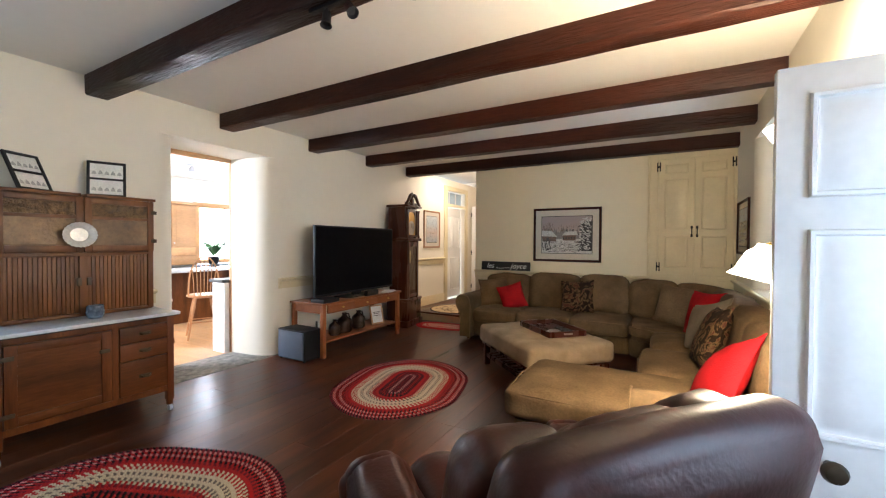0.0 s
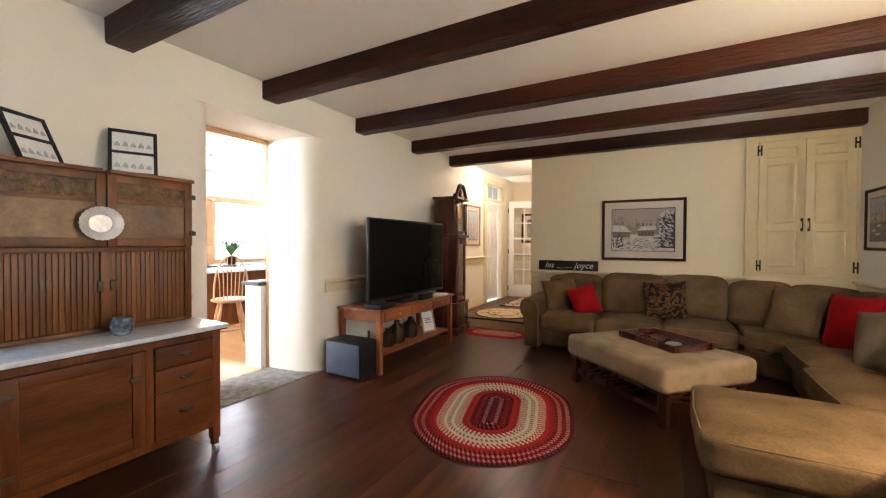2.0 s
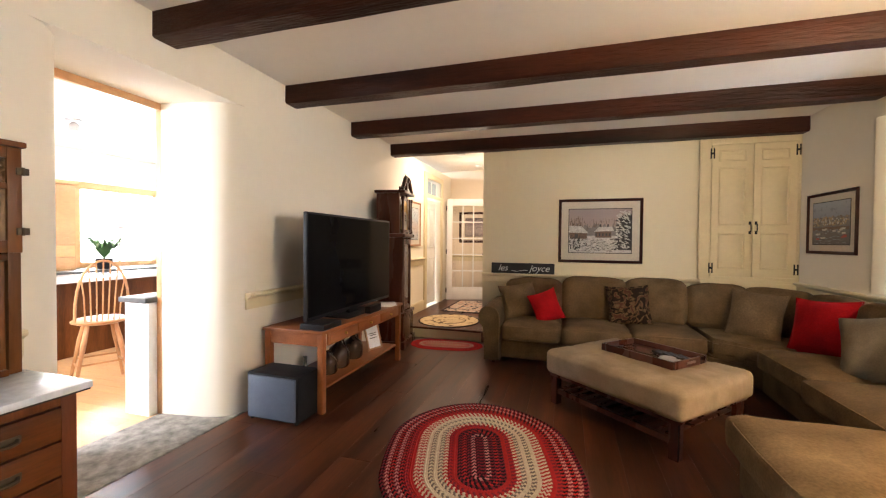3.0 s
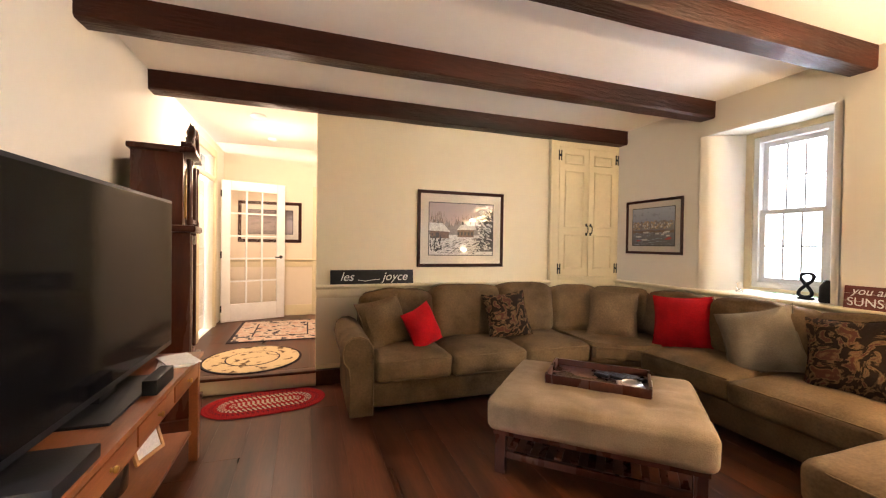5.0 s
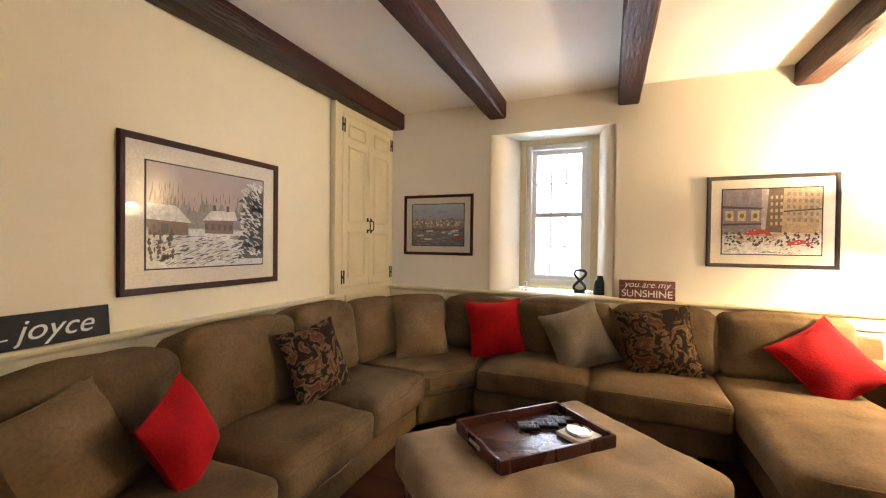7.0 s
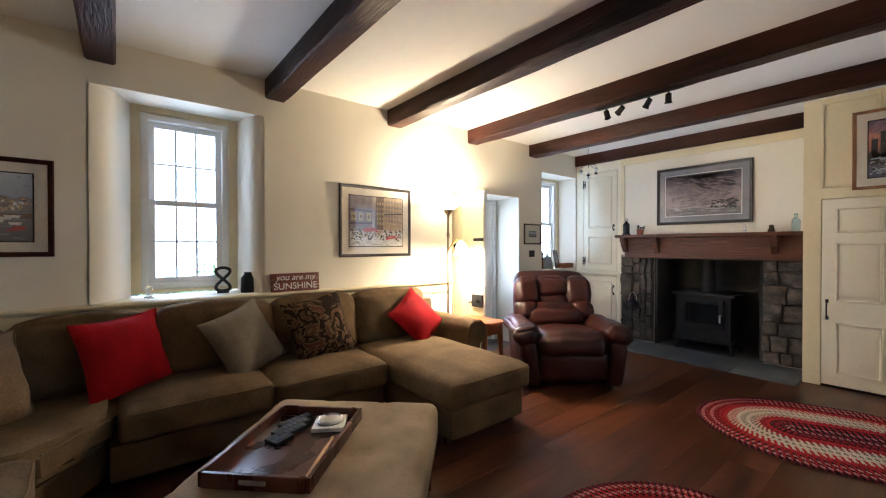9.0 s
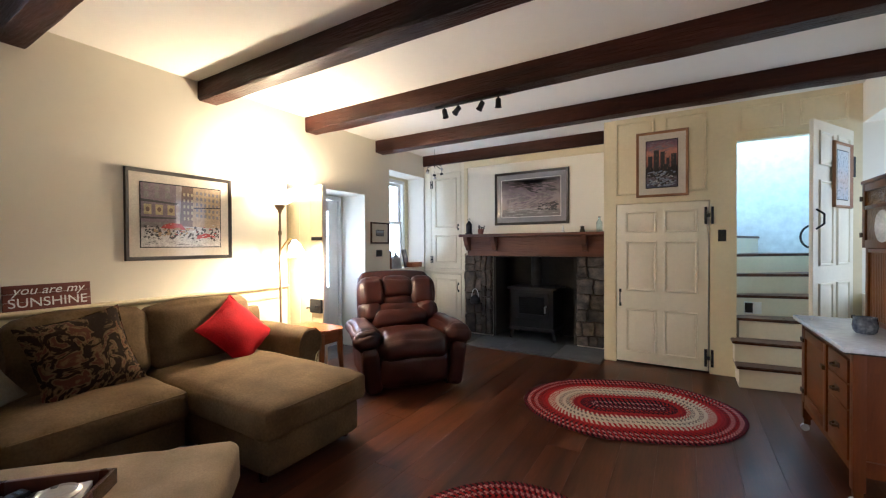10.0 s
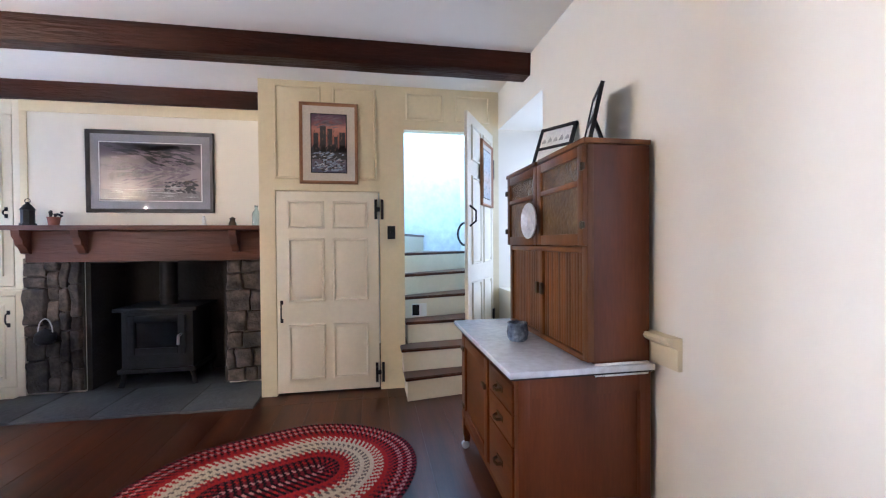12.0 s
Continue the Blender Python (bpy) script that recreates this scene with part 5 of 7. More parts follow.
for a, b, c, e in ((-0.11, -0.09, 0, 0.28), (0.09, 0.11, 0, 0.28), (-0.09, 0.09, 0.26, 0.28), (-0.09, 0.09, 0, 0.02)):
    bx(bm, a, b, -0.012, 0.004, c, e, 0.003)
part("frame", bm, OAK, card)
bm = B()
bx(bm, -0.092, 0.092, -0.004, 0.002, 0.018, 0.262)
pp = part("card", bm, PAPER, card)
for z, w in ((0.17, 0.06), (0.15, 0.05), (0.12, 0.055)):
    bm = B()
    bx(bm, -w, w, -0.0046, -0.004, z, z + 0.008)
    part("writing", bm, BRONZE, pp)
JUG = noise_mat("brown_glazed_stoneware", (0.018, 0.010, 0.007), (0.045, 0.024, 0.014), 8, 0.18, 0.1, 40)
for y, s, x in ((3.52, 0.9, -3.64), (3.72, 1.15, -3.66), (4.02, 1.1, -3.68)):
    j = thing("stoneware_jug", "dark brown glazed stoneware jug on the console shelf", "jug", x, y, 0.19, group="jugs on the shelf")
    bm = B()
    lathe(bm, [(r * s, z * s) for r, z in ((0.075, 0), (0.088, 0.02), (0.09, 0.11), (0.075, 0.15), (0.03, 0.185), (0.024, 0.205), (0.032, 0.215), (0.026, 0.222), (0, 0.222))], 22)
    part("body", bm, JUG, j)
    bm = B()
    tube(bm, [(0.0, 0.028 * s, 0.205 * s), (0, 0.07 * s, 0.20 * s), (0, 0.085 * s, 0.16 * s), (0, 0.082 * s, 0.12 * s)], 0.008 * s)
    part("handle", bm, JUG, j)
v = thing("vase", "slender dark bottle vase in the console bowl", "vase", -3.70, 3.27, 0.19)
bm = B()
lathe(bm, [(0.03, 0), (0.045, 0.03), (0.04, 0.08), (0.014, 0.14), (0.012, 0.20), (0.018, 0.21), (0, 0.21)], 18)
part("body", bm, noise_mat("olive_glaze", (0.05, 0.05, 0.03), (0.10, 0.09, 0.05), 8, 0.3, 0.1, 40), v)

# ---- longcase clock ----
ck = thing("longcase_clock", "dark mahogany longcase clock with a scrolled pediment and brass dial", "clock", -3.79, 5.30, 0, 8)


def ckbox(name, x0, x1, y0, y1, z0, z1, bev=0.006, mat=MAHOG, label=""):
    bm = B()
    bx(bm, x0, x1, y0, y1, z0, z1, bev)
    return part(name, bm, mat, ck, label)


ckbox("plinth", -0.21, 0.21, -0.29, 0.29, 0, 0.10)
ckbox("base", -0.19, 0.19, -0.265, 0.265, 0.10, 0.42)
ckbox("base_moulding", -0.205, 0.205, -0.28, 0.28, 0.42, 0.46, 0.014)
for y in (-0.215, 0.175):
    ckbox("trunk_side", -0.17, 0.165, y, y + 0.04, 0.46, 1.42)
ckbox("trunk_back", -0.17, -0.15, -0.175, 0.175, 0.46, 1.42)
ckbox("waist_moulding", -0.20, 0.20, -0.265, 0.265, 1.42, 1.47, 0.014)
d = ckbox("trunk_door", 0.145, 0.17, -0.175, -0.135, 0.48, 1.40)
for a, b, c, e in ((0.135, 0.175, 0.48, 1.40), (-0.135, 0.135, 0.48, 0.53), (-0.135, 0.135, 1.33, 1.40)):
    ckbox("door_rail", 0.145, 0.17, a, b, c, e)
bm = B()
bx(bm, 0.155, 0.158, -0.135, 0.135, 0.53, 1.33)
g = part("door_glass", bm, GLASS, ck)
g.visible_shadow = False
bm = B()
bx(bm, -0.14, -0.13, -0.13, 0.13, 0.50, 1.38)
part("inner_back", bm, noise_mat("pale_clock_back", (0.45, 0.36, 0.24), (0.55, 0.45, 0.30), 6, 0.6, 0.1, 40), ck)
bm = B()
cyl(bm, (0.0, 0, 0.78), (0.0, 0, 1.40), 0.006)
lathe(bm, [(0, -0.008), (0.07, -0.006), (0.075, 0), (0.07, 0.006), (0, 0.008)], 24, pose(0.0, 0, 0.72, 0, 90))
part("pendulum", bm, BRASS, ck, "brass pendulum")
for y in (-0.07, 0.0, 0.07):
    bm = B()
    cyl(bm, (0.06, y, 0.98 + y), (0.06, y, 1.18 + y), 0.02)
    cyl(bm, (0.06, y, 1.18 + y), (0.06, y, 1.42), 0.003, n=6)
    part("weight", bm, BRASS, ck, "brass clock weight")
ckbox("hood", -0.18, 0.12, -0.24, 0.24, 1.47, 1.98)
for y in (-0.235, 0.205):
    bm = B()
    lathe(bm, [(0.02, 1.47), (0.022, 1.50), (0.014, 1.53), (0.016, 1.70), (0.013, 1.88), (0.022, 1.91), (0.022, 1.94)], 14, pose(0.16, y + 0.015, 0))
    part("column", bm, MAHOG, ck)
bm = B()
bx(bm, 0.12, 0.13, -0.15, 0.15, 1.52, 1.76)
lathe(bm, [(0.15, 0.0), (0.15, 0.01), (0, 0.01)], 28, pose(0.12, 0, 1.76, 0, 90))
dial = part("dial", bm, BRASS, ck, "brass arched dial")
bm = B()
lathe(bm, [(0.12, 0.0), (0.12, 0.004), (0.085, 0.004), (0.085, 0.0)], 32, pose(0.131, 0, 1.64, 0, 90))
part("chapter_ring", bm, STEEL, dial)
bm = B()
bx(bm, 0.137, 0.139, -0.005, 0.005, 1.64, 1.72)
bx(bm, 0.137, 0.139, 0.0, 0.06, 1.636, 1.646)
part("hand_set", bm, BLACK, dial)
bm = B()
for a, b, c, e in ((-0.20, -0.155, 1.49, 1.94), (0.155, 0.20, 1.49, 1.94), (-0.155, 0.155, 1.49, 1.52)):
    bx(bm, 0.14, 0.165, a, b, c, e, 0.004)
part("hood_door", bm, MAHOG, ck)
ckbox("cornice", -0.20, 0.20, -0.275, 0.275, 1.98, 2.02, 0.012)
for s in (1, -1):
    bm = B()
    pts = [(0.16, s * 0.26, 2.03), (0.16, s * 0.20, 2.07), (0.16, s * 0.14, 2.13), (0.16, s * 0.09, 2.19), (0.16, s * 0.055, 2.20), (0.16, s * 0.045, 2.17), (0.16, s * 0.075, 2.155)]
    tube(bm, pts, [0.022, 0.026, 0.028, 0.028, 0.026, 0.022, 0.018], 10)
    part("scroll", bm, MAHOG, ck)
ckbox("pediment", 0.10, 0.15, -0.20, 0.20, 2.02, 2.07)
ckbox("pediment_block", 0.11, 0.17, -0.035, 0.035, 2.02, 2.14)
bm = B()
lathe(bm, [(0.012, 0), (0.026, 0.02), (0.03, 0.045), (0.018, 0.07), (0.008, 0.085), (0.004, 0.11), (0, 0.115)], 14, pose(0.14, 0, 2.14))
part("finial", bm, MAHOG, ck)


# ---- braided rugs ----
def braid_mat(name, colour):
    return noise_mat(name, tuple(c * 0.8 for c in colour), colour, 60, 0.95, 0.3, 200, spec=0.1)


BLK, MAR, REDB, ROSE, CRM, FLECK = (braid_mat("braid_" + n, c) for n, c in (("black", (0.014, 0.009, 0.013)), ("maroon", (0.17, 0.016, 0.026)), ("red", (0.36, 0.020, 0.022)), ("rose", (0.48, 0.20, 0.18)), ("cream", (0.56, 0.48, 0.35)), ("fleck", (0.16, 0.13, 0.11))))


def braided_rug(label, x, y, z, rz, core, width, rings):
    """An oval rug of braids wound round a straight core; each ring is a row of twisted strands in two colours, listed from the middle out."""
    rug = thing("braided_rug", label, "rug", x, y, z, rz, group="braided rugs")
    half = core / 2 + len(rings) * width

    def bulge(x):
        return 0.86 * (1 + 0.20 * (1 - (x / half) ** 2))

    for k, (m1, m2) in enumerate(rings):
        r = (k + 0.5) * width
        total = 2 * core + 2 * math.pi * r
        n = max(8, int(round(total / (width * 0.62))))
        n += n % 2
        verts, faces, mats = [], [], []
        for i in range(n):
            for strand in (0, 1):
                s = ((i + 0.5 * strand) / n) * total
                if s < core:
                    p, t = Vector((-core / 2 + s, -r)), Vector((1, 0))
                elif s < core + math.pi * r:
                    a = (s - core) / r
                    p, t = Vector((core / 2 + r * math.sin(a), -r * math.cos(a))), Vector((math.cos(a), math.sin(a)))
                elif s < 2 * core + math.pi * r:
                    q = s - core - math.pi * r
                    p, t = Vector((core / 2 - q, r)), Vector((-1, 0))
                else:
                    a = (s - 2 * core - math.pi * r) / r
                    p, t = Vector((-core / 2 - r * math.sin(a), r * math.cos(a))), Vector((-math.cos(a), -math.sin(a)))
                side = Vector((-t.y, t.x)) * (1 if strand else -1)
                u = (t * 0.8 + side * 0.6).normalized()
                w = Vector((-u.y, u.x))
                c = p + side * width * 0.2
                L2, W2 = width * 0.48, width * 0.27
                b0 = len(verts)
                for du, dw, h in ((-1, 0, 0.002), (-0.5, -1, 0.003), (0.5, -1, 0.003), (1, 0, 0.002), (0.5, 1, 0.003), (-0.5, 1, 0.003), (-0.4, 0, 0.013), (0.4, 0, 0.013)):
                    q = c + u * du * L2 + w * dw * W2
                    verts.append((q.x, q.y * bulge(q.x), h))
                for f in ((0, 1, 6), (1, 2, 7, 6), (2, 3, 7), (3, 4, 7), (4, 5, 6, 7), (5, 0, 6)):
                    faces.append([b0 + v for v in f])
                    mats.append((i + strand) % 2)
        me = bpy.data.meshes.new("braid")
        me.from_pydata(verts, [], faces)
        me.polygons.foreach_set("material_index", mats)
        me.polygons.foreach_set("use_smooth", [True] * len(faces))
        me.materials.append(m1)
        me.materials.append(m2)
        ob = new("braid", me)
        ob.parent = rug
    bm = B()
    R0 = len(rings) * width - 0.006
    pts = [(core / 2 + R0 * math.sin(a), -R0 * math.cos(a)) for a in [i * math.pi / 16 for i in range(17)]] + [(-core / 2 - R0 * math.sin(a), R0 * math.cos(a)) for a in [i * math.pi / 16 for i in range(17)]]
    prism(bm, [(x, y * bulge(x)) for x, y in pts], 0.0, 0.004)
    part("backing", bm, MAR, rug)


seq = [(MAR, BLK), (ROSE, BLK), (MAR, BLK), (REDB, BLK), (MAR, BLK), (REDB, REDB), (REDB, MAR), (REDB, CRM), (CRM, FLECK), (CRM, CRM), (CRM, FLECK), (CRM, CRM), (CRM, REDB), (REDB, CRM), (REDB, REDB), (REDB, MAR), (REDB, BLK), (ROSE, MAR), (REDB, BLK), (ROSE, MAR), (MAR, BLK)]
braided_rug("oval braided rug in red, cream and maroon rings on the floor", -2.13, 2.92, 0.001, 104, 0.44, 0.0283, seq)
braided_rug("oval braided rug in red, cream and maroon rings before the hearth", -2.30, 0.66, 0.001, 22, 0.46, 0.0292, seq)
seq3 = [(REDB, CRM), (CRM, REDB), (REDB, REDB), (REDB, CRM), (CRM, MAR), (REDB, REDB), (REDB, MAR), (REDB, REDB), (REDB, REDB)]
braided_rug("small red oval braided mat at the hall step", -3.12, 5.47, 0.001, 6, 0.44, 0.029, seq3)


# ---- pictures ----
def print_mat(name, stops, scale=5.0, mix=0.30, patch=(0.05, 0.05, 0.05), amount=0.35):
    """A printed landscape: bands from bottom to top, broken up by noise, with dark patches; behind gloss."""
    m = bpy.data.materials.new(name)
    m.use_nodes = True
    n, k = m.node_tree.nodes, m.node_tree.links
    p = n["Principled BSDF"]
    tc = n.new("ShaderNodeTexCoord")
    sep = n.new("ShaderNodeSeparateXYZ")
    k.new(tc.outputs["Generated"], sep.inputs[0])
    t1, t2 = n.new("ShaderNodeTexNoise"), n.new("ShaderNodeTexNoise")
    t1.inputs["Scale"].default_value, t1.inputs["Detail"].default_value, t1.inputs["Distortion"].default_value = scale, 8, 0.6
    t2.inputs["Scale"].default_value, t2.inputs["Detail"].default_value = scale * 2.6, 10
    for t in (t1, t2):
        k.new(tc.outputs["Generated"], t.inputs["Vector"])
    ad = n.new("ShaderNodeMath")
    ad.operation, ad.inputs[1].default_value = "MULTIPLY_ADD", mix
    k.new(t1.outputs[0], ad.inputs[0])
    k.new(sep.outputs["Z"], ad.inputs[2])
    sub = n.new("ShaderNodeMath")
    sub.operation, sub.inputs[1].default_value = "SUBTRACT", mix * 0.5
    k.new(ad.outputs[0], sub.inputs[0])
    ramp = n.new("ShaderNodeValToRGB")
    while len(ramp.color_ramp.elements) < len(stops):
        ramp.color_ramp.elements.new(0.5)
    for e, (pos, col) in zip(ramp.color_ramp.elements, stops):
        e.position, e.color = pos, (*col, 1)
    k.new(sub.outputs[0], ramp.inputs[0])
    step = n.new("ShaderNodeMapRange")
    step.inputs["From Min"].default_value, step.inputs["From Max"].default_value = 0.55, 0.62
    step.inputs["To Max"].default_value = amount * 2
    k.new(t2.outputs[0], step.inputs["Value"])
    mx = n.new("ShaderNodeMix")
    mx.data_type = "RGBA"
    k.new(step.outputs[0], mx.inputs["Factor"])
    k.new(ramp.outputs[0], mx.inputs["A"])
    mx.inputs["B"].default_value = (*patch, 1)
    k.new(mx.outputs["Result"], p.inputs["Base Color"])
    p.inputs["Roughness"].default_value, p.inputs["Coat Weight"].default_value, p.inputs["Coat Roughness"].default_value = 0.6, 1.0, 0.02
    return m


MATG = noise_mat("glazed_mat", (0.56, 0.51, 0.42), (0.60, 0.55, 0.46), 8, 0.7, 0.02, 90, coat=1.0)
MATG.node_tree.nodes["Principled BSDF"].inputs["Coat Roughness"].default_value = 0.02
GREYM = noise_mat("glazed_grey_mat", (0.20, 0.20, 0.22), (0.25, 0.25, 0.27), 8, 0.7, 0.02, 90, coat=1.0)
DARKF = noise_mat("dark_frame_wood", (0.022, 0.0050, 0.0030), (0.042, 0.010, 0.006), 6, 0.45, 0.1, 60, spec=0.12)
GREYF = noise_mat("pewter_frame", (0.030, 0.026, 0.024), (0.06, 0.053, 0.05), 6, 0.4, 0.1, 60, spec=0.3)
OAKF = noise_mat("oak_frame_wood", (0.22, 0.10, 0.04), (0.32, 0.15, 0.06), 6, 0.45, 0.1, 60)
SNOW = print_mat("rose_grey_sky", [(0.0, (0.40, 0.39, 0.39)), (0.45, (0.36, 0.33, 0.31)), (0.62, (0.36, 0.28, 0.26)), (1.0, (0.33, 0.27, 0.27))], 3, 0.2, (0.30, 0.26, 0.26), 0.15)
COAST = print_mat("harbour_water_and_sky", [(0.0, (0.07, 0.07, 0.075)), (0.40, (0.15, 0.15, 0.17)), (0.52, (0.20, 0.20, 0.22)), (0.62, (0.24, 0.28, 0.36)), (1.0, (0.34, 0.38, 0.47))], 4, 0.12, (0.10, 0.10, 0.11), 0.2)
CITY = print_mat("snowy_street_light", [(0.0, (0.52, 0.49, 0.45)), (0.35, (0.44, 0.40, 0.37)), (0.6, (0.30, 0.25, 0.23)), (1.0, (0.34, 0.29, 0.27))], 6, 0.3, (0.56, 0.54, 0.50), 0.3)
STORM = print_mat("stormy_sky", [(0.0, (0.20, 0.17, 0.17)), (0.25, (0.33, 0.27, 0.25)), (0.5, (0.30, 0.25, 0.25)), (0.75, (0.13, 0.10, 0.11)), (1.0, (0.07, 0.055, 0.065))], 2.2, 0.55, (0.09, 0.07, 0.075), 0.25)
RUIN = print_mat("sunset_sky", [(0.0, (0.07, 0.08, 0.13)), (0.3, (0.16, 0.12, 0.13)), (0.55, (0.34, 0.12, 0.07)), (0.75, (0.48, 0.20, 0.14)), (0.9, (0.20, 0.10, 0.13)), (1.0, (0.10, 0.07, 0.11))], 4, 0.3, (0.10, 0.05, 0.05), 0.2)
PALEP = print_mat("pale_print", [(0.0, (0.35, 0.40, 0.46)), (0.4, (0.48, 0.38, 0.33)), (0.7, (0.40, 0.46, 0.52)), (1.0, (0.50, 0.55, 0.58))], 6, 0.4)


def picture(label, m, w, h, fmat, fw, mat, mw, pr, fillet=True):
    """A framed print, its back on local y=0, facing local -y."""
    ob = thing("framed_picture", label, "picture", 0, 0, 0)
    ob.matrix_basis = m
    bm = B()
    prof = [(0, 0), (0, -0.016), (0.006, -0.024), (fw * 0.6, -0.020), (fw - 0.004, -0.012), (fw, -0.010), (fw, 0)]
    corner = [(-w / 2, -h / 2, 1, 1), (w / 2, -h / 2, -1, 1), (w / 2, h / 2, -1, -1), (-w / 2, h / 2, 1, -1)]
    rings = [[bm.verts.new((cx + sx * d, y, cz + sz * d)) for d, y in prof] for cx, cz, sx, sz in corner]
    for i in range(4):
        a, b = rings[i], rings[(i + 1) % 4]
        for j in range(len(prof)):
            q = (j + 1) % len(prof)
            bm.faces.new((a[j], a[q], b[q], b[j]))
    part("frame", bm, fmat, ob)
    bm = B()
    bx(bm, -w / 2 + fw - 0.002, w / 2 - fw + 0.002, -0.008, -0.002, -h / 2 + fw - 0.002, h / 2 - fw + 0.002)
    part("mat_board", bm, mat, ob)
    a, b = w / 2 - fw - mw, h / 2 - fw - mw
    if fillet:
        bm = B()
        bx(bm, -a - 0.008, a + 0.008, -0.0092, -0.008, -b - 0.008, b + 0.008)
        part("fillet", bm, PAPER if fmat is GREYF and mat is GREYM else BLACK, ob)
    bm = B()
    bx(bm, -a, a, -0.0105, -0.0092, -b, b)
    part("print", bm, pr, ob)
    return ob




def ink(name, colour):
    m = noise_mat("ink_" + name, tuple(c * 0.75 for c in colour), colour, 30, 0.6, 0, 120, coat=1.0, grain=0.3)
    m.node_tree.nodes["Principled BSDF"].inputs["Coat Roughness"].default_value = 0.02
    return m


INK_SNOW, INK_DARK, INK_BROWN, INK_TAN, INK_RED, INK_GREY, INK_MAUVE, INK_GOLD, INK_BLUE = (ink(n, c) for n, c in (
    ("snow", (0.60, 0.59, 0.57)), ("dark", (0.045, 0.04, 0.042)), ("brown", (0.15, 0.095, 0.065)), ("tan", (0.42, 0.31, 0.19)), ("red", (0.40, 0.045, 0.04)), ("grey", (0.22, 0.20, 0.20)),
    ("mauve", (0.21, 0.16, 0.19)), ("gold", (0.48, 0.40, 0.22)), ("blue", (0.30, 0.36, 0.46))))


def inked(name, polys, mat, p, k):
    """Flat printed shapes (x, z) on a print, as layer k."""
    verts, faces = [], []
    for poly in polys:
        b0 = len(verts)
        verts += [(x, -0.0109 - 0.0004 * k, z) for x, z in poly]
        faces.append(tuple(range(b0, len(verts))))
    me = bpy.data.meshes.new(name)
    me.from_pydata(verts, [], faces)
    me.materials.append(mat)
    ob = tagged(new(name, me), kind="stuff")
    ob.parent = p


def rect(a, b, c, e):
    return [(a, c), (b, c), (b, e), (a, e)]


def dabs(n, a, b, c, e, w, h, slope=0.0):
    """Brush dabs scattered over a field: short tapered strokes."""
    out = []
    for i in range(n):
        ww, hh = w * random.uniform(0.4, 1.0), h * random.uniform(0.4, 1.0)
        x, z = random.uniform(a + ww, b - ww), random.uniform(c + hh, e - hh)
        t = slope * random.uniform(0.3, 1.6)
        out.append([(x - ww, z - ww * t), (x - ww * 0.2, z - hh), (x + ww, z + ww * t), (x + ww * 0.1, z + hh)])
    return out


def ridge(a, b, z0, z1, bottom, n):
    """A jagged skyline from a to b, its height between z0 and z1."""
    top = [(a + (b - a) * i / n, random.uniform(z0, z1)) for i in range(n + 1)]
    return [[(x0, bottom), (x1, bottom), (x1, h1), (x0, h0)] for (x0, h0), (x1, h1) in zip(top, top[1:])]


random.seed(9)
p = picture("snowy farm print in a dark frame with a cream mat", pose(-1.215, F, 1.524), 1.0, 0.815, DARKF, 0.035, MATG, 0.095, SNOW)
inked("far_trees", ridge(-0.37, 0.37, 0.02, 0.12, -0.06, 46), INK_GREY, p, 0)
inked("bare_branches", dabs(60, -0.36, 0.18, -0.02, 0.17, 0.004, 0.04) + dabs(40, -0.36, -0.20, -0.02, 0.20, 0.004, 0.05), INK_BROWN, p, 1)
inked("snowfield", ridge(-0.37, 0.37, -0.075, -0.055, -0.277, 20), INK_SNOW, p, 2)
inked("farmhouse_walls", [rect(-0.36, -0.15, -0.10, -0.02), rect(-0.05, 0.14, -0.085, -0.005)], INK_BROWN, p, 3)
inked("snowy_roofs", [[(-0.37, -0.02), (-0.37, 0.065), (-0.22, 0.06), (-0.13, -0.03)], [(-0.065, -0.01), (-0.01, 0.05), (0.15, 0.055), (0.17, 0.0)]], INK_SNOW, p, 4)
inked("doors_and_windows", [rect(-0.05 + 0.04 * i, -0.03 + 0.04 * i, -0.065, -0.03) for i in range(5)] + [rect(0.0, 0.02, 0.05, 0.085), rect(0.09, 0.11, 0.05, 0.085), rect(-0.30, -0.26, -0.09, -0.04)], INK_DARK, p, 5)
inked("hedges_and_ruts", dabs(110, -0.37, 0.22, -0.27, -0.09, 0.035, 0.006, 0.3) + dabs(60, -0.37, -0.22, -0.25, -0.04, 0.012, 0.02), INK_DARK, p, 6)
inked("ruts_brown", dabs(50, -0.30, 0.37, -0.27, -0.09, 0.05, 0.004, 0.2), INK_BROWN, p, 7)
inked("evergreen", [[(0.17 + 0.02 * (i % 2), -0.24 + 0.06 * i), (0.37, -0.24 + 0.06 * i), (0.37, -0.15 + 0.06 * i), (0.23 + 0.012 * i, -0.14 + 0.06 * i)] for i in range(7)], INK_DARK, p, 8)
inked("snow_on_boughs", dabs(150, 0.18, 0.37, -0.24, 0.26, 0.022, 0.009, -0.6), INK_SNOW, p, 9)

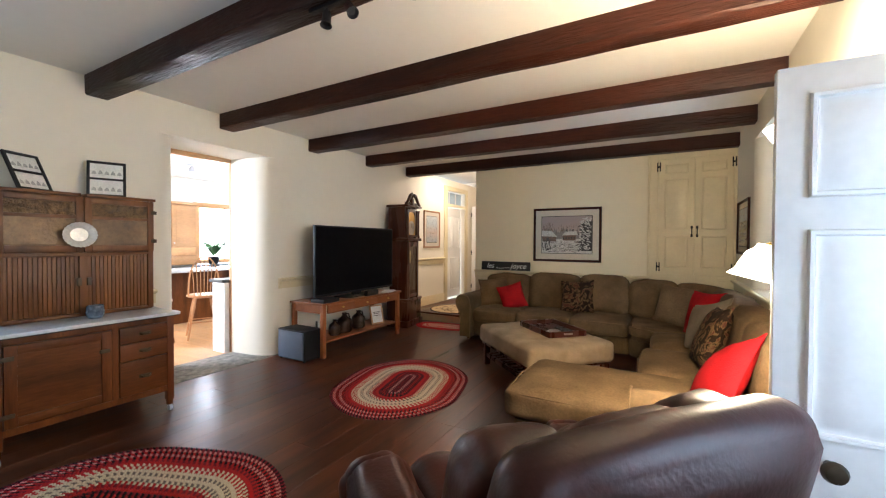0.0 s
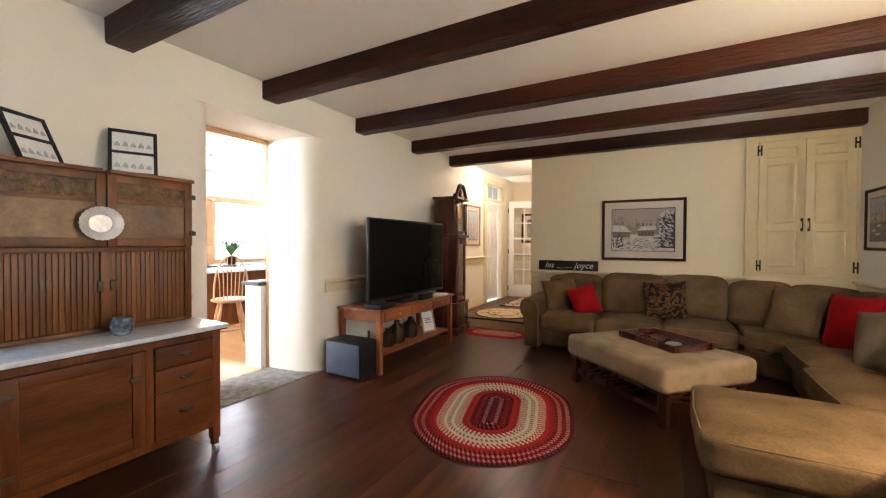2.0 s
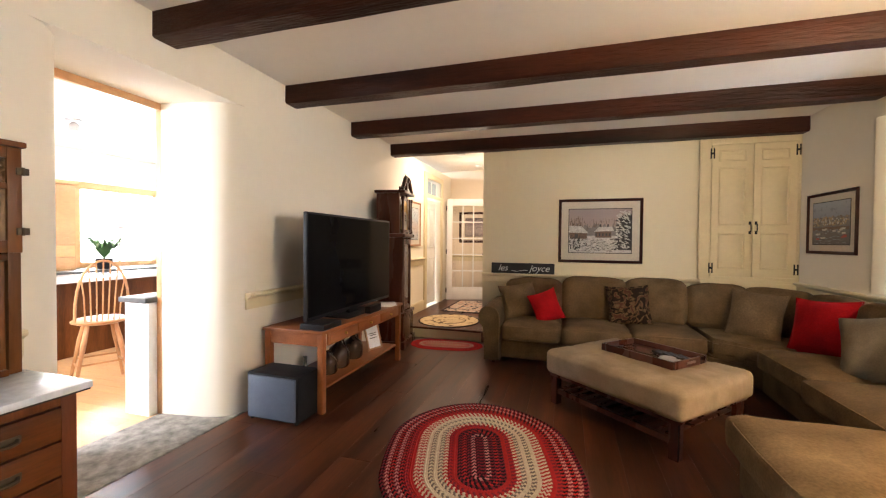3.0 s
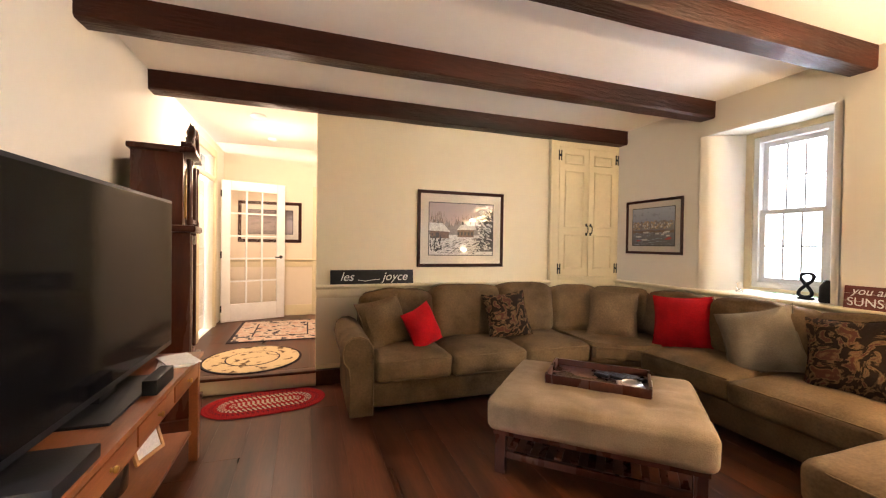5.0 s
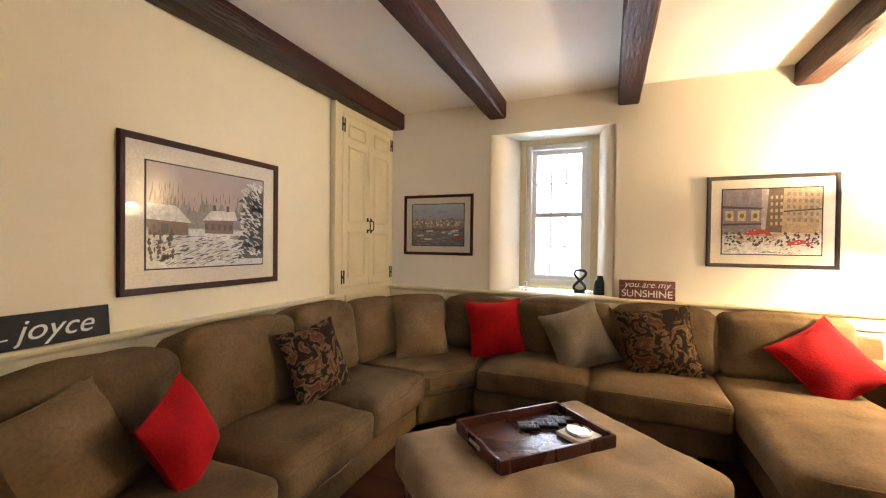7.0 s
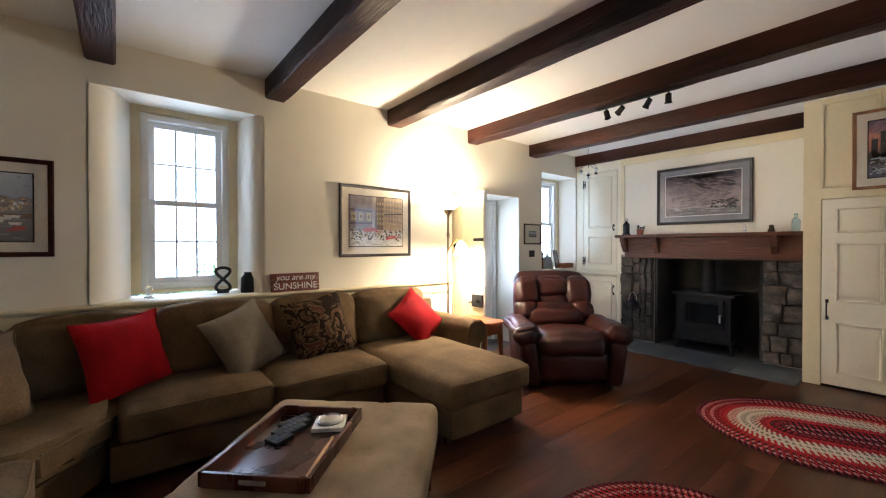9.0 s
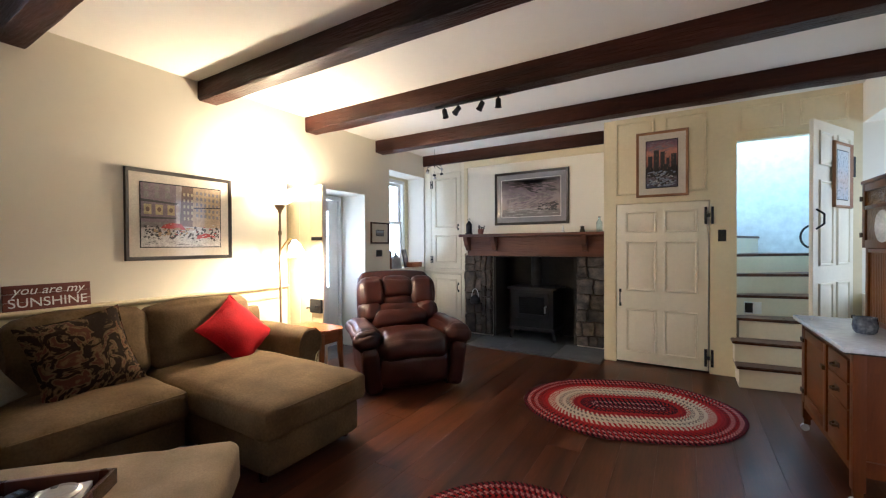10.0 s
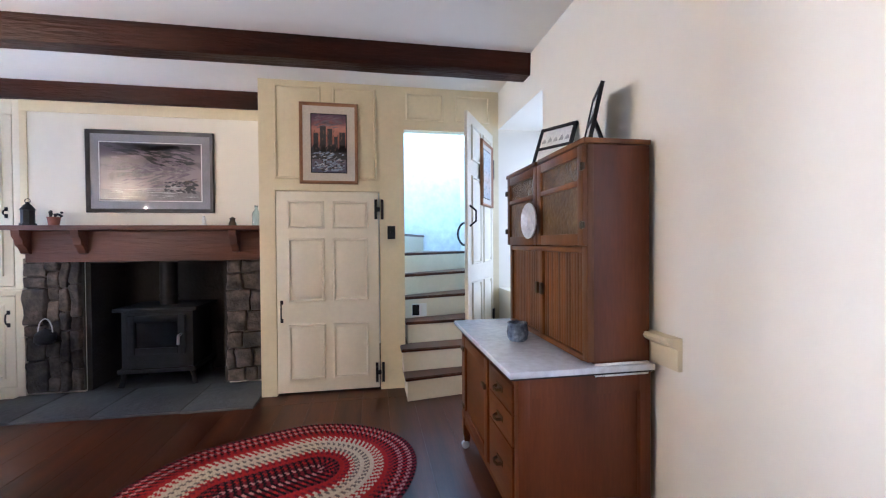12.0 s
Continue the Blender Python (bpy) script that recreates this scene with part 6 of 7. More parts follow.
p = picture("seaside town print in a brown frame", pose(R, 5.298, 1.588, 0, 0, -90), 0.765, 0.615, DARKF, 0.03, MATG, 0.068, COAST)
inked("hill", ridge(-0.284, 0.284, 0.03, 0.075, -0.03, 24), INK_GREY, p, 0)
inked("pale_houses", [rect(x, x + random.uniform(0.010, 0.028), z, z + random.uniform(0.012, 0.026)) for x, z in [(random.uniform(-0.28, 0.25), random.uniform(-0.03, 0.045)) for i in range(60)]], INK_TAN, p, 1)
inked("brown_roofs", dabs(60, -0.28, 0.28, -0.03, 0.07, 0.016, 0.007), INK_BROWN, p, 2)
inked("white_houses", [rect(x, x + random.uniform(0.008, 0.018), z, z + random.uniform(0.010, 0.02)) for x, z in [(random.uniform(-0.28, 0.26), random.uniform(-0.03, 0.035)) for i in range(30)]], INK_SNOW, p, 3)
inked("quay", ridge(-0.284, 0.284, -0.045, -0.03, -0.07, 12), INK_BROWN, p, 4)
inked("ripples", dabs(70, -0.28, 0.28, -0.205, -0.06, 0.04, 0.003), INK_BLUE, p, 5)
inked("hulls", [[(x - w, z + 0.016), (x - w * 0.8, z), (x + w * 0.8, z), (x + w, z + 0.018)] for x, z, w in [(random.uniform(-0.22, 0.22), random.uniform(-0.16, -0.06), random.uniform(0.02, 0.045)) for i in range(9)]], INK_SNOW, p, 6)
inked("red_boats", [[(x - w, z + 0.012), (x - w * 0.8, z), (x + w * 0.8, z), (x + w, z + 0.014)] for x, z, w in [(random.uniform(-0.2, 0.25), random.uniform(-0.19, -0.08), 0.03) for i in range(4)]], INK_RED, p, 7)
inked("masts", [rect(x, x + 0.003, z, z + random.uniform(0.05, 0.09)) for x, z in [(random.uniform(-0.24, 0.24), random.uniform(-0.14, -0.05)) for i in range(10)]], INK_DARK, p, 8)

p = picture("wintry city street print in a dark bronze frame", pose(R, 2.55, 1.595, 0, 0, -90), 0.82, 0.71, GREYF, 0.03, MATG, 0.076, CITY)
inked("corner_building", [[(-0.304, -0.10), (-0.055, -0.085), (-0.055, 0.249), (-0.304, 0.249)]], INK_MAUVE, p, 0)
inked("far_building", [[(-0.03, -0.08), (0.304, -0.09), (0.304, 0.249), (-0.01, 0.249)]], INK_TAN, p, 0)
inked("shaded_front", [[(-0.03, -0.08), (0.07, -0.085), (0.08, 0.249), (-0.01, 0.249)]], INK_BROWN, p, 1)
inked("dark_windows", [rect(x, x + 0.034, z, z + 0.05) for x in (-0.285, -0.21, -0.135) for z in (0.135, 0.195)] + [rect(0.10 + 0.034 * i, 0.118 + 0.034 * i, 0.0 + 0.048 * j - 0.002 * i, 0.026 + 0.048 * j - 0.002 * i) for i in range(6) for j in range(5)] + [rect(-0.304, -0.055, -0.095, -0.055)], INK_GREY, p, 2)
inked("lit_windows", [rect(x, x + 0.052, 0.005, 0.085) for x in (-0.285, -0.205, -0.12)] + [rect(0.0 + 0.03 * i, 0.014 + 0.03 * i, -0.03 + 0.05 * j, -0.005 + 0.05 * j) for i in range(3) for j in range(5)], INK_GOLD, p, 3)
inked("wreaths", [[(x + 0.026 + 0.015 * math.cos(t * math.tau / 8), 0.045 + 0.02 * math.sin(t * math.tau / 8)) for t in range(8)] for x in (-0.285, -0.205, -0.12)], INK_BROWN, p, 4)
inked("cornices", [[(-0.304, 0.105), (-0.055, 0.092), (-0.04, 0.105), (-0.304, 0.125)], [(-0.304, -0.03), (-0.055, -0.025), (-0.055, -0.012), (-0.304, -0.014)], [(0.08, 0.07), (0.304, 0.085), (0.304, 0.094), (0.08, 0.08)]], INK_DARK, p, 4)
inked("snowy_street", ridge(-0.304, 0.304, -0.125, -0.105, -0.249, 24), INK_SNOW, p, 5)
inked("crowd", dabs(110, -0.30, 0.30, -0.20, -0.07, 0.014, 0.018) + dabs(60, -0.30, 0.30, -0.245, -0.13, 0.03, 0.004, 0.2), INK_DARK, p, 6)
inked("awning_and_cars", [[(-0.17, -0.10), (0.02, -0.11), (-0.02, -0.065), (-0.09, -0.055), (-0.15, -0.075)], [(0.10, -0.185), (0.22, -0.165), (0.24, -0.15), (0.17, -0.135), (0.11, -0.155)]] + dabs(14, -0.10, 0.28, -0.19, -0.08, 0.02, 0.008), INK_RED, p, 7)
inked("lights_and_snow", dabs(60, -0.30, 0.30, -0.24, -0.06, 0.016, 0.005, 0.2), INK_SNOW, p, 8)
inked("stalls", dabs(24, -0.24, 0.10, -0.17, -0.09, 0.02, 0.012), INK_TAN, p, 9)
random.seed(14)
p = picture("stormy landscape print in a grey frame over the mantel", pose(-0.885, CH, 1.995, 0, 0, 180), 1.05, 0.74, GREYF, 0.035, GREYM, 0.075, STORM)
inked("dark_clouds", dabs(70, -0.10, 0.40, 0.06, 0.255, 0.09, 0.02, -0.25) + dabs(30, -0.40, 0.10, 0.15, 0.255, 0.10, 0.016, -0.1), INK_DARK, p, 0)
inked("mauve_clouds", dabs(60, -0.40, 0.40, 0.0, 0.20, 0.08, 0.012, -0.2), INK_MAUVE, p, 1)
inked("breaking_waves", dabs(26, -0.30, 0.34, -0.14, 0.08, 0.09, 0.016, 0.3), INK_GREY, p, 2)
inked("wave_troughs", dabs(40, -0.30, 0.40, -0.18, 0.04, 0.08, 0.012, 0.3), INK_MAUVE, p, 3)
inked("foreshore", ridge(-0.405, 0.405, -0.19, -0.15, -0.255, 16), INK_GREY, p, 4)
inked("surf_lines", dabs(34, -0.40, 0.40, -0.25, -0.10, 0.10, 0.004), INK_SNOW, p, 5)
inked("rocks", dabs(34, 0.10, 0.40, -0.20, -0.06, 0.035, 0.016, -0.2) + dabs(12, 0.16, 0.40, -0.13, -0.08, 0.03, 0.008), INK_DARK, p, 6)
inked("red_rocks", dabs(6, 0.24, 0.40, -0.11, -0.07, 0.03, 0.006), INK_BROWN, p, 7)
p = picture("sunset ruin print in an oak frame on the panelling", pose(-2.49, PAN + 0.013, 2.215, 0, 0, 180), 0.50, 0.71, OAKF, 0.028, MATG, 0.075, RUIN)
inked("clouds", dabs(24, -0.14, 0.14, 0.13, 0.25, 0.05, 0.012, 0.2), INK_MAUVE, p, 0)
inked("ruin", [rect(-0.13, -0.09, -0.08, 0.09), rect(-0.075, -0.025, -0.08, 0.15), rect(-0.012, 0.03, -0.08, 0.13), rect(0.045, 0.075, -0.08, 0.06), rect(0.09, 0.14, -0.08, 0.10)] + ridge(-0.146, 0.146, -0.05, 0.0, -0.14, 14), INK_DARK, p, 1)
inked("lit_stone", dabs(26, -0.13, 0.13, -0.08, 0.12, 0.008, 0.022), INK_BROWN, p, 2)
inked("icy_water", dabs(60, -0.145, 0.145, -0.25, -0.06, 0.028, 0.012, 0.3), INK_BLUE, p, 3)
inked("foam", dabs(34, -0.145, 0.145, -0.25, -0.08, 0.022, 0.006, 0.3), INK_SNOW, p, 4)
inked("black_rocks", dabs(34, -0.145, 0.145, -0.25, -0.06, 0.022, 0.012, -0.4), INK_DARK, p, 5)
picture("small landscape print in a dark frame", pose(R, 0.05, 1.515, 0, 0, -90), 0.37, 0.29, DARKF, 0.02, MATG, 0.09, COAST)
sp = picture("narrow print in a reddish frame on the stair door", Matrix(), 0.36, 0.55, OAKF, 0.022, MATG, 0.05, PALEP)
sp.matrix_basis = pose(-3.962, PAN + 0.012, 0, 0, 0, 59) @ pose(0.31, 0.043, 1.92, 0, 0, 180)
picture("harbour print in a reddish frame in the hall", pose(L, 6.62, 1.66, 0, 0, 90), 0.62, 0.74, OAKF, 0.03, MATG, 0.08, PALEP)
picture("dark framed landscape in the hall", pose(-3.37, 8.85, 1.68, 0, 0, 0), 0.95, 0.66, DARKF, 0.05, MATG, 0.09, STORM)


def words(text, size, material, parent, x, y, z, shear=0.0):
    """Raised letters that face local -y."""
    cu = bpy.data.curves.new("lettering", "FONT")
    cu.body, cu.size, cu.extrude, cu.align_x, cu.align_y, cu.shear = text, size, 0.0008, "CENTER", "CENTER", shear
    cu.materials.append(material)
    ob = new("lettering", cu)
    ob.parent = parent
    ob.matrix_basis = pose(x, y, z, 90)
    return ob


sign = thing("wall_sign", "long black wooden sign with white script on the chair rail", "sign", -2.175, F - 0.028, 1.022, 0, rx=-6)
bm = B()
bx(bm, -0.415, 0.415, -0.009, 0.009, -0.07, 0.07, 0.003)
part("board", bm, BLACK, sign)
words("les", 0.12, PAPER, sign, -0.26, -0.0105, 0.0, 0.35)
words("joyce", 0.12, PAPER, sign, 0.22, -0.0105, 0.0, 0.35)
bm = B()
tube(bm, [(-0.15, -0.0105, -0.03), (-0.08, -0.0105, -0.042), (0.0, -0.0105, -0.03), (0.07, -0.0105, -0.025)], 0.0025, 6)
part("flourish", bm, PAPER, sign)
sign = thing("wall_sign", "red-brown wooden sign with white lettering leaning over the rail", "sign", R - 0.028, 3.38, 1.03, -90, rx=-6)
bm = B()
for k in range(3):
    bx(bm, -0.21, 0.21, -0.009, 0.009, -0.08 + k * 0.0535, -0.028 + k * 0.0535, 0.002)
part("board", bm, noise_mat("red_stained_board", (0.10, 0.022, 0.015), (0.17, 0.040, 0.026), 5, 0.6, 0.3, 40, stretch=(0.3, 2, 2)), sign)
words("you are my", 0.075, PAPER, sign, 0.0, -0.0105, 0.042, 0.3)
words("SUNSHINE", 0.082, PAPER, sign, 0.0, -0.0105, -0.035)

# ---- small things on sills and mantel ----
sc = thing("knot_sculpture", "black looped iron sculpture on the window sill", "sculpture", 1.02, 3.92, 0.956, 80)
bm = B()
tube(bm, [(0.052 * math.sin(2 * a) * (1.0 if a < math.pi else 1.0), 0.014 * math.cos(a), 0.115 - 0.095 * math.cos(a)) for a in [i * math.tau / 40 for i in range(41)]], 0.013, 8)
bx(bm, -0.045, 0.045, -0.03, 0.03, 0, 0.015, 0.004)
part("loops", bm, BLACK, sc)
jg = thing("tin_jug", "dark metal jug with a spout on the window sill", "jug", 0.96, 3.74, 0.956)
bm = B()
lathe(bm, [(0.055, 0), (0.06, 0.01), (0.056, 0.12), (0.035, 0.15), (0.03, 0.165), (0.034, 0.17), (0, 0.17)], 20)
part("body", bm, BLACK, jg)
bm = B()
tube(bm, [(0, -0.05, 0.12), (0, -0.09, 0.11), (0, -0.085, 0.06), (0, -0.055, 0.04)], 0.006)
part("handle", bm, BLACK, jg)
gl = thing("glass_ornament", "small clear glass ornament on the window sill", "ornament", 0.98, 4.42, 0.956)
bm = B()
lathe(bm, [(0.025, 0), (0.03, 0.01), (0.012, 0.03), (0.026, 0.06), (0.022, 0.085), (0, 0.10)], 16)
part("body", bm, GLASS, gl)

lan = thing("lantern", "black metal candle lantern on the mantel", "lantern", 0.0, CH + 0.13, 1.50)
bm = B()
lathe(bm, [(0.055, 0), (0.055, 0.02), (0.045, 0.025), (0.045, 0.13), (0.052, 0.135), (0.03, 0.17), (0.012, 0.19), (0.012, 0.20), (0, 0.20)], 8)
part("case", bm, BLACK, lan)
bm = B()
tube(bm, [(0.02 * math.cos(a), 0, 0.21 + 0.02 * math.sin(a)) for a in [i * math.tau / 12 for i in range(13)]], 0.003, 6)
part("ring", bm, BLACK, lan)
pot = thing("berry_pot", "small reddish pot with dark berries on the mantel", "ornament", -0.19, CH + 0.13, 1.50)
bm = B()
lathe(bm, [(0.035, 0), (0.045, 0.07), (0.05, 0.075), (0.042, 0.075), (0, 0.07)], 16)
part("pot", bm, noise_mat("rusty_clay", (0.16, 0.05, 0.03), (0.26, 0.09, 0.05), 10, 0.7, 0.2, 40), pot)
random.seed(9)
for i in range(14):
    bm = B()
    q = Vector((random.uniform(-0.06, 0.06), random.uniform(-0.04, 0.04), random.uniform(0.08, 0.13)))
    lathe(bm, [(0, -0.012), (0.011, -0.004), (0.011, 0.005), (0, 0.012)], 8, Matrix.Translation(q))
    part("berry", bm, BLACK, pot)
fg = thing("figurine", "small white china figurine on the mantel", "figurine", -1.36, CH + 0.12, 1.50)
bm = B()
lathe(bm, [(0.022, 0), (0.024, 0.015), (0.012, 0.03), (0.018, 0.05), (0.010, 0.065), (0.013, 0.08), (0, 0.095)], 14)
part("body", bm, WHITE, fg)
fg = thing("figurine", "small dark carved figurine on the mantel", "figurine", -1.60, CH + 0.12, 1.50)
bm = B()
lathe(bm, [(0.03, 0), (0.034, 0.02), (0.02, 0.05), (0.026, 0.07), (0, 0.085)], 14)
part("body", bm, BRONZE, fg)
bt = thing("glass_bottle", "pale blue glass bottle at the end of the mantel", "bottle", -1.80, CH + 0.10, 1.50)
bm = B()
lathe(bm, [(0.034, 0), (0.036, 0.01), (0.036, 0.12), (0.014, 0.15), (0.014, 0.185), (0.018, 0.19), (0, 0.19)], 16)
part("body", bm, glass_mat("blue_glass", 0.05, (0.6, 0.8, 0.9)), bt)
kt = thing("kettle", "dark iron kettle hung on the stone pier", "kettle", -0.06, CH + 0.06, 0.48)
bm = B()
lathe(bm, [(0.05, 0), (0.075, 0.03), (0.07, 0.09), (0.035, 0.12), (0.012, 0.13), (0, 0.145)], 18)
part("body", bm, BLACK, kt)
bm = B()
tube(bm, [(0.055 * math.cos(a), 0, 0.10 + 0.12 * math.sin(a)) for a in [i * math.pi / 10 for i in range(11)]], 0.005, 6)
part("bail", bm, STEEL, kt)

# sill of the small window
bm = B()
bx(bm, R - 0.02, 1.22, -1.03, -0.18, 0.985, 1.005, 0.004)
tagged(mesh_ob("window_sill", bm, PALE), "pale painted sill of the small window", "trim", "", "structure")
bl = thing("school_bell", "grey metal bell on the small window sill", "bell", 0.96, -0.42, 1.006)
bm = B()
lathe(bm, [(0.09, 0), (0.092, 0.01), (0.08, 0.06), (0.07, 0.14), (0.045, 0.18), (0.015, 0.20), (0.018, 0.23), (0, 0.24)], 22)
part("body", bm, noise_mat("galvanised_metal", (0.16, 0.17, 0.18), (0.25, 0.26, 0.27), 8, 0.5, 0.2, 40), bl)
pf = thing("photo_frame", "small silver photo frame on the small window sill", "frame", 0.98, -0.72, 1.006, -70, rx=-10)
bm = B()
for a, b, c, e in ((-0.11, -0.085, 0, 0.28), (0.085, 0.11, 0, 0.28), (-0.085, 0.085, 0.255, 0.28), (-0.085, 0.085, 0, 0.025)):
    bx(bm, a, b, -0.01, 0.006, c, e, 0.002)
part("frame", bm, GREYF, pf)
bm = B()
bx(bm, -0.086, 0.086, -0.003, 0.002, 0.024, 0.256)
part("photo", bm, STORM, pf)
bxx = thing("wooden_box", "small reddish wooden box on the window sill", "box", 0.93, -0.86, 1.006)
bm = B()
bx(bm, -0.05, 0.06, -0.13, 0.13, 0, 0.06, 0.004)
part("case", bm, CHERRY, bxx)
bm = B()
bx(bm, -0.054, 0.064, -0.134, 0.134, 0.06, 0.075, 0.004)
part("lid", bm, CHERRY, bxx)
bh = thing("birdhouse", "small brown wooden birdhouse on the window sill", "birdhouse", 0.95, -0.23, 1.006)
bm = B()
bx(bm, -0.04, 0.04, -0.035, 0.035, 0, 0.22, 0.003)
part("body", bm, HOOSIER, bh)
bm = B()
prism(bm, [(-0.055, 0), (0.055, 0), (0, 0.05)], -0.05, 0.05, Matrix(((1, 0, 0, 0), (0, 0, 1, 0), (0, 1, 0, 0.22), (0, 0, 0, 1))))
part("roof", bm, BRONZE, bh)
sw = thing("light_switch", "dark bronze switch plate by the entrance", "switch", R, 0.06, 1.24, -90)
bm = B()
bx(bm, -0.06, 0.06, -0.006, 0, -0.045, 0.045, 0.002)
part("plate", bm, BLACK, sw)
for x in (-0.025, 0.025):
    bm = B()
    bx(bm, x - 0.006, x + 0.006, -0.016, -0.006, -0.012, 0.012, 0.002)
    part("toggle", bm, BRONZE, sw)
mo = thing("hanging_mobile", "small metal mobile hung from the ceiling by the window", "mobile", 0.46, -0.72, TOP)
bm = B()
cyl(bm, (0, 0, -0.22), (0, 0, 0.0), 0.002, n=6)
for a in range(3):
    tube(bm, [(0.13 * math.cos(a * 2.1), 0.13 * math.sin(a * 2.1), -0.26 - 0.02 * a), (0, 0, -0.22), (-0.11 * math.cos(a * 2.1), -0.11 * math.sin(a * 2.1), -0.25)], 0.004, 6)
part("wire", bm, BLACK, mo)
for a in range(6):
    bm = B()
    q = Matrix.Translation((0.12 * math.cos(a * 1.05), 0.12 * math.sin(a * 1.05), -0.30 - 0.05 * (a % 3)))
    lathe(bm, [(0, -0.02), (0.022, -0.01), (0.025, 0), (0.012, 0.012), (0.003, 0.02), (0.002, 0.06), (0, 0.06)], 10, q)
    part("bell", bm, STEEL if a % 2 else BLACK, mo)
tl = thing("track_light", "black four-headed ceiling track light under the beam", "light", -1.13, 1.19, BEAMZ)
bm = B()
bx(bm, -0.36, 0.36, -0.016, 0.016, -0.02, 0.0, 0.003)
part("track", bm, BLACK, tl)
for x, t, u in ((0.27, 10, 30), (0.13, -60, 80), (-0.10, 30, -70), (-0.25, -8, -20)):
    bm = B()
    cyl(bm, (x, 0, -0.02), (x, 0, -0.045), 0.006)
    q = pose(x, 0, -0.055, t, u * 0.4, u)
    lathe(bm, [(0.010, 0.022), (0.022, 0.015), (0.024, -0.045), (0.030, -0.058), (0.026, -0.058), (0.019, -0.04), (0, -0.04)], 14, q)
    part("spot", bm, BLACK, tl)

# ---- hall ----
HZ = 0.155
bm = B()
bx(bm, L, -2.40, 5.79, 8.9, -0.1, HZ - 0.022)
fh = setting("floor_hall", bm, FLOOR, "dark wooden hall floor one step up")
bm = B()
bx(bm, L, -2.715, 5.775, 5.80, 0.0, HZ - 0.03)
tagged(mesh_ob("step_riser", bm, CREAM), "cream painted riser of the hall step", "trim", "", "structure")
bm = B()
bx(bm, L, -2.715, 5.745, 5.86, HZ - 0.028, HZ, 0.008)
tagged(mesh_ob("step_nosing", bm, FLOOR), "dark wooden nosing of the hall step", "trim", "", "structure")
HALLW = noise_mat("hall_paint", (0.75, 0.655, 0.52), (0.78, 0.685, 0.55), 1.0, 0.8, 0.02, 12, grain=0.012)
bm = B()
bx(bm, L - 0.6, -2.2, 8.85, 9.0, 0, 2.95)
bx(bm, -2.40, -2.28, F + 0.14, 8.85, 0, 2.95)
setting("wall_hall", bm, HALLW, "warm cream hall walls", "wall")
bm = B()
bx(bm, L - 0.6, -2.2, F, 9.0, 2.9, 3.0)
setting("ceiling_hall", bm, CEIL, "off-white hall ceiling", "ceiling")
bm = B()
rail(bm, (L, 5.92), (L, 7.12), HZ + 0.80, (1, 0), prof)
rail(bm, (-2.40, 8.85), (L, 8.85), HZ + 0.80, (0, -1), prof)
rail(bm, (L, 5.90), (L, 7.12), HZ, (1, 0), base)
rail(bm, (-2.40, 8.85), (L, 8.85), HZ, (0, -1), base)
tagged(mesh_ob("hall_trim", bm, CREAM), "cream chair rail and baseboard in the hall", "trim", "", "structure")
bm = B()
for a, b, c, e in ((7.12, 7.24, HZ, 2.62), (8.10, 8.22, HZ, 2.62), (7.24, 8.10, 2.52, 2.62), (7.24, 8.10, 2.18, 2.24)):
    bx(bm, L, L + 0.03, a, b, c, e, 0.004)
tagged(mesh_ob("door_casing", bm, CREAM), "cream casing of the hall door with a transom", "trim", "", "structure")
door = tagged(new("door_5"), "white panelled hall door, closed, under a transom light", "door", "", "structure")
door.matrix_basis = pose(L - 0.10, 7.24, HZ, 0, 0, 90)
panel_door("leaf", door, 0.0, 0.86, 0.01, 2.02, 0.0, -1, [(a, b, c, e) for a, b in ((0.10, 0.39), (0.47, 0.76)) for c, e in ((1.10, 1.85), (0.18, 0.90))], WHITE, 0.04)
bm = B()
bx(bm, 0, 0.86, -0.005, 0.005, 2.09, 2.36)
part("transom_pane", bm, noise_mat("transom_glass", (0.35, 0.45, 0.55), (0.42, 0.52, 0.62), 2, 0.1, 0.02, 20), door)
bm = B()
for x in (0.28, 0.57):
    bx(bm, x - 0.01, x + 0.01, -0.012, -0.006, 2.09, 2.36)
part("transom_muntin", bm, WHITE, door)
fd = tagged(new("door_6"), "open white French door with fifteen panes", "door", "", "structure")
fd.matrix_basis = pose(-4.0, 8.40, HZ + 0.005, 0, 0, 19)
bm = B()
for a, b, c, e in ((0, 0.12, 0, 2.10), (0.78, 0.90, 0, 2.10), (0.12, 0.78, 1.96, 2.10), (0.12, 0.78, 0, 0.26)):
    bx(bm, a, b, -0.02, 0.02, c, e, 0.004)
for i in (1, 2):
    bx(bm, 0.12 + 0.22 * i - 0.012, 0.12 + 0.22 * i + 0.012, -0.016, 0.016, 0.26, 1.96)
for i in range(1, 5):
    bx(bm, 0.12, 0.78, -0.015, 0.015, 0.26 + 0.34 * i - 0.012, 0.26 + 0.34 * i + 0.012)
part("leaf", bm, WHITE, fd)
for i in range(3):
    for j in range(5):
        bm = B()
        bx(bm, 0.132 + 0.22 * i, 0.328 + 0.22 * i, -0.002, 0.002, 0.272 + 0.34 * j, 0.588 + 0.34 * j)
        g = part("pane", bm, GLASS, fd)
        g.visible_shadow = False
bm = B()
tube(bm, [(0.84, -0.02, 0.96), (0.84, -0.06, 0.96), (0.74, -0.065, 0.955)], 0.010)
lathe(bm, [(0.026, 0), (0.026, 0.008), (0, 0.008)], 16, pose(0.84, -0.02, 0.96, 90))
part("lever", bm, BLACK, fd, "black lever handle")
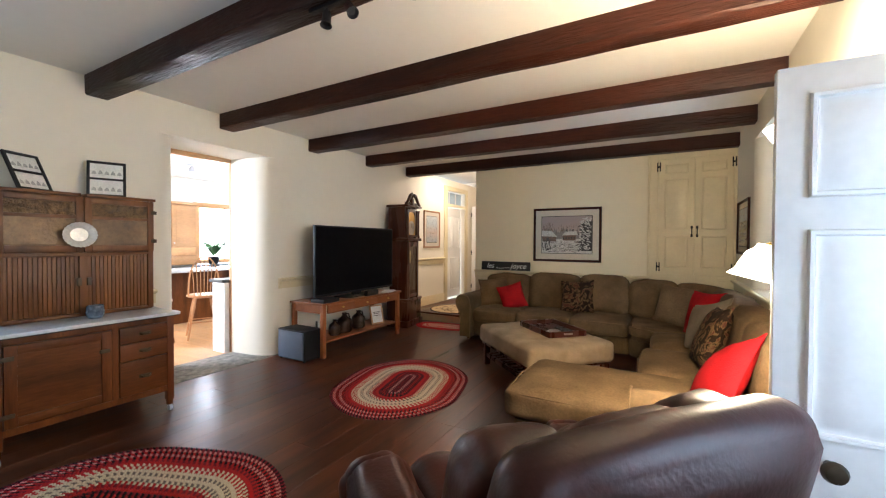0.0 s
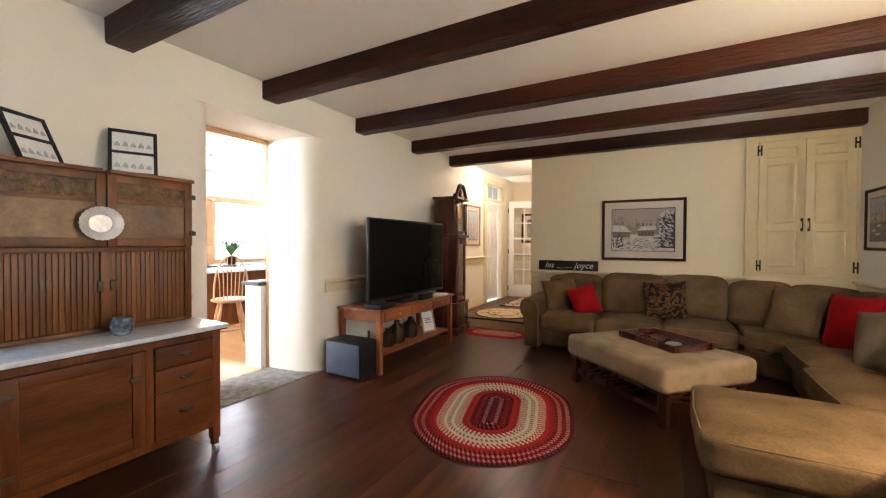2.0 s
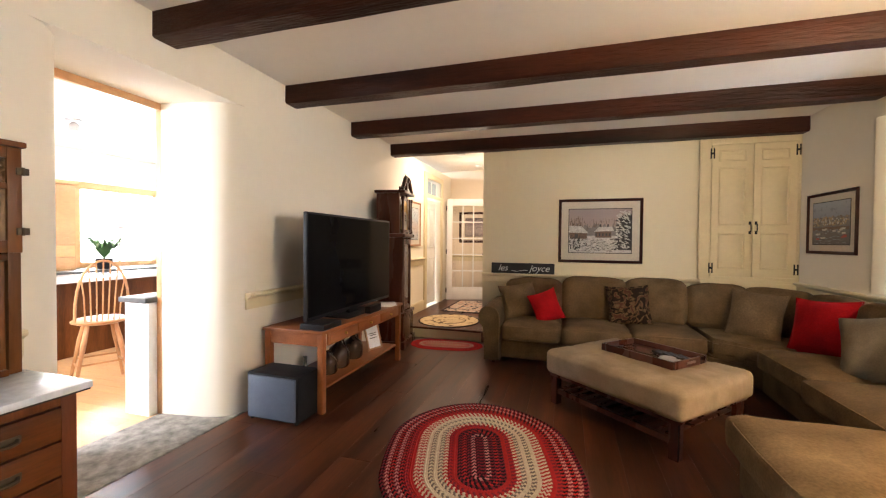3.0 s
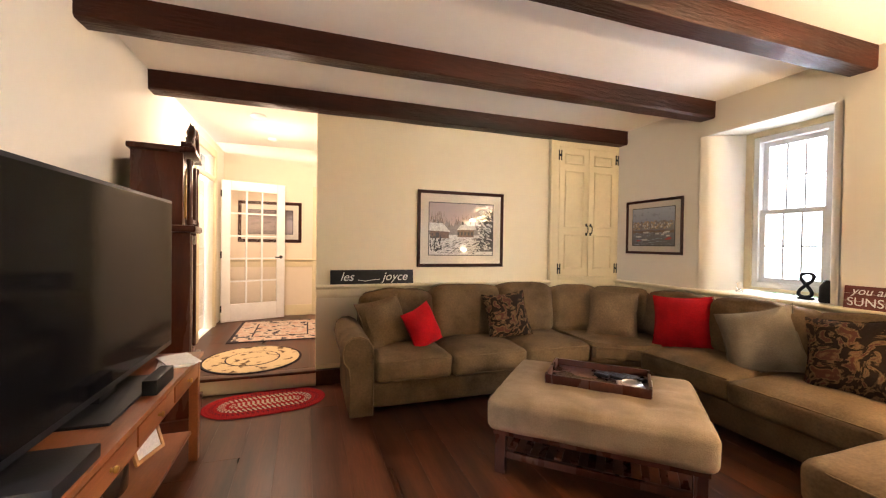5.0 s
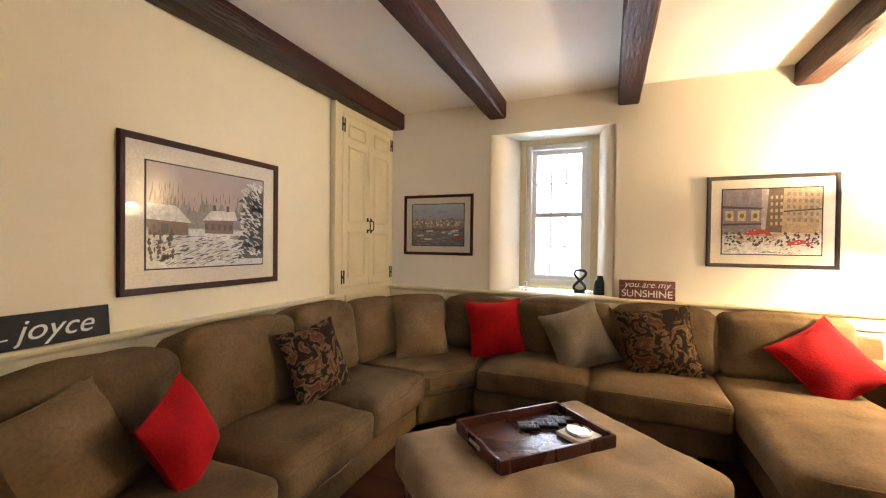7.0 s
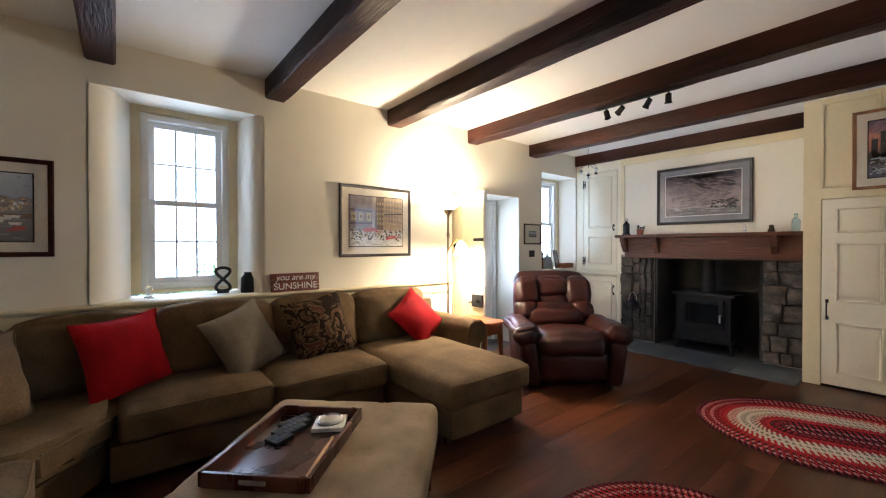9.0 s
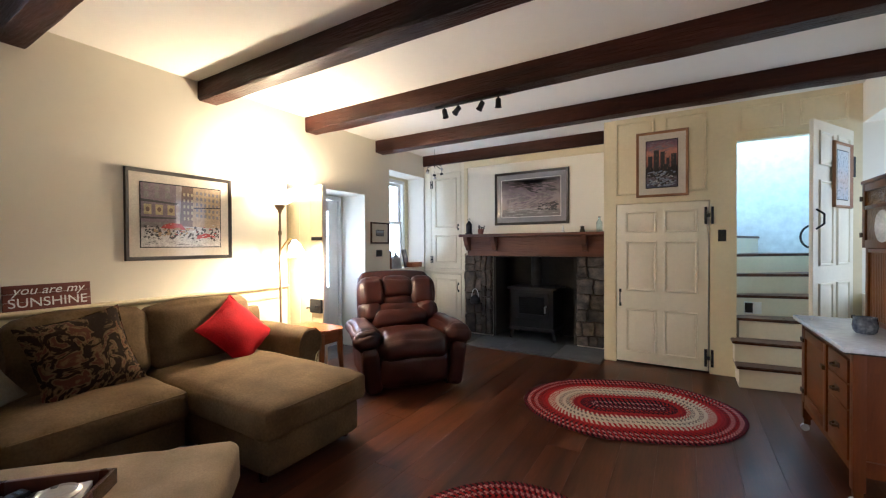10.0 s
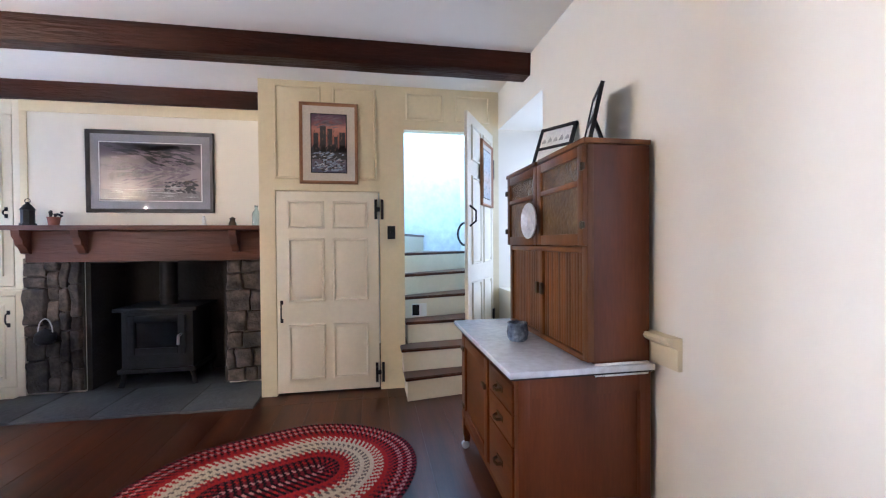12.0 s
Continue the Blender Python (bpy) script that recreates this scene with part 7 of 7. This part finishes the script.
for z in (0.2, 1.0, 1.9):
    bm = B()
    bx(bm, -0.014, 0.006, -0.03, -0.018, z - 0.05, z + 0.05, 0.002)
    part("hinge", bm, BLACK, fd)
door = tagged(new("door_7"), "cream door and casing at the end of the hall", "door", "", "structure")
bm = B()
bx(bm, -2.60, -2.42, 8.81, 8.845, HZ, 2.20, 0.003)
part("leaf", bm, PALE, door)
bm = B()
bx(bm, -2.72, -2.60, 8.80, 8.845, HZ, 2.28, 0.004)
bx(bm, -2.60, -2.42, 8.80, 8.845, 2.20, 2.28, 0.004)
part("casing", bm, CREAM, door)
bm = B()
tube(bm, [(-2.57, 8.81, 1.1), (-2.57, 8.77, 1.1), (-2.50, 8.765, 1.1)], 0.009)
part("lever", bm, BLACK, door)
FLORAL = noise_mat("floral_wool", (0.05, 0.04, 0.05), (0.50, 0.42, 0.33), 9, 0.95, 0.2, 80, spec=0.1)
r = [n for n in FLORAL.node_tree.nodes if n.type == "VALTORGB"][0].color_ramp
r.elements[0].position, r.elements[1].position = 0.40, 0.46
r.elements.new(0.62).color = (0.42, 0.26, 0.20, 1)
FLORAL2 = noise_mat("gold_floral_wool", (0.12, 0.075, 0.04), (0.55, 0.42, 0.24), 10, 0.95, 0.2, 80, spec=0.1)
r = [n for n in FLORAL2.node_tree.nodes if n.type == "VALTORGB"][0].color_ramp
r.elements[0].position, r.elements[1].position = 0.38, 0.44
DARKB = noise_mat("dark_rug_border", (0.03, 0.025, 0.03), (0.06, 0.05, 0.055), 12, 0.95, 0.2, 80, spec=0.1)
rg = thing("oval_rug", "oval cream and gold floral rug on the hall floor", "rug", -3.32, 6.30, HZ)
for k, (s, z, m) in enumerate(((1.0, 0.008, DARKB), (0.95, 0.010, FLORAL2), (0.55, 0.0115, DARKB), (0.52, 0.013, FLORAL2))):
    bm = B()
    prism(bm, [(0.47 * s * math.cos(i * math.tau / 48), 0.50 * s * math.sin(i * math.tau / 48)) for i in range(48)], 0.0, z)
    part("border" if m is DARKB else "field", bm, m, rg)
rg = thing("hall_rug", "rectangular black and cream floral rug on the hall floor", "rug", -3.12, 7.70, HZ)
for a, b, z, m in ((0.58, 0.66, 0.008, DARKB), (0.54, 0.62, 0.010, FLORAL), (0.34, 0.42, 0.0115, DARKB), (0.32, 0.40, 0.013, FLORAL)):
    bm = B()
    bx(bm, -a, a, -b, b, 0, z)
    part("border" if m is DARKB else "field", bm, m, rg)
can = thing("recessed_light", "lit round recessed light in the hall ceiling", "light", -3.41, 6.72, 2.9)
bm = B()
lathe(bm, [(0.10, 0), (0.10, -0.012), (0.075, -0.008), (0.075, 0)], 24)
part("ring", bm, WHITE, can)
bm = B()
lathe(bm, [(0.074, -0.001), (0.074, -0.004), (0, -0.004)], 24)
part("lens", bm, FROST, can, "lit frosted lens")
for x, y, r0 in ((-3.38, 7.18, 0.09), (-3.31, 8.29, 0.06)):
    sd = thing("ceiling_fixture", "small white round fixture on the hall ceiling", "detector", x, y, 2.9)
    bm = B()
    lathe(bm, [(r0, 0), (r0, -0.02), (r0 * 0.8, -0.035), (0, -0.04)], 20)
    part("cover", bm, WHITE, sd)

# ---- kitchen ----
bm = B()
bx(bm, -8.6, L - 0.6, 0.4, 6.4, -0.1, -0.018)
fk = setting("floor_kitchen", bm, OAK, "golden oak strip floor in the kitchen")
KW = noise_mat("kitchen_paint", (0.78, 0.74, 0.66), (0.82, 0.78, 0.70), 1.0, 0.8, 0.02, 12, grain=0.012)
bm = B()
bx(bm, -8.6, L - 0.6, 0.3, 0.4, 0, 2.7)
bx(bm, -8.6, L - 0.6, 6.4, 6.5, 0, 2.7)
wall_along_y(bm, -8.7, -8.6, 0.3, 6.5, 0, 2.7, [(4.52, 5.72, 1.0, 2.12)])
setting("wall_kitchen", bm, KW, "pale kitchen walls", "wall")
bm = B()
bx(bm, -8.7, L - 0.6, 0.3, 6.5, 2.7, 2.8)
setting("ceiling_kitchen", bm, CEIL, "white kitchen ceiling", "ceiling")
bm = B()
for a, b, c, e in ((2.745, 2.80, 0, 2.42), (2.05, 2.745, 2.365, 2.42), (2.02, 2.05, 0, 2.42)):
    bx(bm, L - 0.63, L - 0.58, a, b, c, e, 0.004)
tagged(mesh_ob("door_frame", bm, OAK), "light oak frame at the kitchen doorway", "trim", "", "structure")
kw = tagged(new("window_3"), "bright kitchen window with an oak casing", "window", "", "structure")
bm = B()
for a, b, c, e in ((4.42, 4.53, 0.93, 2.11), (5.71, 5.82, 0.93, 2.11), (4.42, 5.82, 2.11, 2.22), (4.53, 5.71, 0.93, 1.01)):
    bx(bm, -8.62, -8.57, a, b, c, e, 0.004)
part("casing", bm, OAK, kw)
bm = B()
for a, b, c, e in ((4.53, 4.58, 1.01, 2.11), (5.66, 5.71, 1.01, 2.11), (5.10, 5.14, 1.01, 2.11), (4.58, 5.10, 1.54, 1.58), (5.14, 5.66, 1.54, 1.58)):
    bx(bm, -8.66, -8.62, a, b, c, e)
part("sash", bm, WHITE, kw)
bm = B()
bx(bm, -9.32, -9.30, 1.0, 10.5, -0.3, 4.5)
tagged(mesh_ob("backdrop", bm, glow_mat("bright_overcast", (0.96, 0.98, 1.0), 4.0)), "plain bright sky beyond the kitchen window", "sky", "", "structure")
uc = thing("wall_cabinet", "golden oak kitchen wall cabinet with panelled doors", "cabinet", 0, 0, 0)
bm = B()
bx(bm, -8.58, -8.25, 3.36, 4.29, 0.924, 2.12, 0.004)
part("body", bm, OAK, uc)
bm = B()
bx(bm, -8.58, -8.20, 3.34, 4.31, 2.12, 2.17, 0.012)
part("crown", bm, OAK, uc)
for y0 in (3.375, 3.83):
    bm = B()
    bx(bm, -8.25, -8.23, y0, y0 + 0.445, 1.30, 2.10, 0.004)
    bx(bm, -8.23, -8.222, y0 + 0.07, y0 + 0.375, 1.38, 2.02, 0.004)
    dr = part("door", bm, OAK, uc)
    bm = B()
    lathe(bm, [(0.010, 0), (0.007, 0.01), (0.015, 0.018), (0, 0.026)], 12, pose(-8.23, y0 + (0.41 if y0 < 3.5 else 0.035), 1.36, 0, 90))
    part("knob", bm, STEEL, dr)
for z in (0.945, 1.115):
    bm = B()
    bx(bm, -8.25, -8.235, 3.375, 4.275, z, z + 0.155, 0.004)
    part("drawer", bm, OAK, uc)
pn = thing("kitchen_peninsula", "oak panelled kitchen peninsula with a pale worktop", "counter", 0, 0, 0)
bm = B()
bx(bm, -7.45, -7.05, 2.4, 6.0, 0, 0.88, 0.004)
part("body", bm, HOOSIER, pn)
bm = B()
bx(bm, -7.55, -6.78, 2.3, 6.0, 0.88, 0.92, 0.006)
part("worktop", bm, MARBLE, pn)
wc = thing("white_cabinet", "white painted base cabinet beside the kitchen doorway", "cabinet", 0, 0, 0)
bm = B()
bx(bm, -4.93, -4.68, 2.68, 3.55, 0, 0.88, 0.004)
part("body", bm, WHITE, wc)
bm = B()
bx(bm, -4.96, -4.67, 2.65, 3.58, 0.88, 0.92, 0.006)
part("worktop", bm, SLATE, wc)
STOOL = noise_mat("honey_wood", (0.30, 0.14, 0.055), (0.42, 0.21, 0.09), 4, 0.4, 0.1, 50)


def windsor_stool(x, y, rz):
    """A swivel counter stool with a hooped spindle back."""
    ob = thing("windsor_stool", "honey-coloured hoop-back wooden stool at the counter", "stool", x, y, 0, rz, group="kitchen stools")
    bm = B()
    lathe(bm, [(0.0, 0.585), (0.17, 0.585), (0.205, 0.60), (0.21, 0.615), (0.19, 0.628), (0.0, 0.618)], 24)
    part("seat", bm, STOOL, ob)
    bm = B()
    tube(bm, [(-0.19 * math.cos(a), -0.16 + 0.02 * math.sin(a) - 0.09 * math.sin(a), 0.625 + 0.55 * math.sin(a) ** 0.7) for a in [0.001 + i * (math.pi - 0.002) / 16 for i in range(17)]], 0.011, 8)
    part("hoop", bm, STOOL, ob)
    for i in range(7):
        bm = B()
        u = (i - 3) / 3
        tube(bm, [(0.12 * u, -0.15, 0.62), (0.13 * u, -0.19, 0.85), (0.15 * u, -0.22, 0.625 + 0.55 * (1 - (0.8 * u) ** 2) ** 0.35)], 0.006, 6)
        part("spindle", bm, STOOL, ob)
    for sx in (1, -1):
        for sy in (1, -1):
            bm = B()
            tube(bm, [(sx * 0.10, sy * 0.10, 0.585), (sx * 0.13, sy * 0.13, 0.42), (sx * 0.15, sy * 0.15, 0.30), (sx * 0.20, sy * 0.20, 0.0)], [0.016, 0.022, 0.016, 0.013], 8)
            part("leg", bm, STOOL, ob)
    for k, z in enumerate((0.20, 0.24)):
        for s in (1, -1):
            bm = B()
            r0 = 0.165
            tube(bm, [(-r0, s * r0, z), (r0, s * r0, z)] if k else [(s * r0, -r0, z), (s * r0, r0, z)], 0.009, 6)
            part("stretcher", bm, STOOL, ob)
    return ob


windsor_stool(-5.80, 3.05, 65)
windsor_stool(-5.95, 3.86, 80)
windsor_stool(-5.70, 2.36, 58)
pt = thing("potted_plant", "green fern in a dark pot on the kitchen counter", "plant", -8.2, 4.62, 0.92)
bm = B()
lathe(bm, [(0.08, 0), (0.11, 0.15), (0.12, 0.16), (0, 0.15)], 18)
part("pot", bm, BLACK, pt)
random.seed(12)
bm = B()
for i in range(70):
    a, tl0 = random.uniform(0, math.tau), random.uniform(0.18, 0.38)
    d = Vector((math.cos(a), math.sin(a), 0))
    side = Vector((-d.y, d.x, 0)) * 0.018
    pts = [Vector((0, 0, 0.15)) + d * tl0 * t + Vector((0, 0, 0.30 * math.sin(2.2 * t) * random.uniform(0.6, 1.1))) for t in (0, 0.35, 0.7, 1.0)]
    va = [bm.verts.new(p + side * w) for p, w in zip(pts, (0.3, 1, 0.8, 0.05))]
    vb = [bm.verts.new(p - side * w) for p, w in zip(pts, (0.3, 1, 0.8, 0.05))]
    for j in range(3):
        bm.faces.new((va[j], va[j + 1], vb[j + 1], vb[j]))
part("fronds", bm, noise_mat("fern_green", (0.04, 0.10, 0.03), (0.09, 0.20, 0.06), 10, 0.6, 0.1, 60), pt)
kc = thing("kitchen_counter", "oak base cabinets under the kitchen window", "counter", 0, 0, 0)
bm = B()
bx(bm, -8.58, -8.02, 2.0, 6.0, 0, 0.88, 0.004)
part("body", bm, OAK, kc)
bm = B()
bx(bm, -8.59, -7.99, 1.98, 6.0, 0.88, 0.92, 0.005)
part("worktop", bm, SLATE, kc)
kl = thing("ceiling_fixture", "small grey spot fixture on the kitchen ceiling", "light", -6.9, 3.5, 2.7)
bm = B()
lathe(bm, [(0.08, 0), (0.08, -0.02), (0.02, -0.03), (0.05, -0.06), (0.06, -0.14), (0, -0.14)], 18)
part("housing", bm, STEEL, kl)

# ---- outdoors ----
bm = B()
bx(bm, 1.45, 400, -300, 300, -0.5, -0.35)
tagged(mesh_ob("ground", bm, noise_mat("lawn", (0.05, 0.09, 0.03), (0.09, 0.14, 0.05), 3, 0.9, 0.3, 40)), "green lawn outside the windows", "ground", "", "structure")

LEAF = bpy.data.materials.new("backlit_leaf")
LEAF.use_nodes = True
nn, kk = LEAF.node_tree.nodes, LEAF.node_tree.links
tr, mxs = nn.new("ShaderNodeBsdfTranslucent"), nn.new("ShaderNodeMixShader")
tr.inputs[0].default_value = (0.25, 0.42, 0.16, 1)
nn["Principled BSDF"].inputs["Base Color"].default_value = (0.07, 0.13, 0.05, 1)
mxs.inputs[0].default_value = 0.6
kk.new(nn["Principled BSDF"].outputs[0], mxs.inputs[1])
kk.new(tr.outputs[0], mxs.inputs[2])
kk.new(mxs.outputs[0], nn["Material Output"].inputs[0])
random.seed(31)
for cx, cy, hh, ww in ((2.0, 3.75, 1.32, 0.42), (2.15, 4.35, 1.18, 0.5), (2.0, -0.5, 1.25, 0.5)):
    sh = thing("shrub", "leafy green shrub outside the window", "shrub", cx, cy, -0.35, group="shrubs outside")
    bm = B()
    for i in range(7):
        a = i * 0.9
        tube(bm, [(0, 0, 0), (0.12 * math.cos(a), 0.12 * math.sin(a), 0.5), (ww * 0.6 * math.cos(a), ww * 0.6 * math.sin(a), hh + 0.2)], [0.02, 0.014, 0.005], 6)
    part("branches", bm, BRONZE, sh)
    verts, faces = [], []
    for i in range(900):
        d = Vector((random.gauss(0, ww * 0.45), random.gauss(0, ww * 0.55), 0))
        p = d + Vector((0, 0, random.uniform(0.35, hh + 0.35) - 0.5 * d.length))
        u, w = Vector((random.uniform(-1, 1), random.uniform(-1, 1), random.uniform(-0.6, 0.6))).normalized() * 0.035, Vector((random.uniform(-1, 1), random.uniform(-1, 1), random.uniform(-1, 1))).normalized() * 0.016
        b0 = len(verts)
        verts += [tuple(p - u), tuple(p + w), tuple(p + u), tuple(p - w)]
        faces.append((b0, b0 + 1, b0 + 2, b0 + 3))
    me = bpy.data.meshes.new("leaves")
    me.from_pydata(verts, [], faces)
    me.materials.append(LEAF)
    ob = tagged(new("leaves", me), kind="stuff")
    ob.parent = sh

# ---- floor boards ----
random.seed(21)


def boards(parent, x0, x1, y0, y1, z, width, lo, hi, material, along="y"):
    """Boards laid end to end in rows; alike lengths share a mesh."""
    meshes = {}
    u = x0
    while u < x1 - 0.01:
        w = min(width, x1 - u)
        v = y0 - random.uniform(0, lo * 0.6)
        while v < y1:
            ln = round(random.uniform(lo, hi) * 4) / 4
            a, b = max(v, y0), min(v + ln, y1)
            if b - a > 0.05:
                key = (round(w, 3), round(b - a, 3))
                if key not in meshes:
                    bm = B()
                    e = 0.0012
                    bx(bm, -key[0] / 2, key[0] / 2, -key[1] / 2, key[1] / 2, -0.02, 0.0, 0.0)
                    bmesh.ops.bevel(bm, geom=[ed for ed in bm.edges if all(vv.co.z > -0.001 for vv in ed.verts)], offset=e, segments=1, affect="EDGES")
                    me = bpy.data.meshes.new("plank")
                    bm.to_mesh(me)
                    bm.free()
                    me.materials.append(material)
                    meshes[key] = me
                ob = new("plank", meshes[key])
                ob.parent = parent
                c = (u + w / 2, (a + b) / 2)
                ob.matrix_basis = pose(c[0], c[1], z) if along == "y" else pose(c[1], c[0], z, 0, 0, 90)
            v += ln
        u += w


boards(floor, L, R, -0.47, 5.775, 0.0, 0.214, 2.0, 4.2, FLOOR)
boards(floor, 0.20, R, CH, -0.47, 0.0, 0.214, 0.6, 0.6, FLOOR)
boards(floor, L, -1.90, PAN, -0.47, 0.0, 0.214, 0.6, 0.6, FLOOR)
boards(fh, L, -2.40, 5.86, 8.85, HZ, 0.16, 1.5, 3.0, FLOOR)
boards(fk, 0.4, 6.4, -8.6, L - 0.6, 0.0, 0.11, 1.5, 3.5, OAK, "x")
